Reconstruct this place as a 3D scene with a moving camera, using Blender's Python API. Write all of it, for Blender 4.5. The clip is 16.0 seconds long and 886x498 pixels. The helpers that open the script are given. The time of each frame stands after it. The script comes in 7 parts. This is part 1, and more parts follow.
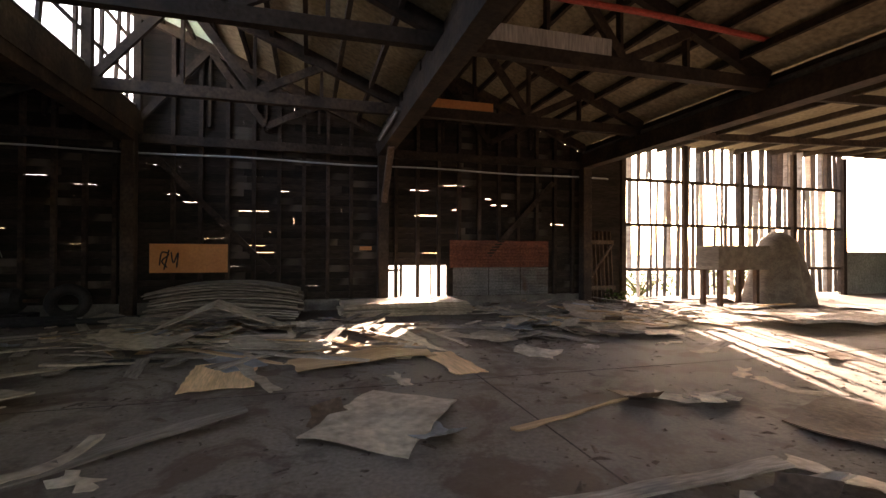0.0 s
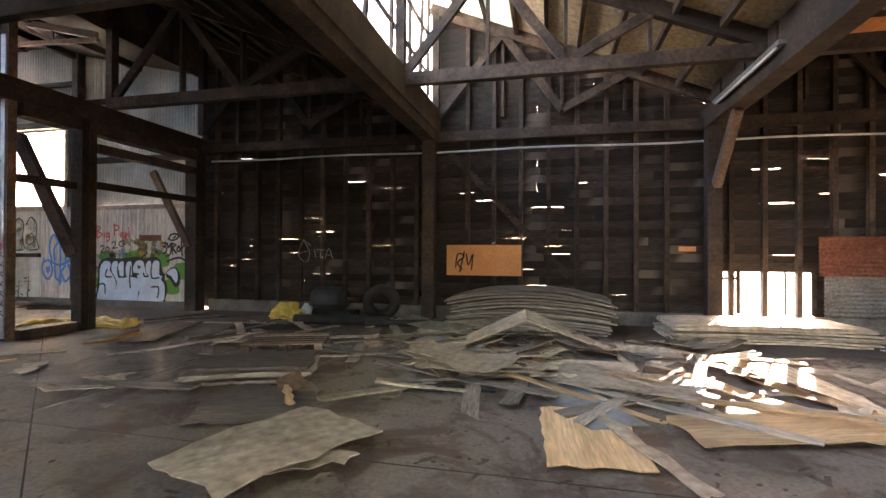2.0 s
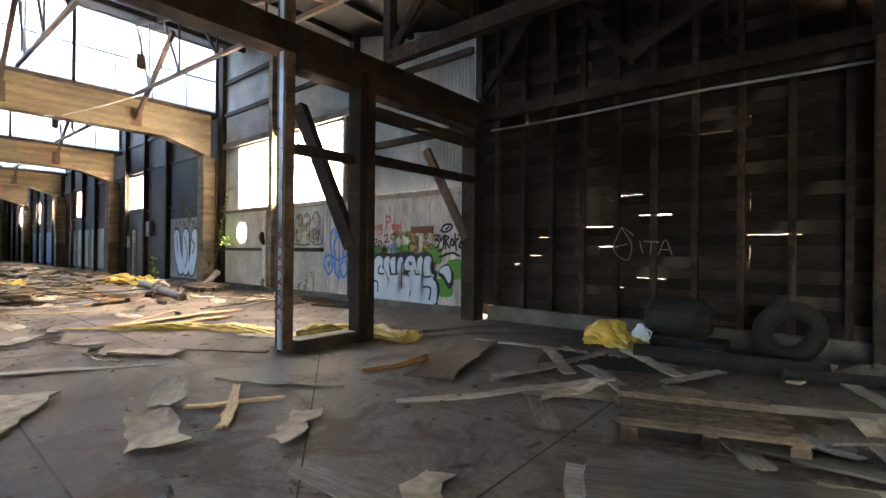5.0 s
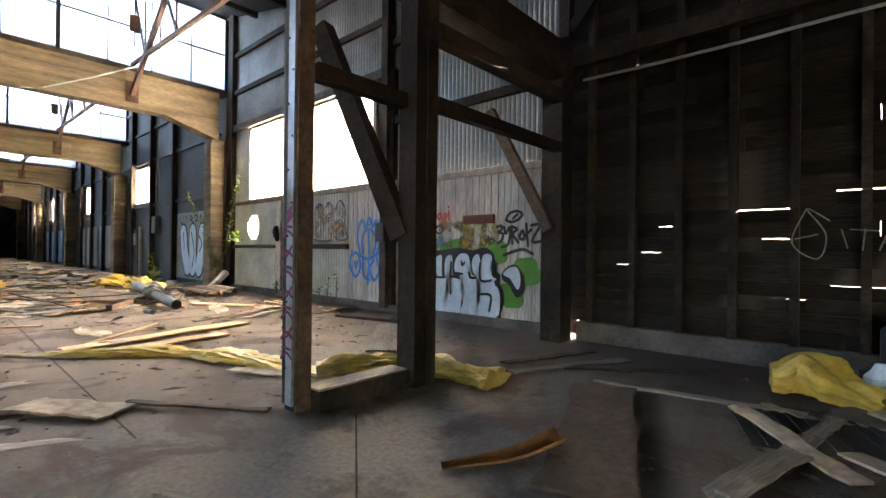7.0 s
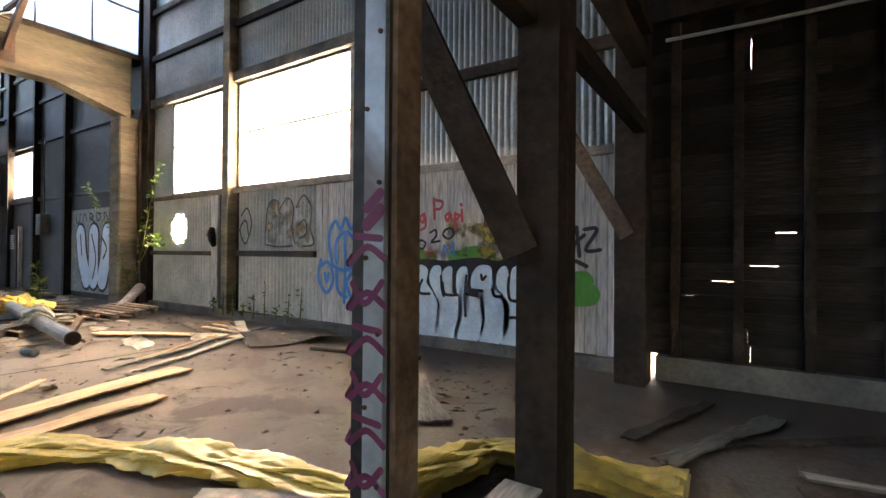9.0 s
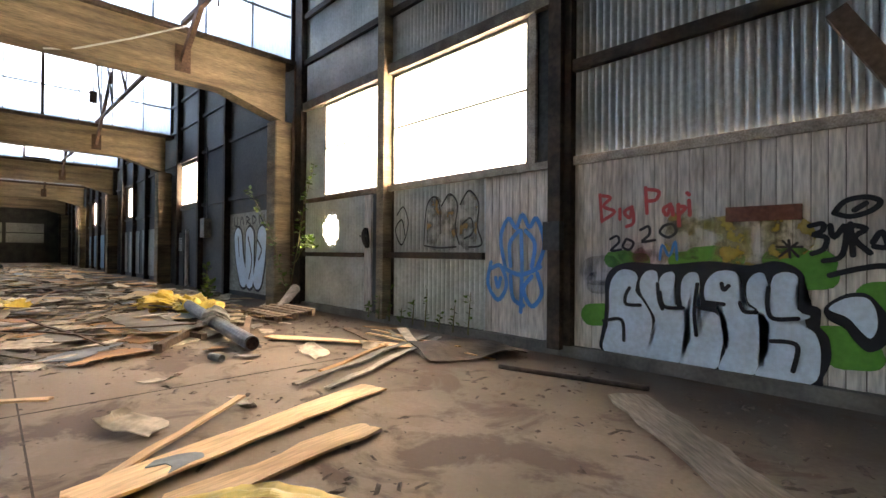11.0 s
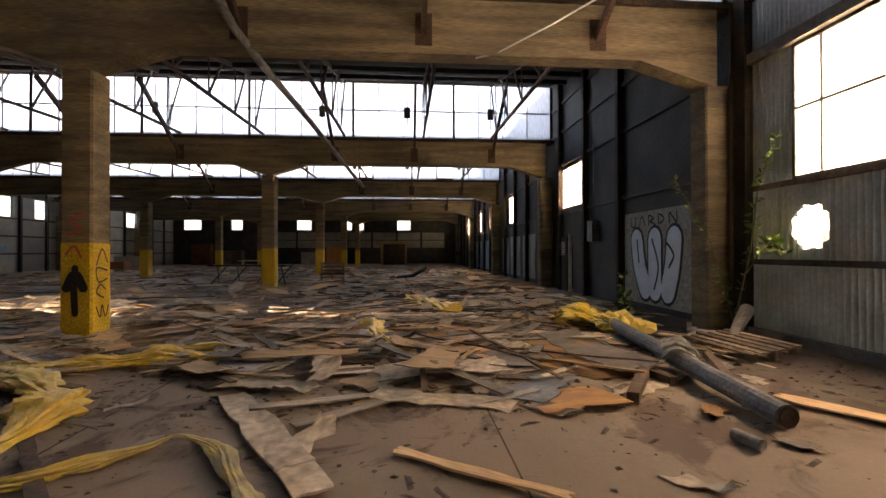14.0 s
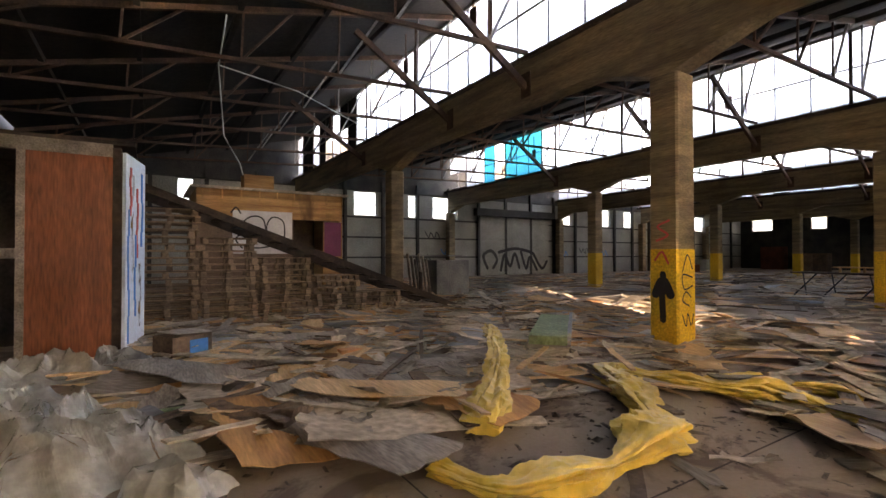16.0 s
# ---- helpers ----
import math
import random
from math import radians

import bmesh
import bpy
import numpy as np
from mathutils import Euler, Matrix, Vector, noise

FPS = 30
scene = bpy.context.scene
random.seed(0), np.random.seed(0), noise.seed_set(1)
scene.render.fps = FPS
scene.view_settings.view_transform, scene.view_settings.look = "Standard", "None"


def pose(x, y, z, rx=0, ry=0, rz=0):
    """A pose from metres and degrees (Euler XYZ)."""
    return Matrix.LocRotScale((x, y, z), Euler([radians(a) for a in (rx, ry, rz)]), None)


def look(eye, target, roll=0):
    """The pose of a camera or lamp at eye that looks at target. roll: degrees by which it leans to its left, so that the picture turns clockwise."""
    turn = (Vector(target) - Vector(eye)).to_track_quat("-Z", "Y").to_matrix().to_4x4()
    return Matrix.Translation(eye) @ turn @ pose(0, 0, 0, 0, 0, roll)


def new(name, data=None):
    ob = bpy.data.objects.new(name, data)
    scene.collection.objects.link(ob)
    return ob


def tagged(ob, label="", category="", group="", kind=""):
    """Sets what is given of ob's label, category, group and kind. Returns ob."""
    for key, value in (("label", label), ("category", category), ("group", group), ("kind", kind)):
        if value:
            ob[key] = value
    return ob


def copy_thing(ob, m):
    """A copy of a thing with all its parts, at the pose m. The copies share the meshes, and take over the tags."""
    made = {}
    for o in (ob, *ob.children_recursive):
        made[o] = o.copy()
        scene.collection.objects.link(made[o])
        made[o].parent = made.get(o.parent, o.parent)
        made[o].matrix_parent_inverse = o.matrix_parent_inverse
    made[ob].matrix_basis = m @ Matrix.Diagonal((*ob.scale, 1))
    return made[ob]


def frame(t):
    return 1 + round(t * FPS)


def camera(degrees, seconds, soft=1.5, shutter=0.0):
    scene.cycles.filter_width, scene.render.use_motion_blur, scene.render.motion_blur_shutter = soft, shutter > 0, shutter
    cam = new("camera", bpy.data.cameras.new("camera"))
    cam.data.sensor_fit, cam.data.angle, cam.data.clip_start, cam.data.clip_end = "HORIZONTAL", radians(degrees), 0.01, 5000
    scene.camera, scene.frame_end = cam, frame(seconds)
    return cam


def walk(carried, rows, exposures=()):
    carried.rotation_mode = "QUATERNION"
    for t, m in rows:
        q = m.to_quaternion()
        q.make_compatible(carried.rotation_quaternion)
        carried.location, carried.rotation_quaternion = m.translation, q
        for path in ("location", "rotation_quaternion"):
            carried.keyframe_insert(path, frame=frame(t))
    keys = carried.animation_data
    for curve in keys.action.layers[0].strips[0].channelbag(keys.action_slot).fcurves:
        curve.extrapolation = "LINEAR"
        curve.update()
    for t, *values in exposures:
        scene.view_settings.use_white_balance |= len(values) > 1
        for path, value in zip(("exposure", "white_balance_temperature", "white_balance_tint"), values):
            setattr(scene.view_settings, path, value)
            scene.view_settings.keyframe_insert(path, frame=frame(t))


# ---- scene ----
cam = camera(87.0, 16.0)
METRES, EYE, TILT, LEAN, TURN = 17.9, 1.5, 0.0, 0.0, -16.0
ROWS = [
    (0.0, 0.0, 0.0, 0.0, -0.0, 0.54, -0.19),
    (0.5, -0.0213, 0.0241, 0.0014, 4.0, 0.51, -0.27),
    (1.0, -0.0485, 0.0492, 0.0019, 13.08, 0.55, -0.32),
    (1.5, -0.0764, 0.0675, 0.0029, 20.69, 0.47, -0.26),
    (2.0, -0.1019, 0.0898, 0.0023, 28.98, 0.39, -0.25),
    (2.5, -0.131, 0.1064, -0.0012, 34.09, 0.39, -0.34),
    (3.0, -0.1688, 0.1205, -0.0031, 39.74, 0.27, -0.42),
    (3.5, -0.208, 0.1326, -0.0024, 47.34, 0.31, -0.43),
    (4.0, -0.2438, 0.1484, -0.0029, 50.73, 0.17, -0.38),
    (4.5, -0.2802, 0.1619, -0.0036, 53.83, 0.11, -0.42),
    (7.0, -0.4621, 0.2198, -0.01, 58.07, 0.24, -0.65),
    (7.5, -0.4992, 0.2166, -0.0107, 56.87, 0.24, -0.63),
    (8.0, -0.5381, 0.2189, -0.0073, 53.48, 0.19, -0.54),
    (10.5, -0.6673, 0.2116, -0.0014, 47.82, 0.55, -0.43),
    (11.0, -0.6903, 0.2002, -0.0027, 61.55, 0.46, -0.45),
    (11.5, -0.7148, 0.1901, -0.0017, 70.13, 0.33, -0.21),
    (12.0, -0.7405, 0.1841, -0.0011, 76.82, 0.37, -0.1),
    (12.5, -0.7683, 0.1696, -0.0023, 81.51, 0.29, -0.15),
    (13.0, -0.794, 0.1542, -0.0002, 89.68, 0.27, -0.06),
    (13.5, -0.8157, 0.1385, 0.0026, 97.97, 0.31, 0.09),
    (14.0, -0.8348, 0.1257, 0.0044, 101.6, 0.38, 0.1),
    (14.5, -0.853, 0.1105, 0.0063, 115.9, 0.59, 0.09),
    (15.0, -0.8593, 0.0924, 0.0069, 131.74, 0.63, 0.05),
    (15.5, -0.8655, 0.0743, 0.0077, 147.44, 0.68, 0.19),
    (16.0, -0.8769, 0.0588, 0.008, 163.83, 0.77, 0.04),
]
walk(cam, [(t, pose(0, 0, EYE, TILT, LEAN, TURN) @ pose(METRES * x, METRES * y, METRES * z, 90 + pitch, roll, yaw)) for t, x, y, z, yaw, pitch, roll in ROWS], exposures=[(0.0, 3.6, 8000, 26), (1.5, 5.35, 8000, 26), (4.5, 5.5, 7300, 19), (8.0, 5.25, 7300, 18), (11.0, 4.85, 7500, 18), (12.5, 4.0, 8700, 23), (13.5, 3.62, 9000, 26), (16.0, 4.27, 8800, 25)])

# ---------------------------------------------------------------- light
SUN_EL, SUN_AZ = 10.5, 25.0
world = bpy.data.worlds.new("sky")
scene.world = world
world.use_nodes = True
wn = world.node_tree
sky = wn.nodes.new("ShaderNodeTexSky")
sky.sky_type = "NISHITA"
sky.sun_disc = False
sky.sun_elevation = radians(SUN_EL + 12)
sky.sun_rotation = radians(SUN_AZ)
sky.dust_density = 3.0
wn.nodes["Background"].inputs["Strength"].default_value = 0.15
wn.links.new(sky.outputs["Color"], wn.nodes["Background"].inputs["Color"])
sun_data = bpy.data.lights.new("sun", "SUN")
sun_data.energy, sun_data.angle, sun_data.color = 5.0, radians(0.5), (1.0, 0.9, 0.76)
sun = new("sun", sun_data)
sd = Vector((math.sin(radians(SUN_AZ)) * math.cos(radians(SUN_EL)), math.cos(radians(SUN_AZ)) * math.cos(radians(SUN_EL)), math.sin(radians(SUN_EL))))
sun.matrix_world = look(sd * 60, (0, 0, 0))


# ---------------------------------------------------------------- materials
def material(name, a, b, rough=0.8, metal=0.0, scale=3.0, fine=40.0, bump=0.3, stretch=(1, 1, 1), stain=None, stain_at=0.55, vary=0.0, spec=0.3, speck=0.75, blotch=None):
    """Two-scale procedural surface: broad patches between colours a and b, fine grain, stains, bump."""
    m = bpy.data.materials.new(name)
    m.use_nodes = True
    nt = m.node_tree
    N, L = nt.nodes.new, nt.links.new
    bsdf = nt.nodes["Principled BSDF"]
    geo = N("ShaderNodeTexCoord")
    mp = N("ShaderNodeMapping")
    mp.inputs["Scale"].default_value = stretch
    L(geo.outputs["Object"], mp.inputs["Vector"])
    n1 = N("ShaderNodeTexNoise")
    n1.inputs["Scale"].default_value, n1.inputs["Detail"].default_value = scale, 6
    n2 = N("ShaderNodeTexNoise")
    n2.inputs["Scale"].default_value, n2.inputs["Detail"].default_value = fine, 5
    for n in (n1, n2):
        L(mp.outputs["Vector"], n.inputs["Vector"])
    ramp = N("ShaderNodeValToRGB")
    ramp.color_ramp.elements[0].position, ramp.color_ramp.elements[1].position = 0.35, 0.65
    ramp.color_ramp.elements[0].color, ramp.color_ramp.elements[1].color = (*a, 1), (*b, 1)
    L(n1.outputs["Fac"], ramp.inputs["Fac"])
    grain = N("ShaderNodeMix")
    grain.data_type, grain.blend_type = "RGBA", "MULTIPLY"
    grain.inputs["Factor"].default_value = speck
    gr = N("ShaderNodeValToRGB")
    gr.color_ramp.elements[0].position, gr.color_ramp.elements[1].position = 0.3, 0.7
    gr.color_ramp.elements[0].color, gr.color_ramp.elements[1].color = (0.45, 0.45, 0.45, 1), (1.25, 1.25, 1.25, 1)
    L(n2.outputs["Fac"], gr.inputs["Fac"])
    L(ramp.outputs["Color"], grain.inputs["A"])
    L(gr.outputs["Color"], grain.inputs["B"])
    out = grain.outputs["Result"]
    if stain:
        n3 = N("ShaderNodeTexNoise")
        n3.inputs["Scale"].default_value, n3.inputs["Detail"].default_value, n3.inputs["Distortion"].default_value = scale * 0.45, 9, 0.6
        L(geo.outputs["Object"], n3.inputs["Vector"])
        r3 = N("ShaderNodeValToRGB")
        r3.color_ramp.elements[0].position, r3.color_ramp.elements[1].position = stain_at, stain_at + 0.12
        r3.color_ramp.elements[0].color, r3.color_ramp.elements[1].color = (0, 0, 0, 1), (0.85, 0.85, 0.85, 1)
        L(n3.outputs["Fac"], r3.inputs["Fac"])
        mx = N("ShaderNodeMix")
        mx.data_type = "RGBA"
        L(r3.outputs["Color"], mx.inputs["Factor"])
        L(out, mx.inputs["A"])
        mx.inputs["B"].default_value = (*stain, 1)
        out = mx.outputs["Result"]
    if blotch:
        n4, r4, m4 = N("ShaderNodeTexNoise"), N("ShaderNodeValToRGB"), N("ShaderNodeMix")
        n4.inputs["Scale"].default_value, n4.inputs["Detail"].default_value, n4.inputs["Roughness"].default_value = 1.3, 12, 0.68
        L(geo.outputs["Object"], n4.inputs["Vector"])
        r4.color_ramp.elements[0].position, r4.color_ramp.elements[1].position = 0.52, 0.6
        r4.color_ramp.elements[0].color, r4.color_ramp.elements[1].color = (0, 0, 0, 1), (0.7, 0.7, 0.7, 1)
        L(n4.outputs["Fac"], r4.inputs["Fac"])
        m4.data_type = "RGBA"
        L(r4.outputs["Color"], m4.inputs["Factor"])
        L(out, m4.inputs["A"])
        m4.inputs["B"].default_value = (*blotch, 1)
        out = m4.outputs["Result"]
    if vary:
        oi = N("ShaderNodeObjectInfo")
        mr = N("ShaderNodeMapRange")
        mr.inputs["To Min"].default_value, mr.inputs["To Max"].default_value = 1 - vary, 1 + vary
        L(oi.outputs["Random"], mr.inputs["Value"])
        vm = N("ShaderNodeVectorMath")
        vm.operation = "SCALE"
        L(out, vm.inputs[0])
        L(mr.outputs["Result"], vm.inputs["Scale"])
        out = vm.outputs["Vector"]
    L(out, bsdf.inputs["Base Color"])
    rr = N("ShaderNodeMapRange")
    rr.inputs["To Min"].default_value, rr.inputs["To Max"].default_value = max(0.02, rough - 0.15), min(1.0, rough + 0.15)
    L(n1.outputs["Fac"], rr.inputs["Value"])
    L(rr.outputs["Result"], bsdf.inputs["Roughness"])
    bsdf.inputs["Metallic"].default_value = metal
    bsdf.inputs["Specular IOR Level"].default_value = spec
    bp = N("ShaderNodeBump")
    bp.inputs["Strength"].default_value, bp.inputs["Distance"].default_value = bump, 0.02
    L(n2.outputs["Fac"], bp.inputs["Height"])
    L(bp.outputs["Normal"], bsdf.inputs["Normal"])
    return m


def translucent(name, colour, through_share=0.7, clear=0.0):
    """Frosted sheet that lets daylight through softly, with streaks of dirt."""
    m = bpy.data.materials.new(name)
    m.use_nodes = True
    nt = m.node_tree
    N, L = nt.nodes.new, nt.links.new
    nt.nodes.remove(nt.nodes["Principled BSDF"])
    d, tr, tp, mix, mix2 = N("ShaderNodeBsdfDiffuse"), N("ShaderNodeBsdfTranslucent"), N("ShaderNodeBsdfTransparent"), N("ShaderNodeMixShader"), N("ShaderNodeMixShader")
    tc, ns, rp = N("ShaderNodeTexCoord"), N("ShaderNodeTexNoise"), N("ShaderNodeValToRGB")
    mp = N("ShaderNodeMapping")
    mp.inputs["Scale"].default_value = (6, 6, 0.7)
    L(tc.outputs["Object"], mp.inputs["Vector"])
    L(mp.outputs["Vector"], ns.inputs["Vector"])
    ns.inputs["Detail"].default_value = 6
    rp.color_ramp.elements[0].position, rp.color_ramp.elements[1].position = 0.3, 0.6
    rp.color_ramp.elements[0].color = (*[c * 0.75 for c in colour], 1)
    rp.color_ramp.elements[1].color = (*colour, 1)
    L(ns.outputs["Fac"], rp.inputs["Fac"])
    for s in (d, tr):
        L(rp.outputs["Color"], s.inputs["Color"])
    tp.inputs["Color"].default_value = (*colour, 1)
    mix.inputs["Fac"].default_value, mix2.inputs["Fac"].default_value = through_share, clear
    L(d.outputs[0], mix.inputs[1])
    L(tr.outputs[0], mix.inputs[2])
    L(mix.outputs[0], mix2.inputs[1])
    L(tp.outputs[0], mix2.inputs[2])
    L(mix2.outputs[0], nt.nodes["Material Output"].inputs["Surface"])
    return m


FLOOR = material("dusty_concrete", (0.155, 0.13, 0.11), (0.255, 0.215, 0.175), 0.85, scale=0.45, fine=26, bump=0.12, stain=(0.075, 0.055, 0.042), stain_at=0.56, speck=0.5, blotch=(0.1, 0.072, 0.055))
def dirt_and_light_tone(m):
    """Brown dust over the hall's slab and dark soil by the long wall, with ragged edges; the spread also paints in the
    hall's brightness and the dimness by the wall.
    """
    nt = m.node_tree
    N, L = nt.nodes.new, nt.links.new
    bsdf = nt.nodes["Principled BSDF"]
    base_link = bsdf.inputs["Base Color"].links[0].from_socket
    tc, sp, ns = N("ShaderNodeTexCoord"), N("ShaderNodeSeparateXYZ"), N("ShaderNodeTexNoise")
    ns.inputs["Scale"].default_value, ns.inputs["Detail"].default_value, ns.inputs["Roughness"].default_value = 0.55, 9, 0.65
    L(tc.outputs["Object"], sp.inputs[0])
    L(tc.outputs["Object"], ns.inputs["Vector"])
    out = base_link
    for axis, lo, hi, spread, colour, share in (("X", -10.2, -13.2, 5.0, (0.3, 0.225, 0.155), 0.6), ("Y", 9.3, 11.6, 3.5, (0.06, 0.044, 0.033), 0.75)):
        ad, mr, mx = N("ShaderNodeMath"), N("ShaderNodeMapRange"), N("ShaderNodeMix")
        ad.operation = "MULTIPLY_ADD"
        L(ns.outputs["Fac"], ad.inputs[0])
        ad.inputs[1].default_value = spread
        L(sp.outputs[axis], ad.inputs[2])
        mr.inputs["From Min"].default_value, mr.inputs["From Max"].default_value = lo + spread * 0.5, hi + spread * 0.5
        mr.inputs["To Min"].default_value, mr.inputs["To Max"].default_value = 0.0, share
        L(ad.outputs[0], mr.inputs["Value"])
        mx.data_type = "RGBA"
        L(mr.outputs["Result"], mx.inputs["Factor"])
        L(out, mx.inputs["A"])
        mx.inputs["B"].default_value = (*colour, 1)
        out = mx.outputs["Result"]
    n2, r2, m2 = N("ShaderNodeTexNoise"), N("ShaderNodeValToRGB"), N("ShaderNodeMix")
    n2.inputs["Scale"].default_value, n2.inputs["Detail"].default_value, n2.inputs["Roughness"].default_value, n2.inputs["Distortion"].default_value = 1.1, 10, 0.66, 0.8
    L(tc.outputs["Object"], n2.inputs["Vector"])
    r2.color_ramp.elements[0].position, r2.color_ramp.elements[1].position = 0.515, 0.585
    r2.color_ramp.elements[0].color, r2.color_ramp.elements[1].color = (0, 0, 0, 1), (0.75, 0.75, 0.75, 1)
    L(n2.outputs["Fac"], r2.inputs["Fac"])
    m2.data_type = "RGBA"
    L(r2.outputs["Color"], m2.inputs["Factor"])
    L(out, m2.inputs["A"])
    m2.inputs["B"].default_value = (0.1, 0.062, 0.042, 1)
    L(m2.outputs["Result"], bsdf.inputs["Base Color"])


dirt_and_light_tone(FLOOR)
EARTH = material("earth", (0.1, 0.09, 0.06), (0.16, 0.15, 0.08), 0.95, scale=0.3, fine=6, bump=0.6)
DARKWOOD = material("dark_old_timber", (0.03, 0.022, 0.017), (0.075, 0.052, 0.038), 0.85, scale=2, fine=14, bump=0.5, stretch=(1, 1, 1), vary=0.35)
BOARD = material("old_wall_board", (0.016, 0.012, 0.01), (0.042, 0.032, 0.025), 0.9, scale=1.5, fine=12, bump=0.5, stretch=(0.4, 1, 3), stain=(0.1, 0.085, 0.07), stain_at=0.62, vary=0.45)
BROWNWOOD = material("brown_timber", (0.12, 0.08, 0.055), (0.21, 0.14, 0.095), 0.8, scale=2, fine=18, bump=0.4, vary=0.3)
ROOFBOARD = material("fibre_roof_sheet", (0.3, 0.25, 0.17), (0.42, 0.36, 0.25), 0.9, scale=0.8, fine=12, bump=0.3, stain=(0.16, 0.12, 0.08), stain_at=0.6)
ROOFDARK = material("near_black_deck", (0.014, 0.012, 0.011), (0.03, 0.026, 0.022), 0.9, scale=0.7, fine=8, bump=0.4)
ROOFTOP = material("pale_bounce_skin", (0.6, 0.6, 0.58), (0.72, 0.72, 0.7), 0.5, scale=0.5, fine=10, bump=0.1, speck=0.3)
CONCRETE = material("board_formed_concrete", (0.14, 0.11, 0.075), (0.3, 0.235, 0.15), 0.85, scale=1.2, fine=14, bump=0.4, stretch=(1, 0.35, 4), stain=(0.12, 0.09, 0.06), stain_at=0.6)
CURB = material("plinth_concrete", (0.11, 0.1, 0.088), (0.2, 0.185, 0.165), 0.9, scale=2, fine=20, bump=0.2, speck=0.4)
YELLOW = material("worn_yellow_paint", (0.62, 0.38, 0.03), (0.75, 0.5, 0.05), 0.6, scale=2, fine=22, bump=0.25, stain=(0.3, 0.22, 0.12), stain_at=0.6)
SIDING = material("weathered_grey_siding", (0.52, 0.475, 0.425), (0.7, 0.655, 0.6), 0.85, scale=1.5, fine=10, bump=0.35, stretch=(3, 1, 0.35), stain=(0.2, 0.14, 0.1), stain_at=0.64, vary=0.12)
GALV = material("corrugated_steel", (0.44, 0.48, 0.49), (0.66, 0.69, 0.69), 0.42, metal=0.35, scale=1.2, fine=16, bump=0.05, stain=(0.24, 0.2, 0.16), stain_at=0.68, speck=0.3)
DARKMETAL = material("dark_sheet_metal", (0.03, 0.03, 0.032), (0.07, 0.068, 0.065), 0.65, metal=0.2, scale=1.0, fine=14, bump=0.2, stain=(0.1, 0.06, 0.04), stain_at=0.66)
RUST = material("rusted_steel", (0.06, 0.038, 0.028), (0.12, 0.07, 0.048), 0.8, metal=0.2, scale=2, fine=25, bump=0.4, vary=0.25)
RUSTSHEET = material("rust_red_sheet", (0.16, 0.06, 0.04), (0.26, 0.1, 0.06), 0.8, metal=0.15, scale=1.4, fine=20, bump=0.3)
STEEL = material("grey_painted_steel", (0.14, 0.14, 0.14), (0.24, 0.24, 0.23), 0.6, metal=0.3, scale=2, fine=20, bump=0.2, stain=(0.12, 0.07, 0.04), stain_at=0.6)
PLY = material("plywood", (0.52, 0.33, 0.17), (0.68, 0.47, 0.27), 0.75, scale=1.5, fine=9, bump=0.12, stretch=(5, 0.45, 5), stain=(0.24, 0.15, 0.085), stain_at=0.6, vary=0.45, speck=0.55)
BOOTHPLY = material("orange_plywood", (0.4, 0.2, 0.075), (0.62, 0.36, 0.15), 0.75, scale=1.2, fine=9, bump=0.12, stretch=(0.45, 5, 5), stain=(0.13, 0.07, 0.035), stain_at=0.58, vary=0.4, speck=0.55)
SLATE = material("blue_grey_panel", (0.2, 0.215, 0.23), (0.33, 0.345, 0.36), 0.7, scale=1.4, fine=12, bump=0.15, stain=(0.1, 0.085, 0.07), stain_at=0.56, vary=0.35, speck=0.45)
AMBER = material("orange_brown_veneer", (0.36, 0.17, 0.06), (0.55, 0.29, 0.11), 0.65, scale=1.4, fine=10, bump=0.12, stretch=(4, 0.5, 4), stain=(0.14, 0.075, 0.04), stain_at=0.56, vary=0.4, speck=0.5)
PANEL = material("tan_hardboard", (0.42, 0.345, 0.26), (0.6, 0.5, 0.38), 0.85, scale=1.2, fine=10, bump=0.25, stain=(0.2, 0.15, 0.105), stain_at=0.63, vary=0.3)
GREYBOARD = material("grey_weathered_board", (0.24, 0.205, 0.17), (0.38, 0.33, 0.275), 0.85, scale=1.4, fine=11, bump=0.3, stretch=(4, 0.5, 4), stain=(0.09, 0.07, 0.055), stain_at=0.58, vary=0.55)
ORANGE = material("orange_painted_board", (0.55, 0.22, 0.08), (0.65, 0.29, 0.12), 0.7, scale=1.5, fine=18, bump=0.08, speck=0.25)
TARP = material("yellow_plastic_sheet", (0.66, 0.44, 0.06), (0.82, 0.6, 0.15), 0.4, scale=2.5, fine=10, bump=0.12, speck=0.3, stain=(0.45, 0.34, 0.16), stain_at=0.62, spec=0.5)
TARPMUD = material("muddy_yellow_plastic", (0.4, 0.29, 0.08), (0.66, 0.48, 0.12), 0.45, scale=4, fine=12, bump=0.12, speck=0.35, stain=(0.2, 0.15, 0.09), stain_at=0.55, spec=0.5)
FILM = translucent("dusty_film", (0.8, 0.8, 0.75), 0.45, 0.3)
CLEAR = material("dusty_clear_plastic", (0.42, 0.42, 0.38), (0.6, 0.59, 0.54), 0.25, scale=4, fine=18, bump=0.04, speck=0.3, stain=(0.3, 0.28, 0.24), stain_at=0.6, spec=0.6)
PALLETWOOD = material("pallet_wood", (0.2, 0.14, 0.1), (0.36, 0.26, 0.18), 0.85, scale=2, fine=14, bump=0.3, vary=0.5)
COVER = material("pale_blue_steel_cover", (0.34, 0.4, 0.44), (0.5, 0.57, 0.62), 0.45, metal=0.3, scale=3.0, fine=14, bump=0.1, speck=0.3, stain=(0.14, 0.1, 0.08), stain_at=0.6)
BLACK = material("black_rubber", (0.018, 0.018, 0.018), (0.035, 0.034, 0.032), 0.7, scale=4, fine=30, bump=0.3)
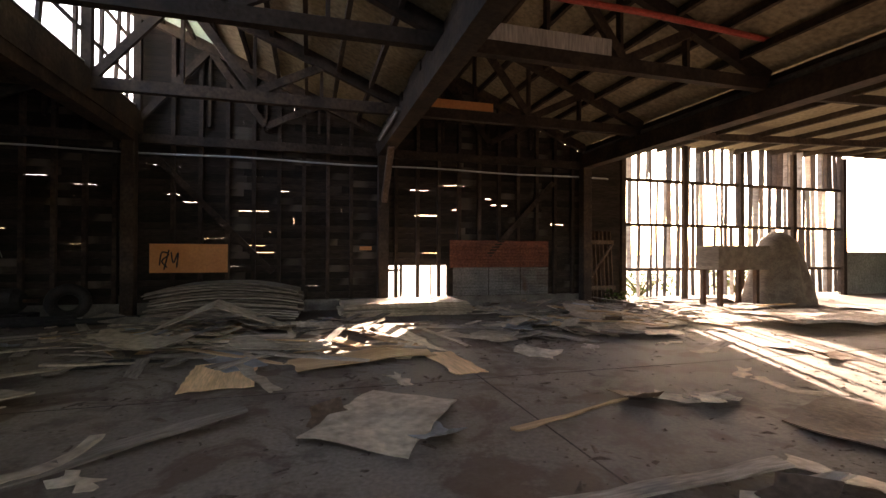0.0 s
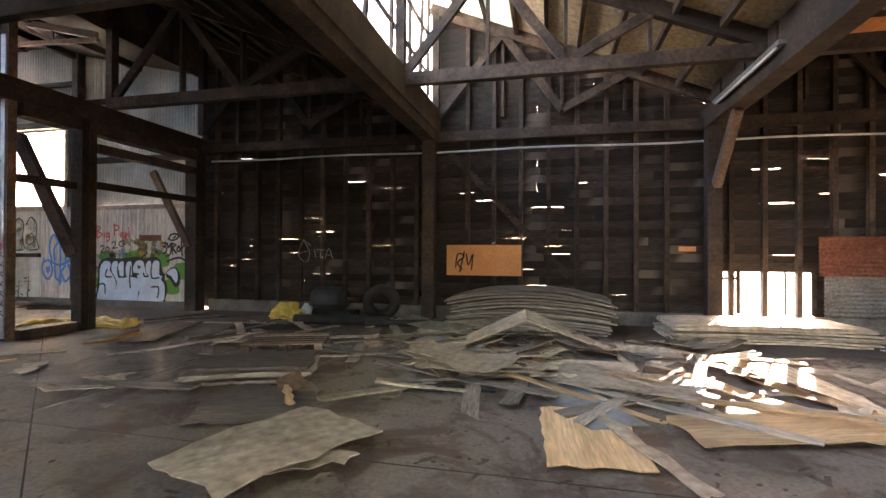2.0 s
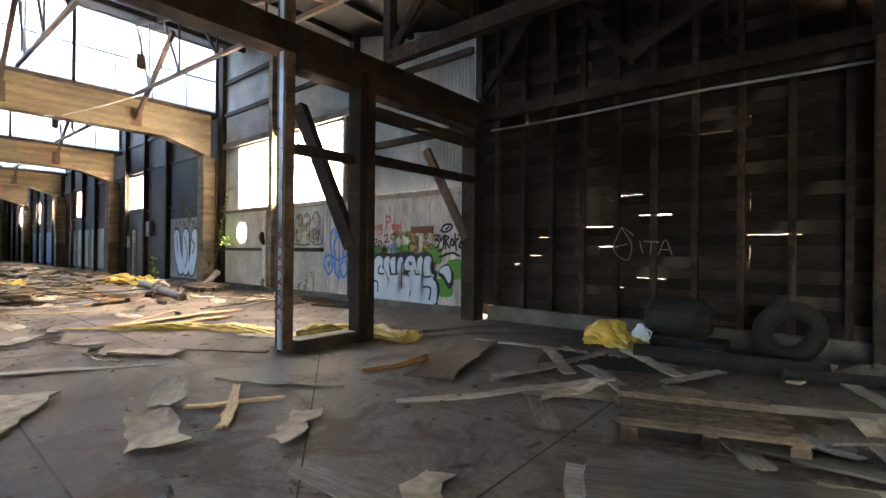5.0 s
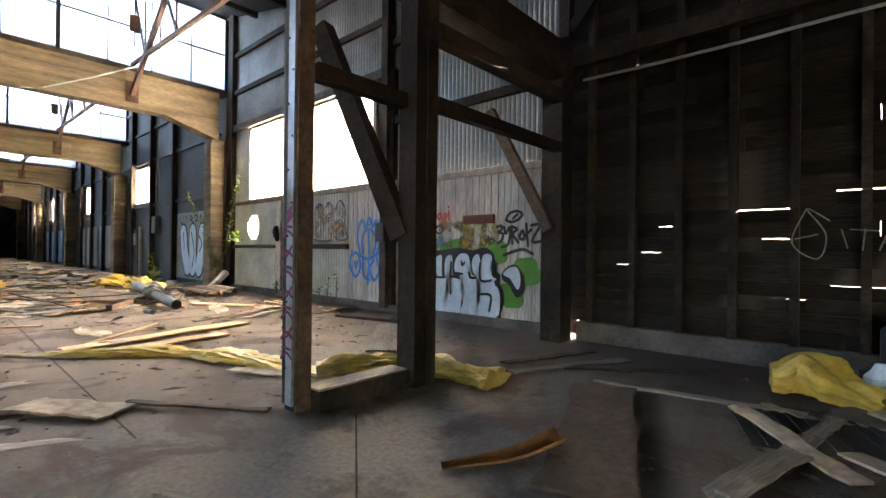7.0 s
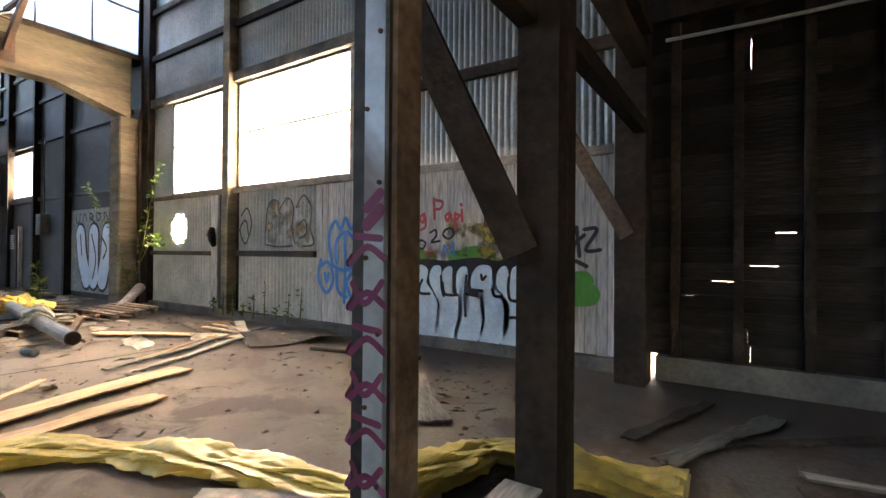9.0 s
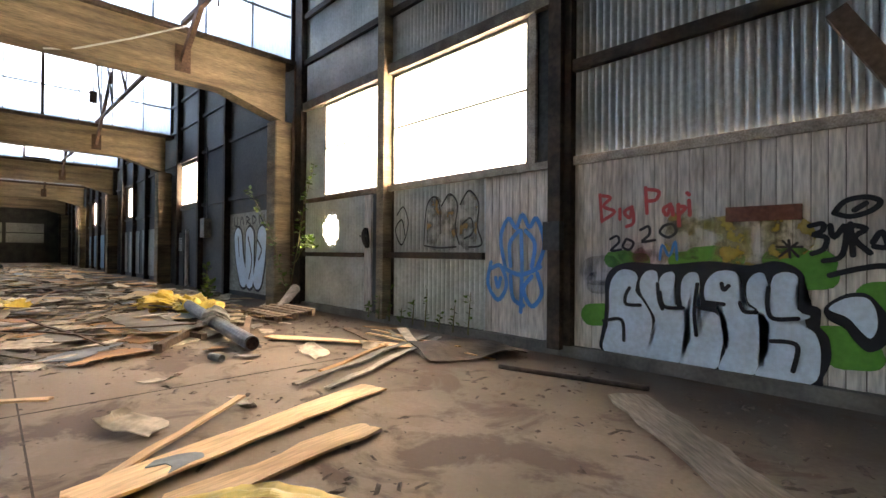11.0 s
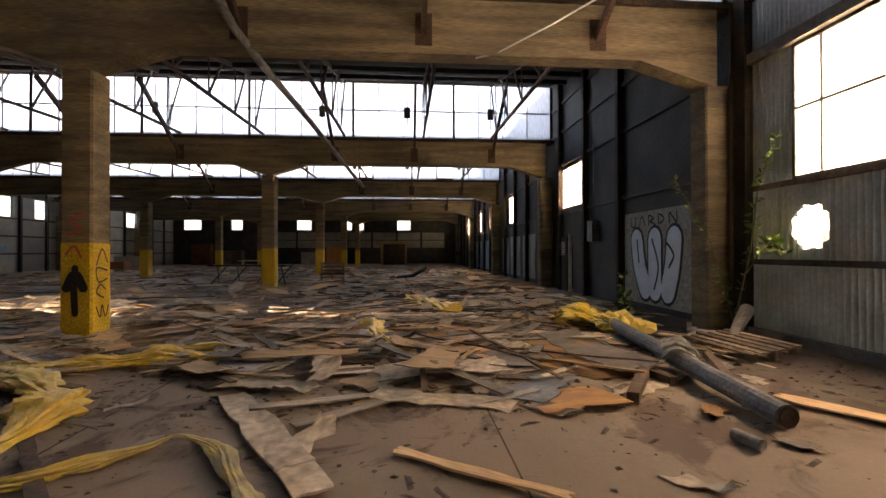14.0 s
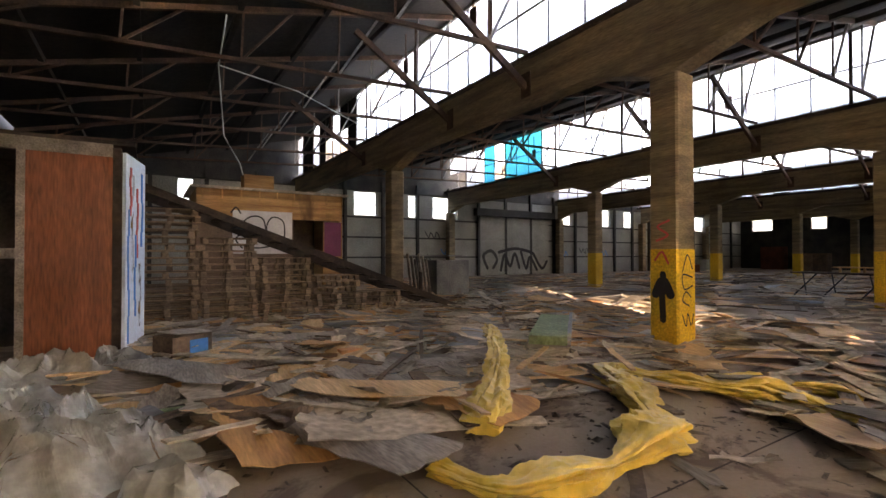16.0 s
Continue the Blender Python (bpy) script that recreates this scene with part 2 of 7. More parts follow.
CLEAR.node_tree.nodes["Principled BSDF"].inputs["Alpha"].default_value = 0.58
CYAN = translucent("turquoise_sheet", (0.02, 0.65, 0.75), 0.8)
PANELWHITE = material("white_wall_panel", (0.26, 0.27, 0.25), (0.36, 0.37, 0.34), 0.7, scale=0.8, fine=14, bump=0.12, stain=(0.3, 0.28, 0.24), stain_at=0.62)
GLAZE = translucent("frosted_wired_glass", (0.92, 0.94, 0.96), 0.85, 0.55)
FROST = translucent("frosted_sheet", (0.92, 0.92, 0.9), 0.9, 0.0)
# film added in window_2's lower panes to weaken the sun patch indoors
THINFILM = translucent("sun_weakening_film", (0.9, 0.9, 0.88), 0.8, 0.45)
GREENSHEET = translucent("green_fibreglass", (0.62, 0.74, 0.67), 0.2, 0.0)
LEAF = material("leaf", (0.08, 0.14, 0.025), (0.15, 0.23, 0.045), 0.6, scale=8, fine=30, bump=0.2, vary=0.3)
BARK = material("stem", (0.1, 0.09, 0.04), (0.18, 0.16, 0.07), 0.8, scale=8, fine=30, bump=0.3)
REDDOOR = material("red_brown_veneer", (0.2, 0.06, 0.025), (0.28, 0.09, 0.04), 0.45, scale=1.2, fine=9, bump=0.08, stretch=(4, 4, 0.5), stain=(0.1, 0.04, 0.02), stain_at=0.64)
GREENPAINT = material("faded_green_paint", (0.2, 0.27, 0.13), (0.3, 0.38, 0.2), 0.7, scale=2, fine=16, bump=0.2, stain=(0.16, 0.13, 0.09), stain_at=0.6)
REDPIPE = material("red_sprinkler_pipe", (0.4, 0.05, 0.04), (0.5, 0.09, 0.07), 0.5, scale=2, fine=20, bump=0.1)


def paint(name, rgb, rough=0.6):
    return material(name, tuple(c * 0.85 for c in rgb), rgb, rough, scale=2.5, fine=18, bump=0.05, speck=0.25)


P_BLACK, P_WHITE, P_ICE = paint("black_spray", (0.02, 0.02, 0.025)), paint("white_spray", (0.75, 0.75, 0.75)), paint("ice_blue_spray", (0.68, 0.8, 0.92))
P_BLUE, P_RED, P_GREEN = paint("blue_spray", (0.05, 0.25, 0.65)), paint("red_spray", (0.6, 0.1, 0.1)), paint("green_spray", (0.1, 0.32, 0.05))
def soft_paint(name, rgb, share):
    """A thin cloud of spray through which the planks show."""
    m = paint(name, rgb)
    nt = m.node_tree
    ns, rp, tc = nt.nodes.new("ShaderNodeTexNoise"), nt.nodes.new("ShaderNodeValToRGB"), nt.nodes.new("ShaderNodeTexCoord")
    ns.inputs["Scale"].default_value, ns.inputs["Detail"].default_value = 4.0, 10
    rp.color_ramp.elements[0].position, rp.color_ramp.elements[1].position = 0.4, 0.66
    rp.color_ramp.elements[0].color, rp.color_ramp.elements[1].color = (0, 0, 0, 1), (share, share, share, 1)
    nt.links.new(tc.outputs["Object"], ns.inputs["Vector"])
    nt.links.new(ns.outputs["Fac"], rp.inputs["Fac"])
    nt.links.new(rp.outputs["Color"], nt.nodes["Principled BSDF"].inputs["Alpha"])
    return m


P_BLUE_SOFT, P_RED_SOFT = soft_paint("blue_haze_spray", (0.06, 0.1, 0.25), 0.6), soft_paint("red_haze_spray", (0.4, 0.09, 0.07), 0.6)
P_YELL, P_BROWN, P_PINK = soft_paint("yellow_spray", (0.55, 0.42, 0.1), 0.8), soft_paint("ochre_spray", (0.4, 0.26, 0.1), 0.75), paint("magenta_spray", (0.22, 0.05, 0.12))


# ---------------------------------------------------------------- makers
def link(name, bm, mat, parent=None, smooth=False):
    me = bpy.data.meshes.new(name)
    bmesh.ops.recalc_face_normals(bm, faces=bm.faces[:])
    bm.to_mesh(me)
    bm.free()
    me.materials.append(mat)
    if smooth:
        for p in me.polygons:
            p.use_smooth = True
    ob = new(name, me)
    ob.parent = parent
    return ob


def part(name, bm, mat, parent, label="", smooth=False):
    ob = link(name, bm, mat, parent, smooth)
    return tagged(ob, label) if label else ob


def thing(name, label, category, at=(0, 0, 0), rz=0, group="", kind=""):
    e = new(name)
    e.empty_display_size = 0.2
    e.matrix_world = pose(*at, 0, 0, rz)
    return tagged(e, label, category, group, kind)


def B():
    return bmesh.new()


def box(bm, x0, x1, y0, y1, z0, z1):
    v = [bm.verts.new(p) for p in ((x0, y0, z0), (x1, y0, z0), (x1, y1, z0), (x0, y1, z0), (x0, y0, z1), (x1, y0, z1), (x1, y1, z1), (x0, y1, z1))]
    for f in ((0, 3, 2, 1), (4, 5, 6, 7), (0, 1, 5, 4), (1, 2, 6, 5), (2, 3, 7, 6), (3, 0, 4, 7)):
        bm.faces.new([v[i] for i in f])
    return bm


def bar(bm, p, q, w, h, up=(0, 0, 1)):
    """A square timber or flat from p to q, w wide and h deep."""
    p, q = Vector(p), Vector(q)
    d = (q - p).normalized()
    u = Vector(up)
    if abs(d.dot(u)) > 0.98:
        u = Vector((0, 1, 0))
    s = d.cross(u).normalized() * w / 2
    t = s.cross(d).normalized() * h / 2
    v = [bm.verts.new(c) for e in (p, q) for c in (e - s - t, e + s - t, e + s + t, e - s + t)]
    for f in ((3, 2, 1, 0), (4, 5, 6, 7), (0, 1, 5, 4), (1, 2, 6, 5), (2, 3, 7, 6), (3, 0, 4, 7)):
        bm.faces.new([v[i] for i in f])
    return bm


def tube(bm, pts, r, n=8, flat=1.0):
    """A round tube through pts; r a number or a function of 0..1."""
    pts = [Vector(p) for p in pts]
    rings = []
    for i, p in enumerate(pts):
        d = (pts[min(i + 1, len(pts) - 1)] - pts[max(i - 1, 0)]).normalized()
        u = Vector((0, 0, 1)) if abs(d.z) < 0.95 else Vector((0, 1, 0))
        s = d.cross(u).normalized()
        t = s.cross(d).normalized()
        rad = r(i / max(1, len(pts) - 1)) if callable(r) else r
        rings.append([bm.verts.new(p + s * math.cos(a) * rad + t * math.sin(a) * rad * flat) for a in (2 * math.pi * k / n for k in range(n))])
    for a, b in zip(rings, rings[1:]):
        for k in range(n):
            bm.faces.new((a[k], a[(k + 1) % n], b[(k + 1) % n], b[k]))
    bm.faces.new(rings[0][::-1])
    bm.faces.new(rings[-1])
    return bm


def corrugated(bm, x0, x1, z0, z1, y, pitch=0.1, depth=0.042, hole=None, steps=8):
    """A wavy sheet in the plane y, ribs upright, with a thin body."""
    n = max(2, int((x1 - x0) / pitch * steps))
    zs = [z0, z1] if not hole else sorted({z0, z1, *[hole[1] + hole[2] * math.sin(radians(a)) for a in range(-90, 91, 6)]})
    grid = []
    for i in range(n + 1):
        x = x0 + (x1 - x0) * i / n
        yy = y + depth * (1 - 2 * abs(math.sin(math.pi * (x - x0) / pitch)) ** 0.8)
        grid.append([bm.verts.new((x, yy, z)) for z in zs])
    for i in range(n):
        for k in range(len(zs) - 1):
            if hole:
                cx, cz = x0 + (x1 - x0) * (i + 0.5) / n, (zs[k] + zs[k + 1]) / 2
                if (cx - hole[0]) ** 2 + (cz - hole[1]) ** 2 < (hole[2] * (1 + 0.05 * math.sin(cx * 23))) ** 2:
                    continue
            bm.faces.new((grid[i][k], grid[i + 1][k], grid[i + 1][k + 1], grid[i][k + 1]))
    return bm


def structure(name, bm, mat, label, category):
    return tagged(link(name, bm, mat), label, category, "", "structure")


# ---------------------------------------------------------------- floor, ground, roofs
WY = 12.8                       # inner face of the long wall
GX = [-22.8, -34.3, -46.0, -58.0, -70.0]   # girder lines of the hall
END = -79.0
SY = -25.0

structure("ground", box(B(), -600, 600, -600, 600, -0.5, -0.12), EARTH, "rough dry earth around the sheds", "ground")
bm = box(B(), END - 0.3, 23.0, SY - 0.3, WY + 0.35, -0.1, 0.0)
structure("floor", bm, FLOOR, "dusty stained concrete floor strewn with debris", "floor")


def sloped(name, xh, zh, xl, zl, y0, y1, mat, label, thick=0.12):
    bm = B()
    v = [bm.verts.new(p) for p in ((xh, y0, zh), (xl, y0, zl), (xl, y1, zl), (xh, y1, zh), (xh, y0, zh + thick), (xl, y0, zl + thick), (xl, y1, zl + thick), (xh, y1, zh + thick))]
    for f in ((0, 3, 2, 1), (4, 5, 6, 7), (0, 1, 5, 4), (1, 2, 6, 5), (2, 3, 7, 6), (3, 0, 4, 7)):
        bm.faces.new([v[i] for i in f])
    # pale upper skin, added to bounce daylight into the clerestories
    if name != "ceiling_shed_green":
        up = B()
        q = [up.verts.new(p) for p in ((xh, y0, zh + thick + 0.004), (xl, y0, zl + thick + 0.004), (xl, y1, zl + thick + 0.004), (xh, y1, zh + thick + 0.004), (xh, y0, zh + thick + 0.02), (xl, y0, zl + thick + 0.02), (xl, y1, zl + thick + 0.02), (xh, y1, zh + thick + 0.02))]
        for f in ((0, 3, 2, 1), (4, 5, 6, 7), (0, 1, 5, 4), (1, 2, 6, 5), (2, 3, 7, 6), (3, 0, 4, 7)):
            up.faces.new([q[i] for i in f])
        structure(name.replace("ceiling", "roof"), up, ROOFTOP, "pale roof skin added to bounce daylight into the clerestories", "roof")
    return structure(name, bm, mat, label, "ceiling")


TX = [-10.4, -4.05, 1.9, 8.1]   # post lines of the timber shed
TS = -12.0                      # its far side
HIGH, LOW = 7.4, 4.85
sloped("ceiling_shed_dark", TX[0] - 0.1, HIGH, TX[1] + 0.1, LOW, TS, WY + 0.3, ROOFDARK, "near-black sloping roof deck of timber shed")
MIDX = TX[1] + 1.9
MIDZ = HIGH + (LOW - HIGH) * (MIDX - TX[1] + 0.1) / (TX[2] - TX[1] + 0.2)
sloped("ceiling_shed_green", TX[1] - 0.1, HIGH, MIDX, MIDZ, TS, WY + 0.3, GREENSHEET, "green translucent roof sheets", 0.01)
sloped("ceiling_shed_mid", MIDX, MIDZ, TX[2] + 0.1, LOW, TS, WY + 0.3, ROOFBOARD, "tan sheeted sloping shed roof")
sloped("ceiling_shed_east", TX[2] - 0.1, HIGH, TX[3] + 0.1, LOW, TS, WY + 0.3, ROOFBOARD, "tan sheeted sloping shed roof")
sloped("ceiling_lean_to", 22.3, 5.5, TX[3], 4.95, TS, WY + 0.3, ROOFBOARD, "low sheeted roof of the side bay")
xs = [TX[0]] + GX + [END]
for i, (a, b) in enumerate(zip(xs, xs[1:])):
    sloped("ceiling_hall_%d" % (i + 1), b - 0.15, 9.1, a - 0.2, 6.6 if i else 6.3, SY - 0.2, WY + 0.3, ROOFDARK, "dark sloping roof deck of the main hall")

# ---------------------------------------------------------------- long wall, hall part
def wall_box(name, x0, x1, y0, y1, z0, z1, mat, label):
    return structure(name, box(B(), x0, x1, y0, y1, z0, z1), mat, label, "wall")


structure("baseboard", box(B(), -22.4, -10.55, WY - 0.1, WY + 0.25, 0.0, 0.16), CURB, "low concrete plinth under the wall cladding", "plinth")
tall = 9.3
bm = corrugated(B(), -14.45, -10.5, 2.8, 4.1, WY + 0.06)
corrugated(bm, -14.45, -10.5, 4.1, tall, WY + 0.09)
corrugated(bm, -22.4, -14.45, 5.12, 6.4, WY + 0.06)
corrugated(bm, -22.4, -14.45, 6.4, tall, WY + 0.09)
corrugated(bm, -18.45, -15.95, 0.14, 1.4, WY + 0.075, 0.115, 0.058)
corrugated(bm, -18.45, -15.95, 1.4, 2.78, WY + 0.068, 0.115, 0.058)
corrugated(bm, -22.4, -21.2, 2.78, 5.12, WY + 0.06)
corrugated(bm, -22.4, -19.4, 1.4, 2.78, WY + 0.066, 0.115, 0.056, hole=(-20.85, 1.98, 0.36))
corrugated(bm, -22.4, -19.4, 0.14, 1.4, WY + 0.075, 0.115, 0.056)
# unseen boards added behind the cladding, to block sun through its gaps
structure("wall_backing", box(B(), -16.5, -10.2, WY + 0.12, WY + 0.16, 0.05, 2.8), DARKWOOD, "dark boards added behind the cladding to stop sunlight leaking through", "wall")
structure("wall_backing_2", box(B(), -19.45, -18.3, WY + 0.12, WY + 0.16, 0.05, 2.8), DARKWOOD, "dark boards added behind the cladding to stop sunlight leaking through", "wall")
structure("wall_backing_3", box(B(), -14.97, -14.3, WY + 0.12, WY + 0.16, 2.8, 9.3), DARKWOOD, "dark boards added behind the cladding to stop sunlight leaking through", "wall")
structure("wall_backing_4", box(B(), -10.75, -10.2, WY + 0.1, WY + 0.118, 0.05, 9.3), DARKWOOD, "dark boards added behind the cladding to stop sunlight leaking through", "wall")
structure("wall_backing_5", box(B(), -22.6, -22.2, WY + 0.12, WY + 0.16, 0.05, 9.3), DARKWOOD, "dark boards added behind the cladding to stop sunlight leaking through", "wall")
wall_north = structure("wall_north", bm, GALV, "grey corrugated steel cladding with rust stains", "wall")
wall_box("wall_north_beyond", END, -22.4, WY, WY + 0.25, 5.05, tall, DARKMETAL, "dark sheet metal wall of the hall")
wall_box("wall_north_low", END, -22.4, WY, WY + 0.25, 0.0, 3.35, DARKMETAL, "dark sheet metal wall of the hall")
wins = [(-33.0, -30.2), (-43.3, -41.1), (-50.0, -47.6), (-56.5, -54.5), (-64.0, -62.0), (-74.0, -72.0)]
edge = -22.4
for i, (a, b) in enumerate(wins):
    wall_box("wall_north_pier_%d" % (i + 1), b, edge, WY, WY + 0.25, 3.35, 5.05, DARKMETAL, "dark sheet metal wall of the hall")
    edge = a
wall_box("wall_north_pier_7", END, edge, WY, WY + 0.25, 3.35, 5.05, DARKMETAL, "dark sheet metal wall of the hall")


def window(name, x0, x1, z0, z1, y, mullions, rails, mat=GLAZE, frame_mat=STEEL, axis="x", broken=False):
    """A steel-framed window in a wall; each pane is a mesh of its own."""
    w = thing(name, "steel framed window with frosted dusty panes", "window", kind="structure")
    def bx(a, b, c, d, t0, t1):
        return box(B(), a, b, y + t0, y + t1, c, d) if axis == "x" else box(B(), y + t0, y + t1, a, b, c, d)
    for a, b, c, d in ((x0, x1, z0, z0 + 0.06), (x0, x1, z1 - 0.06, z1), (x0, x0 + 0.06, z0 + 0.06, z1 - 0.06), (x1 - 0.06, x1, z0 + 0.06, z1 - 0.06)):
        part("window_frame", bx(a, b, c, d, 0, 0.08), frame_mat, w)
    mx = [x0] + list(mullions) + [x1]
    mz = [z0] + list(rails) + [z1]
    for x in mullions:
        part("mullion", bx(x - 0.02, x + 0.02, z0 + 0.06, z1 - 0.06, 0.01, 0.07), frame_mat, w)
    for z in rails:
        part("glazing_bar", bx(x0 + 0.06, x1 - 0.06, z - 0.02, z + 0.02, 0.012, 0.065), frame_mat, w)
    for a, b in zip(mx, mx[1:]):
        for c, d in zip(mz, mz[1:]):
            if mat:
                part("pane", bx(a + 0.02, b - 0.02, c + 0.02, d - 0.02, 0.035, 0.041), THINFILM if broken and c == z0 else mat, w)
    return w


window("window_1", -18.5, -15.1, 2.8, 5.1, WY + 0.02, [], [4.0], FROST)
window("window_2", -21.2, -18.8, 2.8, 5.1, WY + 0.02, [-20.65, -19.1], [4.0], FROST, broken=True)
for i, (a, b) in enumerate(wins):
    window("window_%d" % (i + 3), a, b, 3.35, 5.05, WY + 0.02, [], [4.2], FROST)

# ---------------------------------------------------------------- hall: girders, columns, clerestories, trusses
ROWS_Y = [12.45, 0.4, -10.9, -24.6]


def girder(x):
    g = thing("concrete_girder", "board-formed concrete girder with haunches, stained ochre", "girder", group="hall girders")
    bm = B()
    prof = []
    for a, b in zip(ROWS_Y, ROWS_Y[1:]):
        prof += [(a, 4.85), (a - 1.6, 5.35), (b + 1.6, 5.35)]
    prof.append((ROWS_Y[-1], 4.85))
    front, back = [], []
    for sx, store in ((x - 0.22, front), (x + 0.22, back)):
        for y, z in prof:
            store.append((bm.verts.new((sx, y, z)), bm.verts.new((sx, y, 6.4))))
    for i in range(len(prof) - 1):
        for s in (front, back):
            bm.faces.new((s[i][0], s[i + 1][0], s[i + 1][1], s[i][1]))
        bm.faces.new((front[i][0], back[i][0], back[i + 1][0], front[i + 1][0]))
        bm.faces.new((front[i][1], front[i + 1][1], back[i + 1][1], back[i][1]))
    for i in (0, -1):
        bm.faces.new((front[i][0], front[i][1], back[i][1], back[i][0]))
    part("beam", bm, CONCRETE, g)
    part("roof_plate", box(B(), x - 0.3, x + 0.3, SY, WY - 0.02, 6.4, 6.52), DARKWOOD, g, "dark timber plate")
    return g


def column(x, y, painted=True):
    c = thing("concrete_column", "concrete column with a worn yellow painted base" if painted else "plain concrete wall column", "column", (x, y, 0), group="hall columns")
    bm = box(B(), -0.27, 0.27, -0.27, 0.27, 0, 4.86)
    bmesh.ops.bevel(bm, geom=[e for e in bm.edges if abs(e.verts[0].co.z - e.verts[1].co.z) > 1], offset=0.035, segments=1, affect="EDGES")
    part("shaft", bm, CONCRETE, c)
    if painted:
        bm = box(B(), -0.275, 0.275, -0.275, 0.275, 0.0, 1.75)
        bmesh.ops.bevel(bm, geom=[e for e in bm.edges if abs(e.verts[0].co.z - e.verts[1].co.z) > 1], offset=0.035, segments=1, affect="EDGES")
        part("painted_base", bm, YELLOW, c, "worn yellow paint")
    return c


for x in GX:
    girder(x)
    for y in ROWS_Y[:3]:
        column(x, y, y < 5 and not (x > -23 and y < -5))
    column(x, -24.6, False)


def clerestory(i, x):
    w = thing("window_clerestory_%d" % i, "long steel clerestory window with frosted panes", "window", kind="structure")
    y0, y1, z0, z1 = SY + 0.2, WY - 0.05, 6.52, 9.05
    part("window_frame", box(B(), x - 0.05, x + 0.05, y0, y1, z0, z0 + 0.08), STEEL, w)
    part("window_frame", box(B(), x - 0.05, x + 0.05, y0, y1, z1 - 0.08, z1), STEEL, w)
    part("glazing_bar", box(B(), x - 0.03, x + 0.03, y0, y1, 7.75, 7.8), STEEL, w)
    y = y1
    k = 0
    while y > y0 + 0.5:
        heavy = k % 4 == 0
        t = 0.05 if heavy else 0.015
        part("mullion", box(B(), x - 0.04, x + 0.04, y - t, y + t, z0 + 0.08, z1 - 0.08), DARKWOOD if heavy else STEEL, w)
        nxt = max(y - 1.1, y0)
        for a, b in ((z0 + 0.08, 7.75), (7.8, z1 - 0.08)):
            if random.random() > 0.12:
                # opaque near-black sheets added for most southern panes of clerestory 1, to dim it
                m = CYAN if (i == 2 and -19.5 < y < -14.5) else ROOFDARK if (i == 1 and y < -13.0 and k % 3) else GLAZE
                part("pane", box(B(), x - 0.004, x + 0.004, nxt + 0.016, y - 0.016, a, b), m, w)
        y = nxt
        k += 1


for i, x in enumerate(GX):
    clerestory(i + 1, x)


def hall_truss(xa, xb, za, y):
    """Light steel truss from the girder at xa up to the head of the clerestory at xb."""
    t = thing("steel_roof_truss", "slender rusty steel roof truss with angle braces", "truss", group="hall roof trusses")
    lo, hi = Vector((xa - 0.3, y, za)), Vector((xb + 0.15, y, 8.95))
    part("top_chord", bar(B(), lo, hi, 0.1, 0.14), RUST, t)
    b0, b1 = Vector((xa - 0.25, y, za - 0.1)), Vector((xb + 0.2, y, 6.6))
    part("bottom_chord", bar(B(), b0, b1, 0.09, 0.09), RUST, t)
    n = 5
    for k in range(n):
        a, b = b0.lerp(b1, (k + 0.5) / n), lo.lerp(hi, (k + 1) / n)
        part("web", bar(B(), a, b, 0.06, 0.06), STEEL if k > 2 else RUST, t)
        c = lo.lerp(hi, (k + 0.5) / n)
        part("web", bar(B(), a, c, 0.045, 0.045), STEEL if k > 3 else RUST, t)
    return t


for i, (a, b) in enumerate(zip(xs[:-2], xs[1:-1])):
    ys = [10.0, 7.0, 3.6, 0.2, -3.2, -6.6, -10.0, -13.4, -16.8, -20.2] if i < 3 else [7.0, 0.2, -6.6, -13.4, -20.2]
    for y in ys:
        hall_truss(a, b, 6.4 if i else 6.1, y)
    for k in range(1, 6):
        f = k / 6
        z = (6.6 if i else 6.3) * (1 - f) + 9.1 * f - 0.08
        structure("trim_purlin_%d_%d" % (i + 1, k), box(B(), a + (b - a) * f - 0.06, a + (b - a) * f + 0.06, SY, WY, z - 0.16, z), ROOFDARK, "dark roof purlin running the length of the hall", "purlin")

for x in GX[:4]:
    for y in (10.0, 6.6, 3.2, -3.2, -6.6, -13.4):
        kb_ = thing("knee_brace", "dark steel knee brace from girder to roof truss", "brace", group="hall knee braces")
        part("strut", bar(B(), (x + 0.24, y, 5.75), (x + 3.3, y, 7.75), 0.1, 0.17), RUST, kb_)
        part("plate", box(B(), x + 0.222, x + 0.25, y - 0.16, y + 0.16, 5.5, 6.1), RUST, kb_)
        for dy in (-0.3, 0.3):
            part("hanger", bar(B(), (x + 1.6, y + dy, 6.6), (x + 1.6, y + dy, 8.2), 0.035, 0.035), RUST, kb_)
        part("hanger_plate", box(B(), x + 1.58, x + 1.62, y - 0.42, y - 0.18, 7.0, 7.45), RUST, kb_)

# far walls
def banded_wall(name, lo, hi, holes, z0, z1, top, at, thick, axis, mat, label):
    """A wall along x or y with a row of window holes between z0 and z1."""
    def bx(a, b, c, d):
        return box(B(), a, b, at, at + thick, c, d) if axis == "x" else box(B(), at, at + thick, a, b, c, d)
    structure(name + "_low", bx(lo, hi, 0, z0), mat, label, "wall")
    # band above the windows is coloured dark whatever mat says, to dim the wall's top
    structure(name + "_high", bx(lo, hi, z1, top), DARKMETAL, label, "wall")
    edge = lo
    for k, (a, b) in enumerate(sorted(holes) + [(hi, hi)]):
        if a - edge > 0.02:
            structure("%s_pier_%d" % (name, k + 1), bx(edge, a, z0, z1), mat, label, "wall")
        edge = b


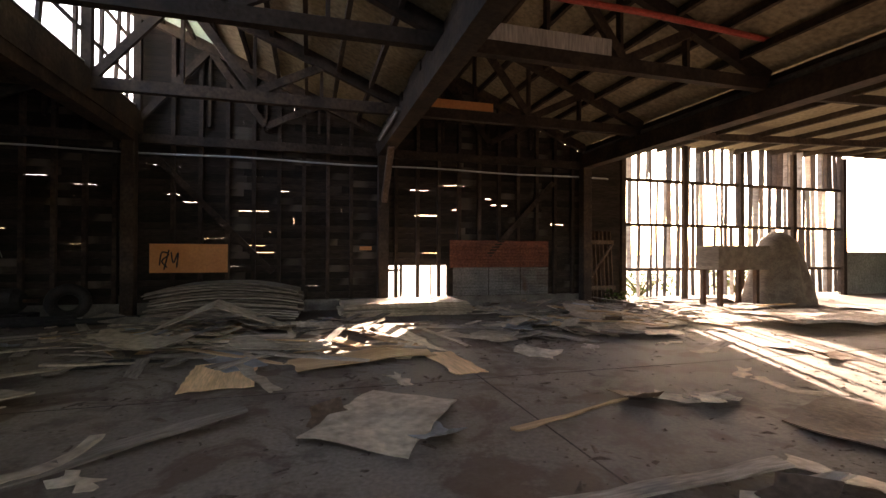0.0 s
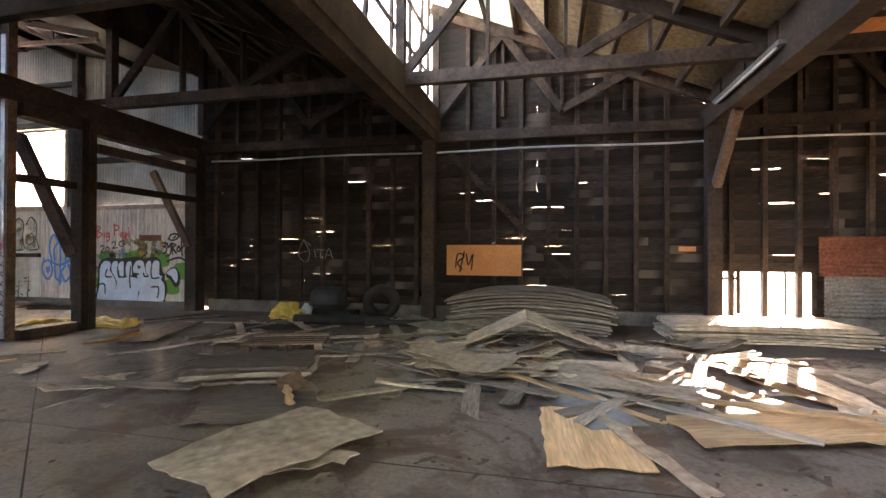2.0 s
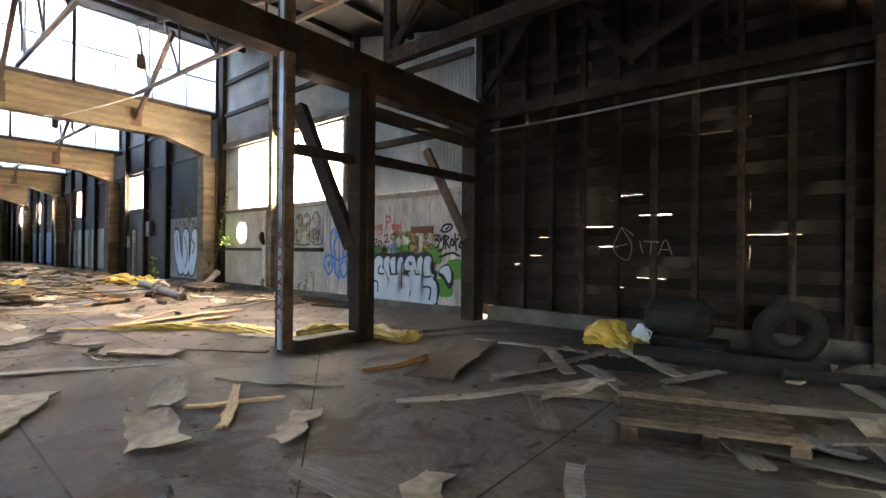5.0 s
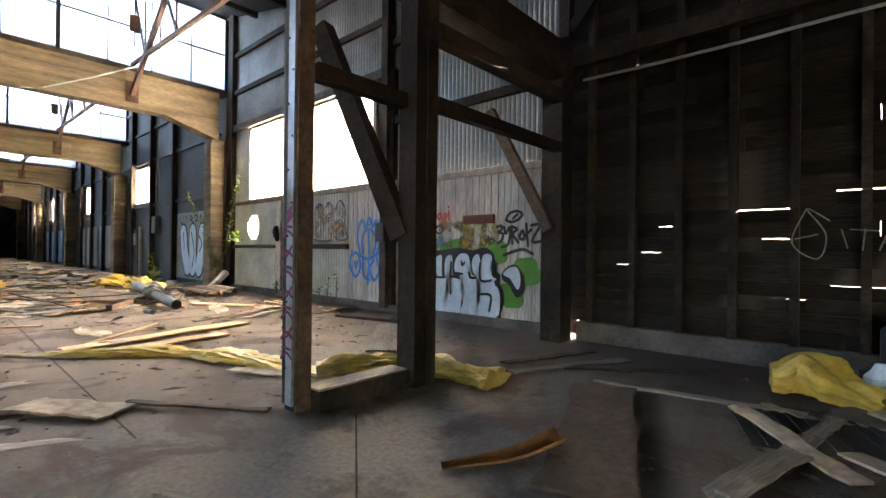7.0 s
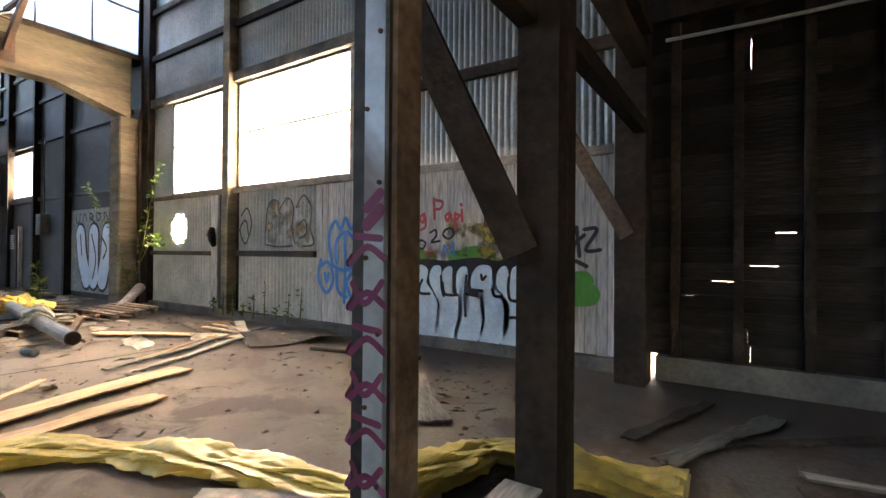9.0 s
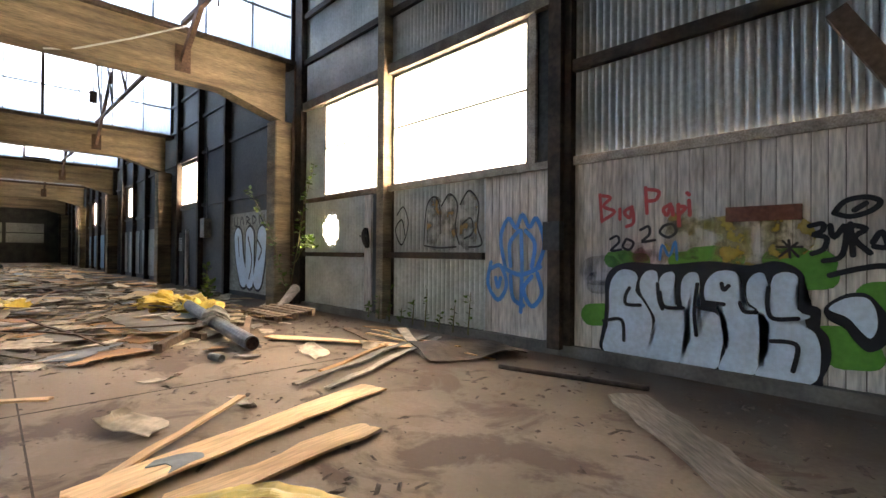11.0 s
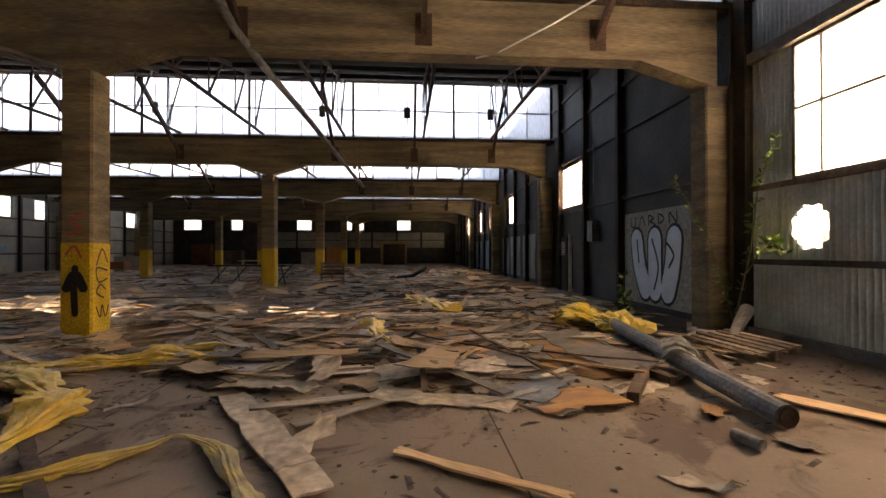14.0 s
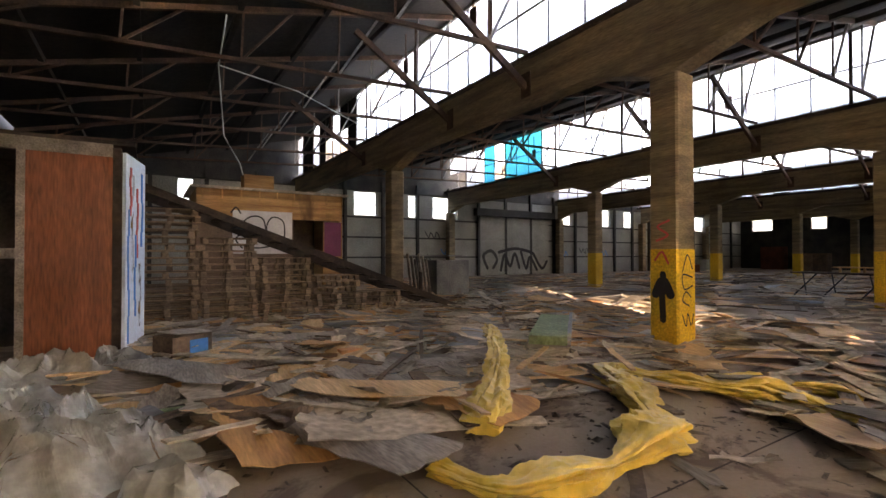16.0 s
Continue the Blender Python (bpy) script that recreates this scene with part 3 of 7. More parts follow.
south = [(-16.95, -16.1), (-28.4, -26.7), (-31.6, -30.9), (-35.2, -33.0), (-48.0, -46.2), (-53.5, -51.5), (-57.0, -55.6), (-63.5, -62.0), (-70.5, -68.5)]
banded_wall("wall_south", END, -8.0, south, 4.4, 6.1, 9.3, SY - 0.3, 0.3, "x", PANELWHITE, "pale panelled far wall with graffiti")
for k, (a, b) in enumerate(south):
    window("window_south_%d" % (k + 1), a, b, 4.4, 6.1, SY - 0.25, [], [5.2])
west = [(-23.7, -21.4), (-17.5, -16.0), (-8.8, -6.8), (-2.4, -1.3), (-0.6, 0.3), (4.9, 6.8)]
banded_wall("wall_west", SY, WY + 0.25, west, 4.6, 6.7, 9.3, END - 0.3, 0.3, "y", DARKMETAL, "dark end wall of the hall")
for k, (a, b) in enumerate(west):
    window("window_west_%d" % (k + 1), a, b, 4.6, 6.7, END - 0.25, [], [5.6], axis="y")
ribs = thing("wall_south_ribs", "dark steel posts and rails of the panelled wall", "wall", kind="structure")
for k in range(24):
    xx = -12 - k * 2.8
    part("post", box(B(), xx - 0.1, xx + 0.1, SY, SY + 0.2, 0, 6.8), DARKMETAL, ribs)
for z in (1.5, 2.9, 4.3, 6.2):
    part("rail", box(B(), END, -10.3, SY, SY + 0.09, z - 0.06, z + 0.06), DARKMETAL, ribs)
ribs = thing("wall_west_ribs", "pale cladding strips on the end wall", "wall", kind="structure")
for k in range(7):
    for z in (2.2, 3.3):
        part("panel", box(B(), END, END + 0.05, -12 + k * 3.4, -12 + k * 3.4 + 3.1, z, z + 1.0), PANELWHITE, ribs)
wall_box("wall_east_of_hall", TX[0], TX[0] + 0.2, SY, TS, 0, 9.3, DARKMETAL, "dark dividing wall")
# unseen doorways, added open behind the walk to let daylight into the shed
for k, (a, b, z0, z1) in enumerate(((TX[0], 0, 0, 7.7), (0, 5.0, 4.1, 7.7), (5.0, 9.0, 0, 7.7), (9.0, 20.0, 4.1, 7.7), (20.0, 22.5, 0, 7.7))):
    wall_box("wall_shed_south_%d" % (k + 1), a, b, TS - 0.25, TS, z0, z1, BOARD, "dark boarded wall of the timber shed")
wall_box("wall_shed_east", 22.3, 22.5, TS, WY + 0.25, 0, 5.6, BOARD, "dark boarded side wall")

# ---------------------------------------------------------------- timber shed: posts, beams, trusses
def timber_post(x, y, h, w=0.24, mat=DARKWOOD, label="square dark timber post", group="shed posts"):
    bm = box(B(), -w / 2, w / 2, -w / 2, w / 2, 0, h)
    bmesh.ops.bevel(bm, geom=bm.edges[:], offset=0.012, segments=1, affect="EDGES")
    ob = link("timber_post", bm, mat)
    ob.matrix_world = pose(x, y, 0)
    return tagged(ob, label, "post", group)


for i, x in enumerate(TX):
    if i == 0:
        timber_post(x + 0.1, 12.4, 4.15, 0.34)
    else:
        timber_post(x, 12.5, 4.15, 0.28)
    b = thing("valley_beam", "heavy dark timber valley beam under the roof", "beam", group="shed valley beams")
    part("beam", box(B(), x - 0.16, x + 0.16, TS, WY - 0.05, 4.1, 4.5), DARKWOOD, b)
    if i:
        part("gutter_board", box(B(), x + 0.17, x + 0.2, TS, WY - 0.05, 4.3, 4.84), DARKWOOD, b)
    if i == 2:
        part("brace", bar(B(), (x, 12.3, 2.9), (x, 11.2, 4.1), 0.14, 0.2), BROWNWOOD, b)


def shed_truss(i, y, mat=DARKWOOD):
    xa, xb = TX[i], TX[i + 1]
    zc = 4.1 if y > 12 else 4.5
    t = thing("timber_truss", "dark timber sawtooth roof truss with plank webs", "truss", group="shed roof trusses")
    part("bottom_chord", box(B(), xa + 0.05, xb - 0.05, y - 0.08, y + 0.08, zc, zc + 0.22), mat, t)
    part("rafter", bar(B(), (xa, y, HIGH - 0.16), (xb, y, LOW - 0.1), 0.14, 0.24), mat, t)
    part("upright", bar(B(), (xa + 0.12, y, 4.6), (xa + 0.12, y, HIGH - 0.2), 0.16, 0.16), mat, t)
    for f0, f1 in ((0.03, 0.28), (0.5, 0.28), (0.5, 0.72)):
        za = HIGH + (LOW - HIGH) * f1 - 0.2
        part("web", bar(B(), (xa + (xb - xa) * f0, y, 4.7), (xa + (xb - xa) * f1, y, za), 0.09, 0.16), mat, t)
    for f in (0.28, 0.5, 0.72):
        za = HIGH + (LOW - HIGH) * f - 0.2
        part("hanger", bar(B(), (xa + (xb - xa) * f, y + 0.1, 4.62), (xa + (xb - xa) * f, y + 0.1, za), 0.06, 0.12), mat, t)


for i in range(3):
    for y in (12.62, 10.0, 6.6, 3.2, -0.2, -3.6, -7.0):
        shed_truss(i, y)
    for k in range(1, 9):
        f = k / 9
        z = HIGH + (LOW - HIGH) * f - 0.02
        xx = TX[i] + (TX[i + 1] - TX[i]) * f
        structure("trim_shed_purlin_%d_%d" % (i + 1, k), box(B(), xx - 0.04, xx + 0.04, TS, WY, z - 0.13, z), DARKWOOD, "dark roof purlin of the shed", "purlin")
for k in range(8):
    xx = 9.4 + k * 1.6
    structure("trim_lean_purlin_%d" % (k + 1), box(B(), xx - 0.05, xx + 0.05, TS, WY, 4.78 + k * 0.06, 4.93 + k * 0.06), DARKWOOD, "roof purlin of the side bay", "purlin")
for k in range(5):
    yy = 10.5 - k * 3.4
    structure("trim_lean_rafter_%d" % (k + 1), bar(B(), (8.2, yy, 4.7), (22.2, yy, 5.2), 0.1, 0.2), DARKWOOD, "rafter of the side bay", "rafter")

# sawtooth lights of the shed: a broken glazed one and boarded ones
w = thing("window_shed_clerestory", "broken clerestory with leaning wooden bars", "window", kind="structure")
for k, y in enumerate([12.3, 11.6, 10.9, 9.8, 8.6, 7.4, 6.2, 4.6, 3.0, 0.5, -2.0, -5.0, -8.0]):
    part("mullion", bar(B(), (TX[1], y, 4.84), (TX[1], y + (0.3 if k % 3 == 1 else 0.05), HIGH), 0.06, 0.09), DARKWOOD, w)
for z in (5.6, 6.5):
    part("glazing_bar", box(B(), TX[1] - 0.03, TX[1] + 0.03, TS, WY, z - 0.025, z + 0.025), DARKWOOD, w)
for i in (0, 2):
    bm = B()
    y = TS
    while y < WY:
        wd = random.uniform(0.18, 0.28)
        box(bm, TX[i] - 0.02 - (0.03 if int(y * 7) % 2 else 0), TX[i] + 0.02, y, min(WY, y + wd - 0.004), 4.5 if i else 6.15, HIGH + 0.05)
        y += wd
    if i == 2:
        structure("wall_boarded_clerestory", bm, DARKWOOD, "boarded-up dark clerestory with nail holes", "wall")
    else:
        # added boards: they block the sky between the two roofs
        structure("wall_boarded_divide", bm, DARKWOOD, "dark boards added to close the sky gap between shed and hall", "wall")

# boarded back wall: studs inside, horizontal boards outside with cracks of daylight
studs = thing("wall_studs", "rough dark vertical studs of the boarded wall", "wall", kind="structure")
x = TX[0] + 0.5
while x < 8.0:
    if min(abs(x - p) for p in TX) > 0.25:
        k = [q for q in range(3) if TX[q] <= x][-1]
        top = HIGH + (LOW - HIGH) * (x - TX[k]) / (TX[k + 1] - TX[k]) - 0.02
        part("stud", box(B(), x - 0.045, x + 0.045, WY - 0.13, WY, 0.28, top), DARKWOOD, studs)
    x += 0.61
structure("wall_plinth", box(B(), TX[0] + 0.3, 8.1, WY - 0.14, WY + 0.2, 0, 0.28), CURB, "stained concrete plinth of the boarded wall", "plinth")
boards = thing("wall_boards", "weathered dark horizontal boards with gaps of daylight", "wall", kind="structure")
OPEN = (1.98, 3.82, 0.4, 1.1)
mesh_pool = {}


def board_piece(length, height):
    key = (round(length, 3), round(height, 3))
    if key not in mesh_pool:
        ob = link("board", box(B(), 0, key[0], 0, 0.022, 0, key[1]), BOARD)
        mesh_pool[key] = ob.data
        bpy.data.objects.remove(ob)
    return mesh_pool[key]


rng = random.Random(7)
for a, b in zip(TX, TX[1:]):
    z = 0.28
    while z < 7.2:
        h = 0.19
        lim = a + (b - a) * min(1.0, (HIGH - 0.02 - (z + 0.19)) / (HIGH - LOW))
        if lim - a < 0.3:
            break
        spans = [(a, lim)]
        row_y = WY + 0.002 + rng.random() * 0.008
        if rng.random() < 0.5:
            c = rng.choice([1, 2, 3, 4]) * 1.22 + a
            if c < lim - 0.2:
                spans = [(a, c - 0.001), (c + 0.001, lim)]
        for s0, s1 in spans:
            if z < OPEN[3] - 0.02 and z + h > OPEN[2] + 0.05 and s0 < OPEN[1] and s1 > OPEN[0]:
                cut = [(s0, OPEN[0]), (OPEN[1], s1)]
            else:
                cut = [(s0, s1)]
            pieces = []
            for c0, c1 in cut:
                if c1 - c0 > 1.6 and rng.random() < (0.9 if z < 1.9 else 0.6 if z < 3.9 else 0.45):
                    m0 = c0 + rng.uniform(0.1, 0.7) * (c1 - c0)
                    m1 = min(c1 - 0.1, m0 + rng.uniform(0.15, 0.7))
                    pieces += [(c0, m0, h), (m0, m1, h - rng.uniform(0.0145, 0.0205)), (m1, c1, h)]
                else:
                    pieces.append((c0, c1, h))
            for c0, c1, hh in pieces:
                if c1 - c0 < 0.08:
                    continue
                o = new("board", board_piece(c1 - c0, hh))
                o.parent = boards
                drop = 0.0
                tilt = 0
                o.matrix_world = pose(c0, row_y, z - drop, 6.0, tilt, 0)
        z += 0.176

# slatted wall with the sun behind
slats = thing("wall_slats", "grey upright slats with wide gaps of sunlight", "wall", kind="structure")
x = 9.75
while x < 19.3:
    wd = rng.choice([0.1, 0.14, 0.16, 0.22])
    for z0, z1 in ((0.1, 1.0), (1.0, 2.45), (2.45, 3.9), (3.9, 5.3)):
        if rng.random() < (0.16 if z0 < 3 else 0.08):
            continue
        # most slats get a dark colour for their shaded, backlit face
        part("slat", bar(B(), (x, WY + 0.05, z0), (x + rng.uniform(-0.05, 0.05), WY + 0.05, z1), 0.02, wd if z0 < 3.5 else wd * 1.35, up=(0, 1, 0)), DARKWOOD if rng.random() < 0.6 else GREYBOARD, slats)
    x += wd + rng.choice([0.05, 0.09, 0.13, 0.2])
for z in (1.0, 2.45, 3.9):
    part("rail", box(B(), 9.6, 19.4, WY - 0.05, WY + 0.03, z - 0.05, z + 0.05), DARKWOOD, slats)
for xx in (9.6, 12.0, 14.4, 16.8, 19.3):
    part("post", box(B(), xx - 0.08, xx + 0.08, WY - 0.16, WY - 0.04, 0, 5.1), DARKWOOD, slats)
part("head", box(B(), 9.5, 22.3, WY - 0.05, WY + 0.1, 5.25, 5.7), DARKWOOD, slats)
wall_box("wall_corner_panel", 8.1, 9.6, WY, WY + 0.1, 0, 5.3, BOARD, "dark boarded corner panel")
wall_box("wall_side_low", 19.3, 22.3, WY, WY + 0.1, 0, 1.6, PANELWHITE, "pale low wall panel")

# ---------------------------------------------------------------- wall details of the hall
def plank_wall(name, x0, x1, z0, z1, label):
    w = thing(name, label, "wall", kind="structure")
    x, r = x0, random.Random(int(-x0 * 10))
    while x < x1 - 0.02:
        wd = min(r.choice([0.135, 0.14, 0.15]), x1 - x)
        part("plank", box(B(), x + 0.005, x + wd - 0.005, WY + r.uniform(-0.004, 0.004), WY + 0.04, z0 + r.uniform(0, 0.015), z1), SIDING, w)
        x += wd
    return w


plank_wall("wall_planks_1", -14.3, -10.6, 0.16, 2.72, "weathered grey upright planks with graffiti")
plank_wall("wall_planks_2", -15.945, -14.62, 0.16, 2.78, "weathered grey upright planks with graffiti")
fr = thing("wall_framing", "dark timber posts and rails of the clad wall", "wall", kind="structure")
for x0, x1, y0, y1, z0, z1, m in (
    (-14.62, -14.42, WY - 0.2, WY + 0.02, 0.1, 9.0, DARKWOOD), (-14.4, -14.3, WY - 0.12, WY + 0.02, 0.16, 5.2, DARKWOOD),
    (-18.72, -18.5, WY - 0.2, WY + 0.02, 0.1, 9.0, CONCRETE), (-19.4, -19.15, WY - 0.02, WY + 0.08, 0.16, 2.78, SIDING), (-19.12, -18.75, WY + 0.0, WY + 0.03, 0.16, 2.78, DARKMETAL),
    (-22.4, -22.1, WY - 0.14, WY + 0.02, 0.1, 9.0, DARKWOOD), (-15.08, -14.95, WY - 0.04, WY + 0.06, 2.8, 5.1, GREYBOARD), (-14.94, -14.62, WY + 0.01, WY + 0.03, 2.8, 5.1, DARKMETAL),
    (-14.4, -10.6, WY - 0.05, WY - 0.006, 2.7, 2.82, GREYBOARD), (-18.5, -14.62, WY - 0.08, WY - 0.006, 2.7, 2.81, GREYBOARD), (-22.1, -18.72, WY - 0.06, WY - 0.006, 2.7, 2.8, BROWNWOOD),
    (-22.1, -14.62, WY - 0.1, WY + 0.02, 5.1, 5.3, GREYBOARD), (-22.1, -14.62, WY - 0.07, WY + 0.02, 6.3, 6.44, DARKWOOD), (-14.4, -10.6, WY - 0.08, WY + 0.02, 4.02, 4.18, DARKWOOD),
    (-14.4, -10.6, WY - 0.08, WY + 0.02, 5.7, 5.84, DARKWOOD), (-22.1, -10.6, WY - 0.07, WY + 0.02, 7.5, 7.64, DARKWOOD), (-18.5, -15.95, WY - 0.09, WY + 0.0, 1.34, 1.46, DARKWOOD), (-22.1, -19.4, WY - 0.06, WY + 0.0, 1.34, 1.44, DARKWOOD)):
    part("post" if z1 - z0 > 1 else "rail", box(B(), x0, x1, y0, y1, z0, z1), m, fr)
tagged(link("wooden_shelf_board", box(B(), -12.4, -11.72, WY - 0.06, WY - 0.005, 1.82, 1.98), RUSTSHEET), "red-brown board screwed to the plank wall", "board")
box_bm = box(B(), -14.62, -14.35, WY - 0.32, WY - 0.2, 1.5, 1.9)
tagged(link("junction_box", box_bm, DARKMETAL), "dark steel junction box on the wall post", "electric box")
v = thing("valve", "black cast valve on the wall pilaster", "valve", (-19.25, WY - 0.04, 1.75))
part("body", tube(B(), [(0, 0, -0.2), (0, -0.05, -0.05), (0, -0.07, 0.1), (0, -0.05, 0.22)], lambda f: 0.05 + 0.04 * math.sin(f * 3.1)), BLACK, v)
part("handle", bar(B(), (-0.14, -0.1, 0.05), (0.14, -0.1, 0.05), 0.03, 0.03), BLACK, v)

# hall wall beyond the first girder
lowp = thing("wall_lower_panels", "grey painted lower panels between dark posts", "wall", kind="structure")
part("panel", box(B(), -27.2, -23.6, WY - 0.04, WY - 0.004, 0.16, 2.68), PANELWHITE, lowp)
for a, b in ((-39.5, -37.0), (-42.6, -40.2), (-45.0, -43.2), (-49.3, -46.8), (-53.0, -50.2), (-57.0, -54.0), (-62.0, -59.0)):
    part("panel", box(B(), a, b, WY - 0.04, WY - 0.004, 0.2, 2.5), PANELWHITE if a > -50 else paint("faded_blue_panel", (0.12, 0.25, 0.4)), lowp)
for k in range(19):
    x = -27.4 - k * 2.75
    part("post", box(B(), x - 0.09, x + 0.09, WY - 0.2, WY - 0.005, 0, 9.0), DARKWOOD, lowp)
for z in (3.2, 5.2, 6.6, 7.8):
    part("rail", box(B(), END, -23.2, WY - 0.08, WY - 0.005, z - 0.06, z + 0.06), DARKMETAL, lowp)
d = thing("door_1", "dark steel door standing slightly open", "door", kind="structure")
part("leaf", box(B(), -33.2, -32.2, WY - 0.09, WY - 0.045, 0, 2.2), DARKMETAL, d)
for k in range(8):
    part("louvre", box(B(), -33.0, -32.4, WY - 0.11, WY - 0.085, 1.45 + k * 0.07, 1.49 + k * 0.07), GALV, d)
part("frame", box(B(), -31.9, -31.8, WY - 0.12, WY - 0.01, 0, 2.3), SIDING, d)
e = thing("electric_box", "grey steel electric box on the dark wall", "electric box", (-29.4, WY - 0.15, 2.3))
part("case", box(B(), -0.22, 0.22, -0.1, 0.14, -0.35, 0.35), STEEL, e)
part("conduit", tube(B(), [(0, 0.05, 0.35), (0, 0.05, 3.0)], 0.025), STEEL, e)
dp = B()
tube(dp, [(-22.45, WY - 0.18, 0.0), (-22.45, WY - 0.18, 4.7), (-22.45, WY - 0.12, 5.2), (-22.45, WY - 0.12, 6.4)], 0.05)
tagged(link("downpipe", dp, RUST), "rusty downpipe beside the girder column", "pipe")

# roller door
rd = thing("roller_shutter", "wide grey steel roller shutter sprayed with black graffiti", "roller door", kind="structure")
for k in range(34):
    part("slat", box(B(), -44.9, -37.1, SY + 0.1, SY + 0.12 + 0.05 * (k % 2), 0.02 + k * 0.14, 0.15 + k * 0.14), PANELWHITE, rd)
part("shutter_box", box(B(), -45.2, -36.8, SY + 0.02, SY + 0.5, 4.8, 5.4), DARKMETAL, rd)


# ---------------------------------------------------------------- sprayed paint
def ribbon(pts, w, depth, plane="y", at=0.0, taper=True, turn=1):
    """A flat painted stroke through (u, v) points; plane y: u is x, v is z."""
    P = [Vector((u, v)) for u, v in pts]
    Q = []
    n = len(P)
    for i in range(n - 1):                      # rounded course
        p0, p1, p2, p3 = P[max(i - 1, 0)], P[i], P[i + 1], P[min(i + 2, n - 1)]
        for k in range(5):
            t = k / 5
            Q.append(0.5 * ((2 * p1) + (p2 - p0) * t + (2 * p0 - 5 * p1 + 4 * p2 - p3) * t * t + (3 * p1 - p0 - 3 * p2 + p3) * t ** 3))
    Q.append(P[-1])
    d0, d1 = (Q[1] - Q[0]).normalized(), (Q[-1] - Q[-2]).normalized()
    line = [(Q[0] - d0 * w * 0.5, 0.05), (Q[0] - d0 * w * 0.43, 0.5), (Q[0] - d0 * w * 0.25, 0.87)] + [(q, 1.0) for q in Q] + [(Q[-1] + d1 * w * 0.25, 0.87), (Q[-1] + d1 * w * 0.43, 0.5), (Q[-1] + d1 * w * 0.5, 0.05)]
    bm = B()
    prev = None
    for i, (q, s) in enumerate(line):
        d = (line[min(i + 1, len(line) - 1)][0] - line[max(i - 1, 0)][0])
        d = d.normalized() if d.length > 1e-6 else d0
        nn = Vector((-d.y, d.x)) * w / 2 * s
        pair = []
        for q2 in (q - nn, q + nn):
            pair.append(bm.verts.new((q2.x, at - depth, q2.y) if plane == "y" else (at + depth * turn, q2.x, q2.y)))
        if prev:
            try:
                bm.faces.new((prev[0], pair[0], pair[1], prev[1]))
            except ValueError:
                pass
        prev = pair
    return bm


layer = [0.0]


def spray(parent, strokes, w, mat, at, plane="y", turn=1):
    for s in strokes:
        layer[0] += 0.00025
        part("stroke", ribbon(s, w, 0.006 + layer[0] % 0.02, plane, at, turn=turn), mat, parent)


def patch_of_paint(parent, outline, mat, at):
    """A closed, rounded field of paint lying on the wall."""
    P, n, bm = [Vector(p) for p in outline], len(outline), B()
    ring = []
    for i in range(n):
        p0, p1, p2, p3 = P[i - 1], P[i], P[(i + 1) % n], P[(i + 2) % n]
        for k in range(4):
            t = k / 4
            q = 0.5 * ((2 * p1) + (p2 - p0) * t + (2 * p0 - 5 * p1 + 4 * p2 - p3) * t * t + (3 * p1 - p0 - 3 * p2 + p3) * t ** 3)
            ring.append(bm.verts.new((q.x, at, q.y)))
    bmesh.ops.triangulate(bm, faces=[bm.faces.new(ring)])
    part("paint_field", bm, mat, parent)


big = thing("graffiti", "large ice-blue bubble letters outlined in black over green clouds", "graffiti")
for u, v, w in ((-13.94, 0.62, 0.30), (-13.64, 1.38, 0.22), (-13.44, 1.35, 0.20), (-12.83, 1.38, 0.20), (-12.62, 1.41, 0.26), (-12.42, 1.39, 0.20), (-11.85, 1.40, 0.24), (-11.68, 1.35, 0.28), (-11.65, 1.22, 0.25), (-11.08, 1.07, 0.28), (-11.01, 0.91, 0.30), (-11.44, 0.63, 0.26), (-11.37, 0.52, 0.30), (-11.32, 0.47, 0.24)):
    spray(big, [[(u - 0.1, v), (u + 0.1, v + 0.02)]], w, P_GREEN, WY - 0.004)
for u, v, w in ((-12.73, 1.64, 0.50), (-12.46, 1.60, 0.55), (-12.17, 1.60, 0.55), (-11.93, 1.63, 0.45), (-12.80, 1.82, 0.30)):
    spray(big, [[(u - 0.1, v), (u + 0.1, v + 0.02)]], w, P_YELL, WY - 0.004)
for u, v, w in ((-13.90, 1.22, 0.40), (-13.87, 1.06, 0.30)):
    spray(big, [[(u - 0.1, v), (u + 0.1, v + 0.02)]], w, P_BLUE_SOFT, WY - 0.004)
for u, v, w in ((-13.44, 1.46, 0.25), (-13.24, 1.42, 0.25)):
    spray(big, [[(u - 0.1, v), (u + 0.1, v + 0.02)]], w, P_RED_SOFT, WY - 0.004)
patch_of_paint(big, [(-13.85, 0.15), (-13.87, 0.43), (-13.81, 0.75), (-13.83, 1.06), (-13.73, 1.26), (-13.48, 1.35), (-13.05, 1.33), (-12.56, 1.38), (-12.17, 1.34), (-11.98, 1.39), (-11.82, 1.36), (-11.70, 1.24), (-11.71, 1.00), (-11.57, 0.92), (-11.59, 0.77), (-11.51, 0.65), (-11.49, 0.44), (-11.55, 0.25), (-11.62, 0.13), (-12.23, 0.13), (-13.19, 0.11)], P_BLACK, WY - 0.030)
patch_of_paint(big, [(-13.75, 1.07), (-13.64, 1.23), (-13.49, 1.25), (-13.39, 1.17), (-13.42, 0.99), (-13.31, 0.85), (-13.21, 0.65), (-13.24, 0.38), (-13.33, 0.14), (-13.82, 0.15), (-13.82, 0.39), (-13.75, 0.60), (-13.77, 0.83)], P_ICE, WY - 0.033)
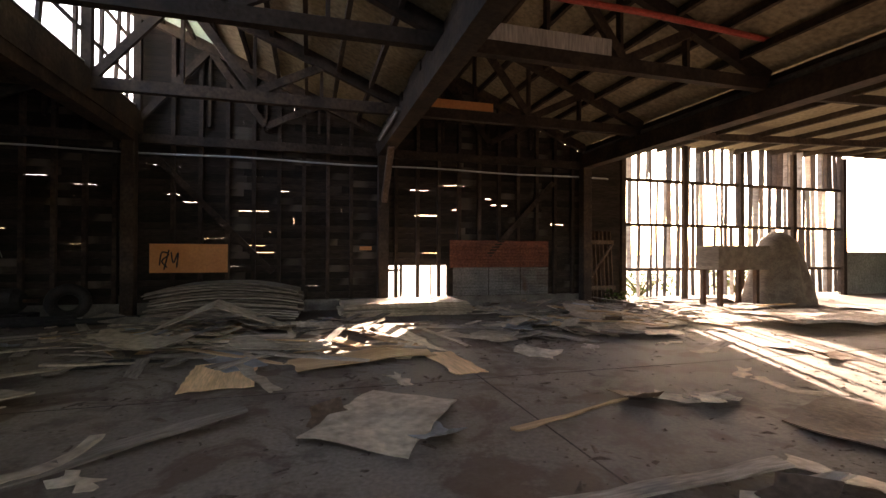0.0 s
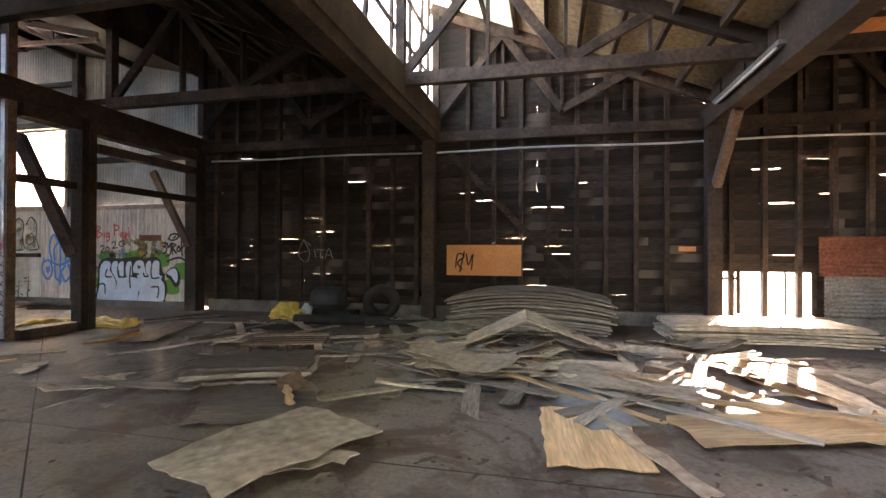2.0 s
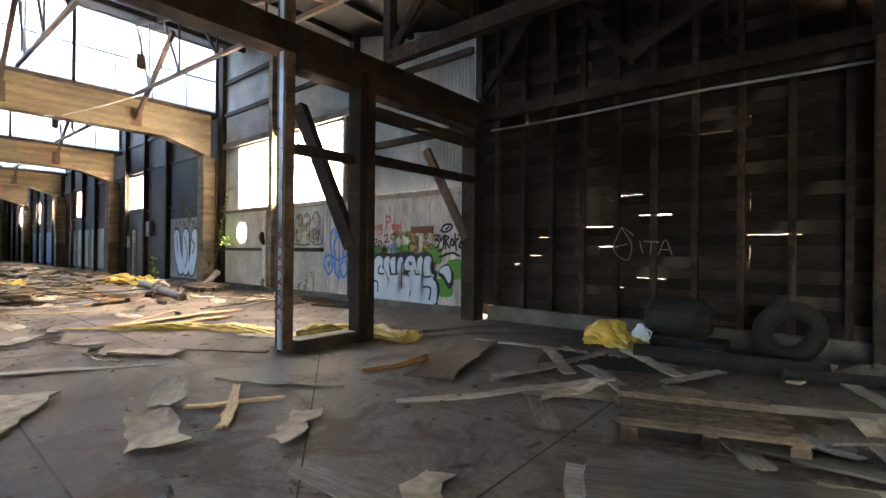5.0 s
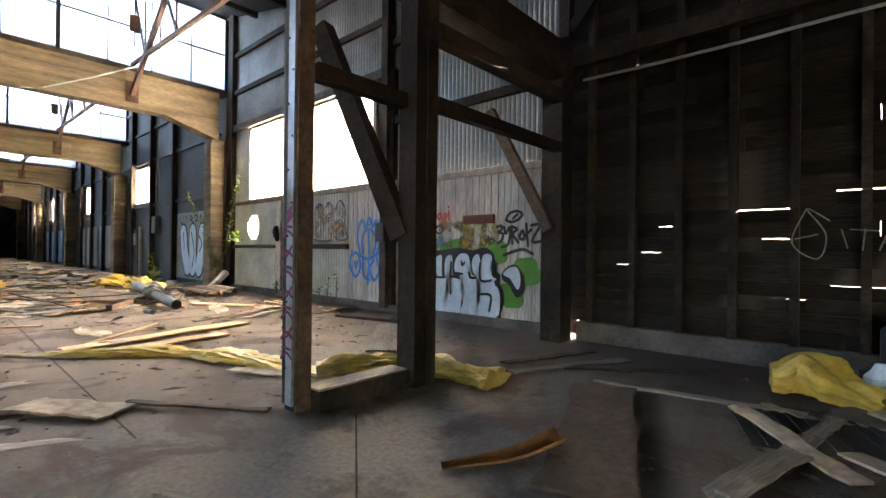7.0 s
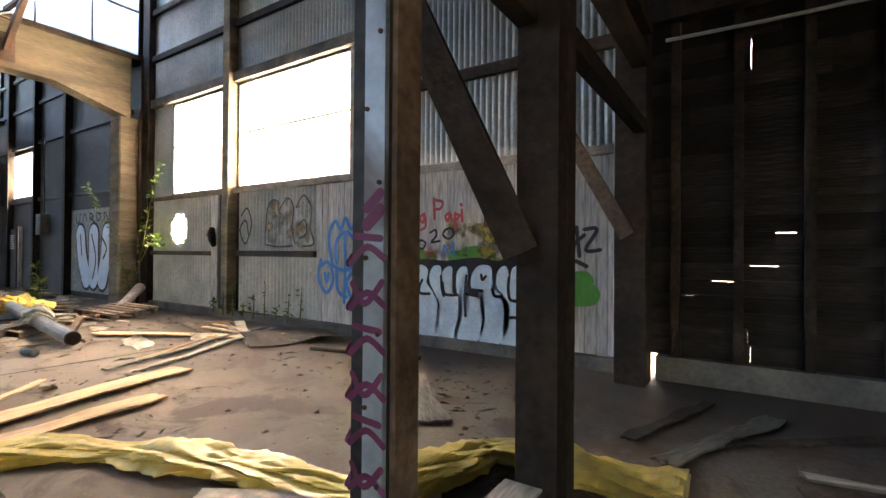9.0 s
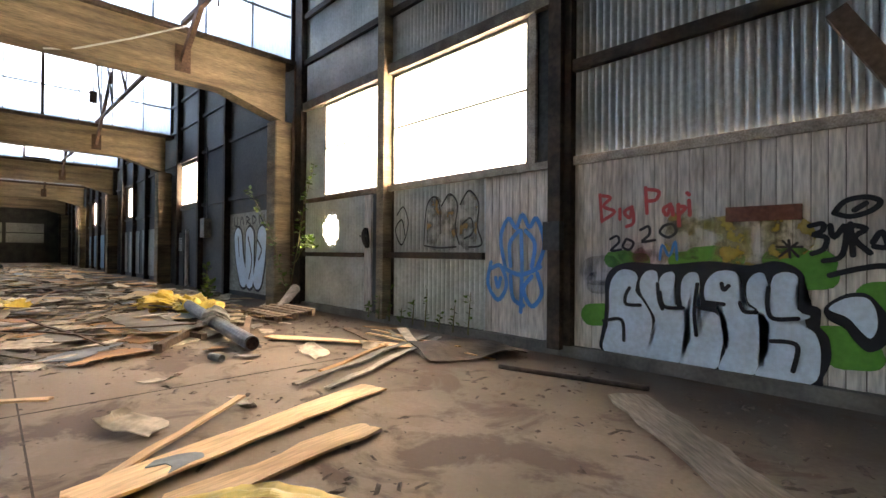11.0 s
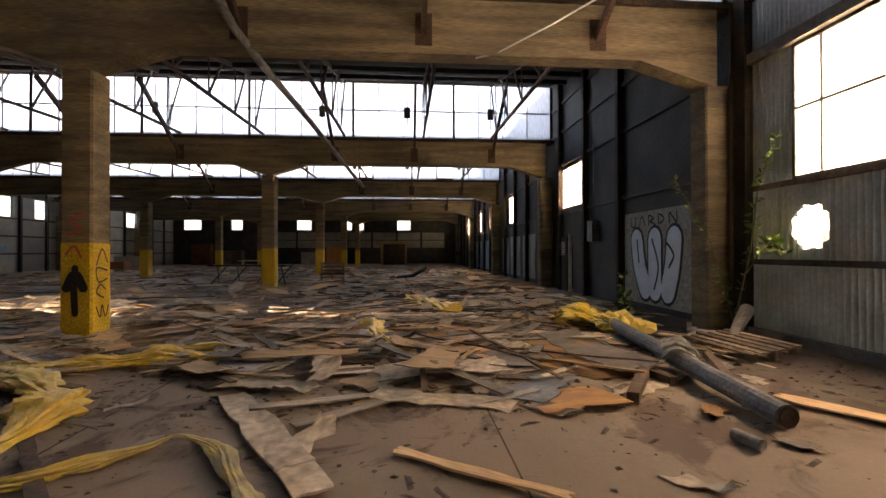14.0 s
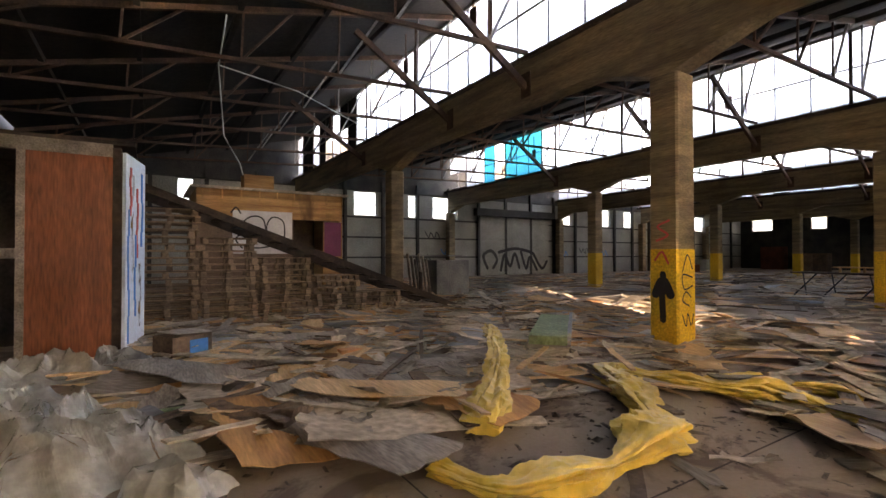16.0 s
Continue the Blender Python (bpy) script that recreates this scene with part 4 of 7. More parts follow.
patch_of_paint(big, [(-13.36, 1.12), (-13.28, 1.24), (-13.15, 1.23), (-13.15, 1.01), (-13.11, 1.17), (-13.02, 1.24), (-12.94, 1.20), (-12.96, 0.89), (-12.84, 0.79), (-12.80, 0.61), (-12.83, 0.38), (-12.92, 0.14), (-13.29, 0.14), (-13.18, 0.43), (-13.18, 0.69), (-13.28, 0.86), (-13.35, 0.97)], P_ICE, WY - 0.033)
patch_of_paint(big, [(-12.87, 1.11), (-12.80, 1.23), (-12.69, 1.23), (-12.67, 1.05), (-12.69, 0.85), (-12.50, 0.79), (-12.42, 0.62), (-12.45, 0.34), (-12.52, 0.15), (-12.88, 0.14), (-12.77, 0.44), (-12.77, 0.69), (-12.86, 0.86)], P_ICE, WY - 0.033)
patch_of_paint(big, [(-12.61, 1.12), (-12.50, 1.26), (-12.33, 1.27), (-12.26, 1.17), (-12.26, 0.95), (-12.11, 0.85), (-12.03, 0.66), (-12.07, 0.39), (-12.16, 0.14), (-12.47, 0.14), (-12.38, 0.45), (-12.39, 0.72), (-12.49, 0.88), (-12.61, 0.94)], P_ICE, WY - 0.033)
patch_of_paint(big, [(-12.20, 1.14), (-12.13, 1.25), (-12.04, 1.25), (-12.00, 1.07), (-11.96, 1.23), (-11.85, 1.28), (-11.75, 1.22), (-11.79, 1.02), (-11.74, 0.88), (-11.65, 0.84), (-11.74, 0.76), (-11.61, 0.67), (-11.57, 0.43), (-11.65, 0.16), (-12.11, 0.13), (-12.01, 0.42), (-11.99, 0.69), (-12.08, 0.85), (-12.19, 0.95)], P_ICE, WY - 0.033)
patch_of_paint(big, [(-11.54, 0.95), (-11.39, 1.08), (-11.24, 1.10), (-11.15, 1.01), (-11.08, 0.87), (-11.10, 0.64), (-11.22, 0.55), (-11.32, 0.64), (-11.39, 0.75), (-11.52, 0.83)], P_BLACK, WY - 0.030)
patch_of_paint(big, [(-11.51, 0.93), (-11.39, 1.04), (-11.24, 1.06), (-11.17, 0.95), (-11.16, 0.78), (-11.21, 0.68), (-11.29, 0.76), (-11.37, 0.86)], P_ICE, WY - 0.033)
spray(big, [[(-13.49, 1.02), (-13.54, 0.92), (-13.53, 0.81), (-13.35, 0.81)],
    [(-13.84, 0.56), (-13.64, 0.61), (-13.57, 0.55), (-13.56, 0.34)],
    [(-13.11, 0.99), (-13.06, 0.82), (-12.84, 0.82)],
    [(-13.14, 1.09), (-13.12, 0.89), (-13.08, 0.79)],
    [(-12.69, 1.11), (-12.72, 0.80), (-12.70, 0.52)],
    [(-12.68, 0.84), (-12.49, 0.82)],
    [(-12.44, 1.13), (-12.42, 1.06), (-12.37, 1.11)],
    [(-12.61, 0.91), (-12.42, 0.90)]], 0.045, P_BLACK, WY - 0.034)
spray(big, [[(-12.26, 0.93), (-12.22, 0.84), (-12.11, 0.84)],
    [(-12.00, 1.11), (-12.01, 0.92), (-11.96, 0.79), (-11.75, 0.81)],
    [(-11.98, 0.55), (-11.81, 0.56), (-11.75, 0.50), (-11.79, 0.27)]], 0.045, P_BLACK, WY - 0.034)
tag = thing("graffiti", "red and black handwritten tags on grey planks", "graffiti")
spray(tag, [[(-13.91, 2.25), (-13.88, 1.89)],
    [(-13.91, 2.24), (-13.76, 2.20), (-13.86, 2.09), (-13.70, 2.01), (-13.87, 1.90)],
    [(-13.63, 2.04), (-13.63, 1.91)],
    [(-13.47, 2.06), (-13.57, 2.00), (-13.50, 1.92), (-13.47, 2.04), (-13.45, 1.86), (-13.54, 1.81)],
    [(-13.30, 2.29), (-13.28, 1.97)],
    [(-13.30, 2.27), (-13.14, 2.23), (-13.17, 2.13), (-13.27, 2.12)],
    [(-13.00, 2.06), (-13.08, 2.01), (-13.04, 1.93), (-12.99, 2.04), (-12.97, 1.93)],
    [(-12.91, 2.05), (-12.90, 1.80)]], 0.045, P_RED, WY - 0.008)
spray(tag, [[(-12.91, 2.03), (-12.83, 2.01), (-12.90, 1.93)],
    [(-12.79, 2.09), (-12.78, 1.92)],
    [(-12.81, 2.18), (-12.79, 2.16)]], 0.045, P_RED, WY - 0.008)
spray(tag, [[(-13.76, 1.65), (-13.67, 1.69), (-13.64, 1.61), (-13.75, 1.50), (-13.61, 1.51)],
    [(-13.54, 1.65), (-13.59, 1.55), (-13.50, 1.51), (-13.45, 1.60), (-13.54, 1.65)],
    [(-13.36, 1.76), (-13.26, 1.80), (-13.25, 1.70), (-13.34, 1.61), (-13.18, 1.63)],
    [(-13.08, 1.80), (-13.12, 1.72), (-13.02, 1.66), (-12.93, 1.73), (-12.98, 1.82), (-13.08, 1.80)]], 0.035, P_BLACK, WY - 0.008)
spray(tag, [[(-11.47, 1.87), (-11.39, 1.98), (-11.24, 2.01), (-11.14, 1.96), (-11.20, 1.88), (-11.35, 1.83), (-11.47, 1.87)],
    [(-11.32, 1.89), (-11.24, 1.95)],
    [(-11.66, 1.75), (-11.56, 1.77), (-11.56, 1.70), (-11.63, 1.66), (-11.53, 1.63), (-11.55, 1.52), (-11.64, 1.47)],
    [(-11.50, 1.75), (-11.47, 1.63), (-11.38, 1.75), (-11.41, 1.46), (-11.55, 1.40)],
    [(-11.35, 1.76), (-11.33, 1.46)],
    [(-11.35, 1.75), (-11.24, 1.71), (-11.32, 1.62), (-11.21, 1.48)],
    [(-11.06, 1.79), (-11.02, 1.42)],
    [(-11.19, 1.58), (-11.13, 1.68), (-11.09, 1.54), (-11.18, 1.54)]], 0.05, P_BLACK, WY - 0.008)
spray(tag, [[(-11.08, 1.59), (-10.96, 1.69)],
    [(-10.96, 1.76), (-10.80, 1.76), (-10.94, 1.50), (-10.76, 1.50)]], 0.05, P_BLACK, WY - 0.008)
spray(tag, [[(-11.50, 1.26), (-11.29, 1.33), (-11.10, 1.36), (-10.93, 1.29)]], 0.055, P_BLACK, WY - 0.008)
spray(tag, [[(-11.91, 1.44), (-11.76, 1.58)],
    [(-11.75, 1.44), (-11.88, 1.60)],
    [(-11.93, 1.54), (-11.72, 1.54)],
    [(-11.83, 1.61), (-11.82, 1.43)]], 0.025, P_BLACK, WY - 0.008)
spray(tag, [[(-13.12, 1.39), (-13.09, 1.57), (-13.01, 1.43), (-12.94, 1.61), (-12.92, 1.39)]], 0.03, P_BLUE, WY - 0.008)
blue = thing("graffiti", "blue sprayed flower figure on grey planks", "graffiti")
spray(blue, [[(-15.5, 1.2), (-15.6, 1.7), (-15.45, 2.0), (-15.3, 1.85), (-15.18, 2.05), (-15.05, 1.85), (-14.92, 1.98), (-14.78, 1.6), (-14.9, 1.25)], [(-15.4, 1.25), (-15.42, 1.6), (-15.25, 1.8)], [(-15.0, 1.25), (-14.95, 1.6), (-15.12, 1.8)],
             [(-15.8, 1.3), (-15.86, 0.95), (-15.65, 0.7), (-15.48, 0.95), (-15.6, 1.25), (-15.8, 1.2)], [(-15.7, 1.05), (-15.65, 0.9), (-15.6, 1.05)], [(-15.5, 1.2), (-15.2, 1.12), (-14.85, 1.25)], [(-15.4, 1.1), (-15.35, 0.75), (-15.15, 0.65)],
             [(-14.9, 1.15), (-14.82, 0.85), (-15.0, 0.65), (-15.15, 0.9), (-15.0, 1.1)], [(-15.2, 1.8), (-15.18, 1.2), (-15.2, 0.55)]], 0.07, P_BLUE, WY - 0.006)
och = thing("graffiti", "ochre throw-up letters on corrugated steel", "graffiti")
for u in (-17.15, -16.75, -16.3):
    spray(och, [[(u, 2.3), (u - 0.02, 1.7)]], 0.4, P_BROWN, WY - 0.004)
spray(och, [[(-17.42, 1.6), (-17.35, 2.3), (-17.15, 2.48), (-17.0, 2.3), (-16.98, 1.8)], [(-16.95, 2.3), (-16.75, 2.5), (-16.55, 2.3), (-16.6, 1.9), (-16.5, 1.6)], [(-16.5, 2.3), (-16.3, 2.52), (-16.08, 2.3), (-16.1, 1.9), (-16.0, 1.6), (-16.3, 1.55)], [(-16.45, 1.95), (-16.25, 2.05), (-16.2, 1.8), (-16.4, 1.7)],
            [(-17.42, 1.58), (-17.0, 1.54), (-16.6, 1.56)], [(-18.25, 2.2), (-18.05, 2.35), (-17.9, 2.0), (-18.1, 1.6), (-18.3, 1.9), (-18.1, 2.1), (-18.0, 1.8)]], 0.035, P_BLACK, WY - 0.026)
hd = thing("graffiti", "white bubble letters with dark outline on grey panel", "graffiti")
for u, tilt in ((-26.3, 0.15), (-25.5, 0.0), (-24.7, -0.1)):
    spray(hd, [[(u - tilt, 1.9), (u, 1.2), (u + tilt * 2, 0.6)]], 0.78, P_BLACK, WY - 0.044)
    spray(hd, [[(u - tilt, 1.9), (u, 1.2), (u + tilt * 2, 0.6)]], 0.62, P_ICE, WY - 0.055)
spray(hd, [[(-26.4, 1.9), (-26.3, 1.3)], [(-25.6, 1.9), (-25.3, 1.2), (-25.5, 0.6)], [(-24.9, 1.8), (-24.6, 1.5), (-24.8, 1.2)]], 0.07, P_BLACK, WY - 0.066)
spray(hd, [[(-26.8, 2.55), (-26.75, 2.3), (-26.55, 2.3), (-26.5, 2.55)], [(-26.3, 2.3), (-26.15, 2.55), (-26.0, 2.3)], [(-25.8, 2.3), (-25.8, 2.55), (-25.55, 2.45), (-25.75, 2.4), (-25.5, 2.3)], [(-25.3, 2.3), (-25.3, 2.55), (-25.05, 2.42), (-25.25, 2.3)], [(-24.8, 2.3), (-24.8, 2.55), (-24.5, 2.3), (-24.5, 2.55)]], 0.05, P_BLACK, WY - 0.046)
wt = thing("graffiti", "thin white tag on the dark boarded wall", "graffiti")
spray(wt, [[(-7.35, 1.84), (-7.48, 1.46), (-7.25, 1.28), (-7.18, 1.55), (-7.35, 1.84), (-7.15, 1.7)], [(-7.45, 1.5), (-7.25, 1.55)], [(-7.05, 1.6), (-7.0, 1.4)], [(-6.98, 1.6), (-6.75, 1.58)], [(-6.86, 1.6), (-6.88, 1.38)], [(-6.75, 1.38), (-6.65, 1.62), (-6.55, 1.38)], [(-6.72, 1.46), (-6.58, 1.46)]], 0.014, PANELWHITE, WY - 0.132)
sg = thing("graffiti", "black and dark tags on the far shutter and panels", "graffiti")
spray(sg, [[(-38.0, 0.6), (-37.6, 1.6), (-38.4, 2.0), (-39.0, 1.3), (-38.6, 0.6)], [(-39.4, 0.4), (-39.8, 1.7), (-40.4, 0.7), (-40.9, 1.8), (-41.4, 0.6)], [(-41.6, 1.9), (-42.2, 0.5), (-42.6, 1.5), (-43.4, 0.4)], [(-43.0, 1.8), (-44.0, 0.5), (-44.6, 1.1)], [(-39.2, 1.9), (-41.0, 2.2), (-42.8, 1.9)]], 0.26, P_BLACK, SY + 0.16 + 0.03, "y")
for o in sg.children:
    o.location.y = 0.03
for k, (x, z) in enumerate(((-35.0, 1.6), (-33.6, 2.9), (-47.5, 1.5), (-50.3, 1.8), (-53.0, 1.6), (-32.8, 1.2))):
    spray(sg, [[(x, z), (x + 0.3, z + 0.5), (x + 0.5, z), (x + 0.8, z + 0.45), (x + 1.0, z + 0.1), (x + 1.3, z + 0.5)]], 0.09, P_BLACK if k % 2 else P_BLUE, SY + 0.03)

# near column: tags, and a hanging black jacket shape of spray
ct = thing("graffiti", "black tags and arrow sprayed on yellow column", "graffiti")
cx = -22.8 + 0.275
spray(ct, [[(0.4, 1.3), (0.42, 1.05)], [(0.38, 1.0), (0.4, 0.5)]], 0.12, P_BLACK, cx, "x")
spray(ct, [[(0.26, 0.95), (0.4, 1.2), (0.54, 0.95)]], 0.16, P_BLACK, cx, "x")
spray(ct, [[(0.28, 1.9), (0.5, 2.0), (0.3, 2.15), (0.52, 2.25)], [(0.25, 1.55), (0.38, 1.7), (0.5, 1.5)]], 0.04, P_RED, cx - 0.004, "x")
cy = 0.4 + 0.275
tb = [[(-22.95, 1.4), (-22.8, 1.65), (-22.65, 1.35)], [(-22.95, 1.25), (-22.65, 1.3), (-22.7, 1.05), (-22.95, 1.1)], [(-22.9, 0.9), (-22.75, 1.0), (-22.65, 0.85), (-22.85, 0.75)], [(-22.98, 0.6), (-22.9, 0.4), (-22.8, 0.62), (-22.75, 0.4), (-22.64, 0.6)]]
for s in tb:
    layer[0] += 0.00025
    part("stroke", ribbon(s, 0.03, -0.006, "y", cy), P_BLACK, ct)

# ---------------------------------------------------------------- frame between shed and hall
pf = thing("portal_frame", "dark timber door frame with diagonal braces and metal-clad post", "door frame")
part("clad_post", box(B(), -10.43, -10.27, 8.07, 8.2, 0, 5.6), DARKWOOD, pf)
part("edge_board", box(B(), -10.268, -10.245, 8.06, 8.2, 0, 5.6), BROWNWOOD, pf)
part("steel_cover", box(B(), -10.385, -10.29, 8.045, 8.068, 0.05, 5.2), COVER, pf, "dented pale blue steel cover with purple spray")
part("steel_edge", box(B(), -10.445, -10.385, 8.05, 8.069, 0.05, 5.2), DARKMETAL, pf, "dark steel edge strip")
part("steel_side", box(B(), -10.45, -10.432, 8.07, 8.2, 0.05, 5.2), COVER, pf)
for k in range(11):
    part("bolt", tube(B(), [(-10.37 + 0.06 * (k % 2), 8.046, 0.35 + k * 0.27), (-10.37 + 0.06 * (k % 2), 8.036, 0.35 + k * 0.27)], 0.009, 8), RUST, pf)
for y0, y1 in ((9.2, 9.34), (9.36, 9.5)):
    part("post", box(B(), -10.3, -10.06, y0, y1, 0, 4.1), DARKWOOD, pf)
part("sill", box(B(), -10.36, -10.12, 8.2, 9.2, 0.0, 0.17), DARKWOOD, pf)
part("sill_top", box(B(), -10.35, -10.13, 8.2, 9.18, 0.17, 0.185), GREYBOARD, pf)
part("brace", bar(B(), (-10.28, 9.24, 1.45), (-11.3, 8.95, 3.75), 0.17, 0.2), DARKWOOD, pf)
part("brace", bar(B(), (-10.32, 12.22, 1.65), (-11.4, 12.18, 3.6), 0.12, 0.16), BROWNWOOD, pf)
part("rail", box(B(), -10.3, -10.18, 8.2, 9.2, 2.72, 2.86), DARKWOOD, pf)
part("rail", box(B(), -10.26, -10.14, 9.6, 12.25, 2.78, 2.92), DARKWOOD, pf)
part("rail", box(B(), -10.28, -10.12, 9.6, 12.25, 3.5, 3.68), DARKWOOD, pf)
part("header", box(B(), -10.38, -10.08, 8.2, 12.25, 3.85, 4.09), DARKWOOD, pf)
spx = thing("graffiti", "magenta criss-cross spray on the steel-clad post", "graffiti")
for k in range(7):
    z = 0.42 + k * 0.165
    for st_ in ([(-10.44, z), (-10.36, z + 0.06), (-10.28, z + 0.02)], [(-10.43, z + 0.09), (-10.37, z + 0.02), (-10.29, z + 0.1)] if k % 2 else [(-10.42, z + 0.1), (-10.3, z + 0.09)]):
        layer[0] += 0.00025
        part("stroke", ribbon(st_, 0.026, 0.004 + layer[0] % 0.004, "y", 8.044), P_PINK, spx)
    spray(spx, [[(8.06, z), (8.12, z + 0.05), (8.17, z + 0.02)]], 0.03, P_PINK, -10.452, "x", -1)
for z, st_ in ((1.6, 0.05), (1.66, 0.04)):
    part("stroke", ribbon([(-10.36, z - 0.05), (-10.3, z)], st_, 0.009, "y", 8.044), P_PINK, spx)
for y in (4.0, -1.5, -7.0):
    timber_post(TX[0] + 0.1, y - 2.0, 4.1, 0.28)

# ---------------------------------------------------------------- boarded wall: details
pipe = B()
tube(pipe, [(TX[0] + 0.4 + k * 1.0, WY - 0.17, 3.9 - 0.02 * math.sin(k * 1.3) - k * 0.003) for k in range(20)], 0.022)
tagged(link("conduit", pipe, GALV), "thin pale steel conduit along the boarded wall", "pipe")
for p, q in (((-3.6, WY - 0.15, 3.85), (-0.9, WY - 0.15, 1.0)), ((7.1, WY - 0.15, 3.65), (5.0, WY - 0.15, 1.45))):
    tagged(link("wall_brace", bar(B(), p, q, 0.05, 0.15), DARKWOOD), "dark diagonal timber brace nailed across the studs", "brace")
ob_bm = box(B(), -3.67, -1.95, WY - 0.14, WY - 0.115, 1.01, 1.71)
ob = tagged(link("painted_board", ob_bm, ORANGE), "orange painted board with a black tag", "board")
og = thing("graffiti", "small black tag on the orange board", "graffiti")
spray(og, [[(-3.45, 1.2), (-3.4, 1.5), (-3.25, 1.45), (-3.4, 1.3), (-3.3, 1.15)], [(-3.2, 1.5), (-3.15, 1.25), (-3.05, 1.5), (-3.08, 1.15)], [(-3.35, 1.1), (-3.25, 1.55)]], 0.035, P_BLACK, WY - 0.14)
tagged(link("painted_board", box(B(), 1.3, 1.62, WY - 0.16, WY - 0.128, 1.58, 1.68), ORANGE), "small orange painted board on the dark wall", "board")
patch = thing("corrugated_patch", "rust-red and grey corrugated sheets patching the boarded wall", "metal sheet")
for z0, z1, m in ((1.1, 1.88, RUSTSHEET), (0.3, 1.1, STEEL)):
    for x0, x1 in ((3.92, 5.0), (5.02, 6.0), (6.02, 6.92)):
        bm = B()
        n = int((z1 - z0) / 0.02)
        rows = [[bm.verts.new((x, WY - 0.15 + 0.014 * math.cos(i * 1.55) - (0.02 if m == RUSTSHEET else 0), z0 + (z1 - z0) * i / n)) for x in (x0 - (0.1 if m == RUSTSHEET else 0), x1)] for i in range(n + 1)]
        for a, b in zip(rows, rows[1:]):
            bm.faces.new((a[0], a[1], b[1], b[0]))
        part("sheet", bm, m, patch)
ow = thing("window_opening_bars", "rough bars in the low broken opening", "window", kind="structure")
for x, w in ((2.02, 0.07), (2.45, 0.07), (2.95, 0.05), (3.3, 0.03), (3.8, 0.08)):
    part("bar", box(B(), x - w / 2, x + w / 2, WY - 0.05, WY, 0.3, 1.16), BOARD, ow)
part("bar", box(B(), 2.05, 2.45, WY - 0.03, WY, 1.0, 1.06), BOARD, ow)
lamp = thing("fluorescent_tube", "unlit white fluorescent tube along the valley beam", "lamp")
part("tube", tube(B(), [(1.66, 9.2, 4.32), (1.66, 11.6, 4.32)], 0.02), P_WHITE, lamp)
part("holder", box(B(), 1.64, 1.74, 9.1, 11.7, 4.34, 4.4), STEEL, lamp)
rp = B()
tube(rp, [(1.5, 5.9, 5.15), (5.0, 6.0, 5.2), (9.0, 6.1, 5.1), (14.0, 6.2, 5.0), (21.0, 6.3, 5.0)], 0.05)
tagged(link("sprinkler_pipe", rp, REDPIPE), "red sprinkler pipe hung below the roof", "pipe")
tagged(link("plank_on_truss", box(B(), 2.4, 4.7, 6.5, 6.55, 4.72, 4.98), SIDING), "pale plank lying along the truss chord", "plank")
tagged(link("plank_on_truss", box(B(), 2.3, 4.0, 9.85, 9.9, 4.72, 4.9), ORANGE), "orange-brown plank on the truss chord", "plank")
ld = thing("door_leaf", "brown boarded door leaf leaning in the corner", "door")
for k in range(8):
    part("board", bar(B(), (8.05 + k * 0.14, 12.45, 0.02), (8.05 + k * 0.14, 12.62, 2.2), 0.03, 0.13, up=(0, 1, 0)), BROWNWOOD, ld)
part("ledge", box(B(), 8.0, 9.12, 12.42, 12.46, 0.4, 0.52), BROWNWOOD, ld)
part("ledge", box(B(), 8.0, 9.12, 12.52, 12.56, 1.8, 1.92), BROWNWOOD, ld)
part("brace", bar(B(), (8.05, 12.44, 0.5), (9.05, 12.5, 1.8), 0.03, 0.12, up=(0, 1, 0)), BROWNWOOD, ld)
sb = B()
tube(sb, [(8.1, WY - 0.3, 4.55), (8.1, 4.0, 4.6), (8.1, -4, 4.6)], 0.09)
tagged(link("blue_grey_pipe", sb, STEEL), "blue-grey pipe under the eaves beam", "pipe")
mc = thing("draped_machine", "old machine under a dusty grey cover beside the slats", "machine", (13.0, 11.1, 0))
part("table", box(B(), -1.7, 0.2, -0.4, 0.4, 1.05, 1.75), GREYBOARD, mc)
for x in (-1.55, -0.2):
    for y in (-0.3, 0.3):
        part("leg", box(B(), x - 0.06, x + 0.06, y - 0.06, y + 0.06, 0, 1.05), RUST, mc)
bm = B()
rings = []
for i in range(9):
    z = 2.2 * (1 - i / 8)
    ring = []
    for k in range(28):
        a = 2 * math.pi * k / 28
        r = (0.35 + 0.55 * (i / 8) ** 0.7) * (1 + 0.12 * math.sin(a * 7 + i * 0.3) * (i / 8)) * (1 if i else 0.5)
        ring.append(bm.verts.new((1.0 + r * math.cos(a) * 1.1, r * math.sin(a), z)))
    rings.append(ring)
for a, b in zip(rings, rings[1:]):
    for k in range(28):
        bm.faces.new((a[k], a[(k + 1) % 28], b[(k + 1) % 28], b[k]))
bm.faces.new(rings[0])
part("cover", bm, GREYBOARD, mc, "dusty grey cloth cover", True)


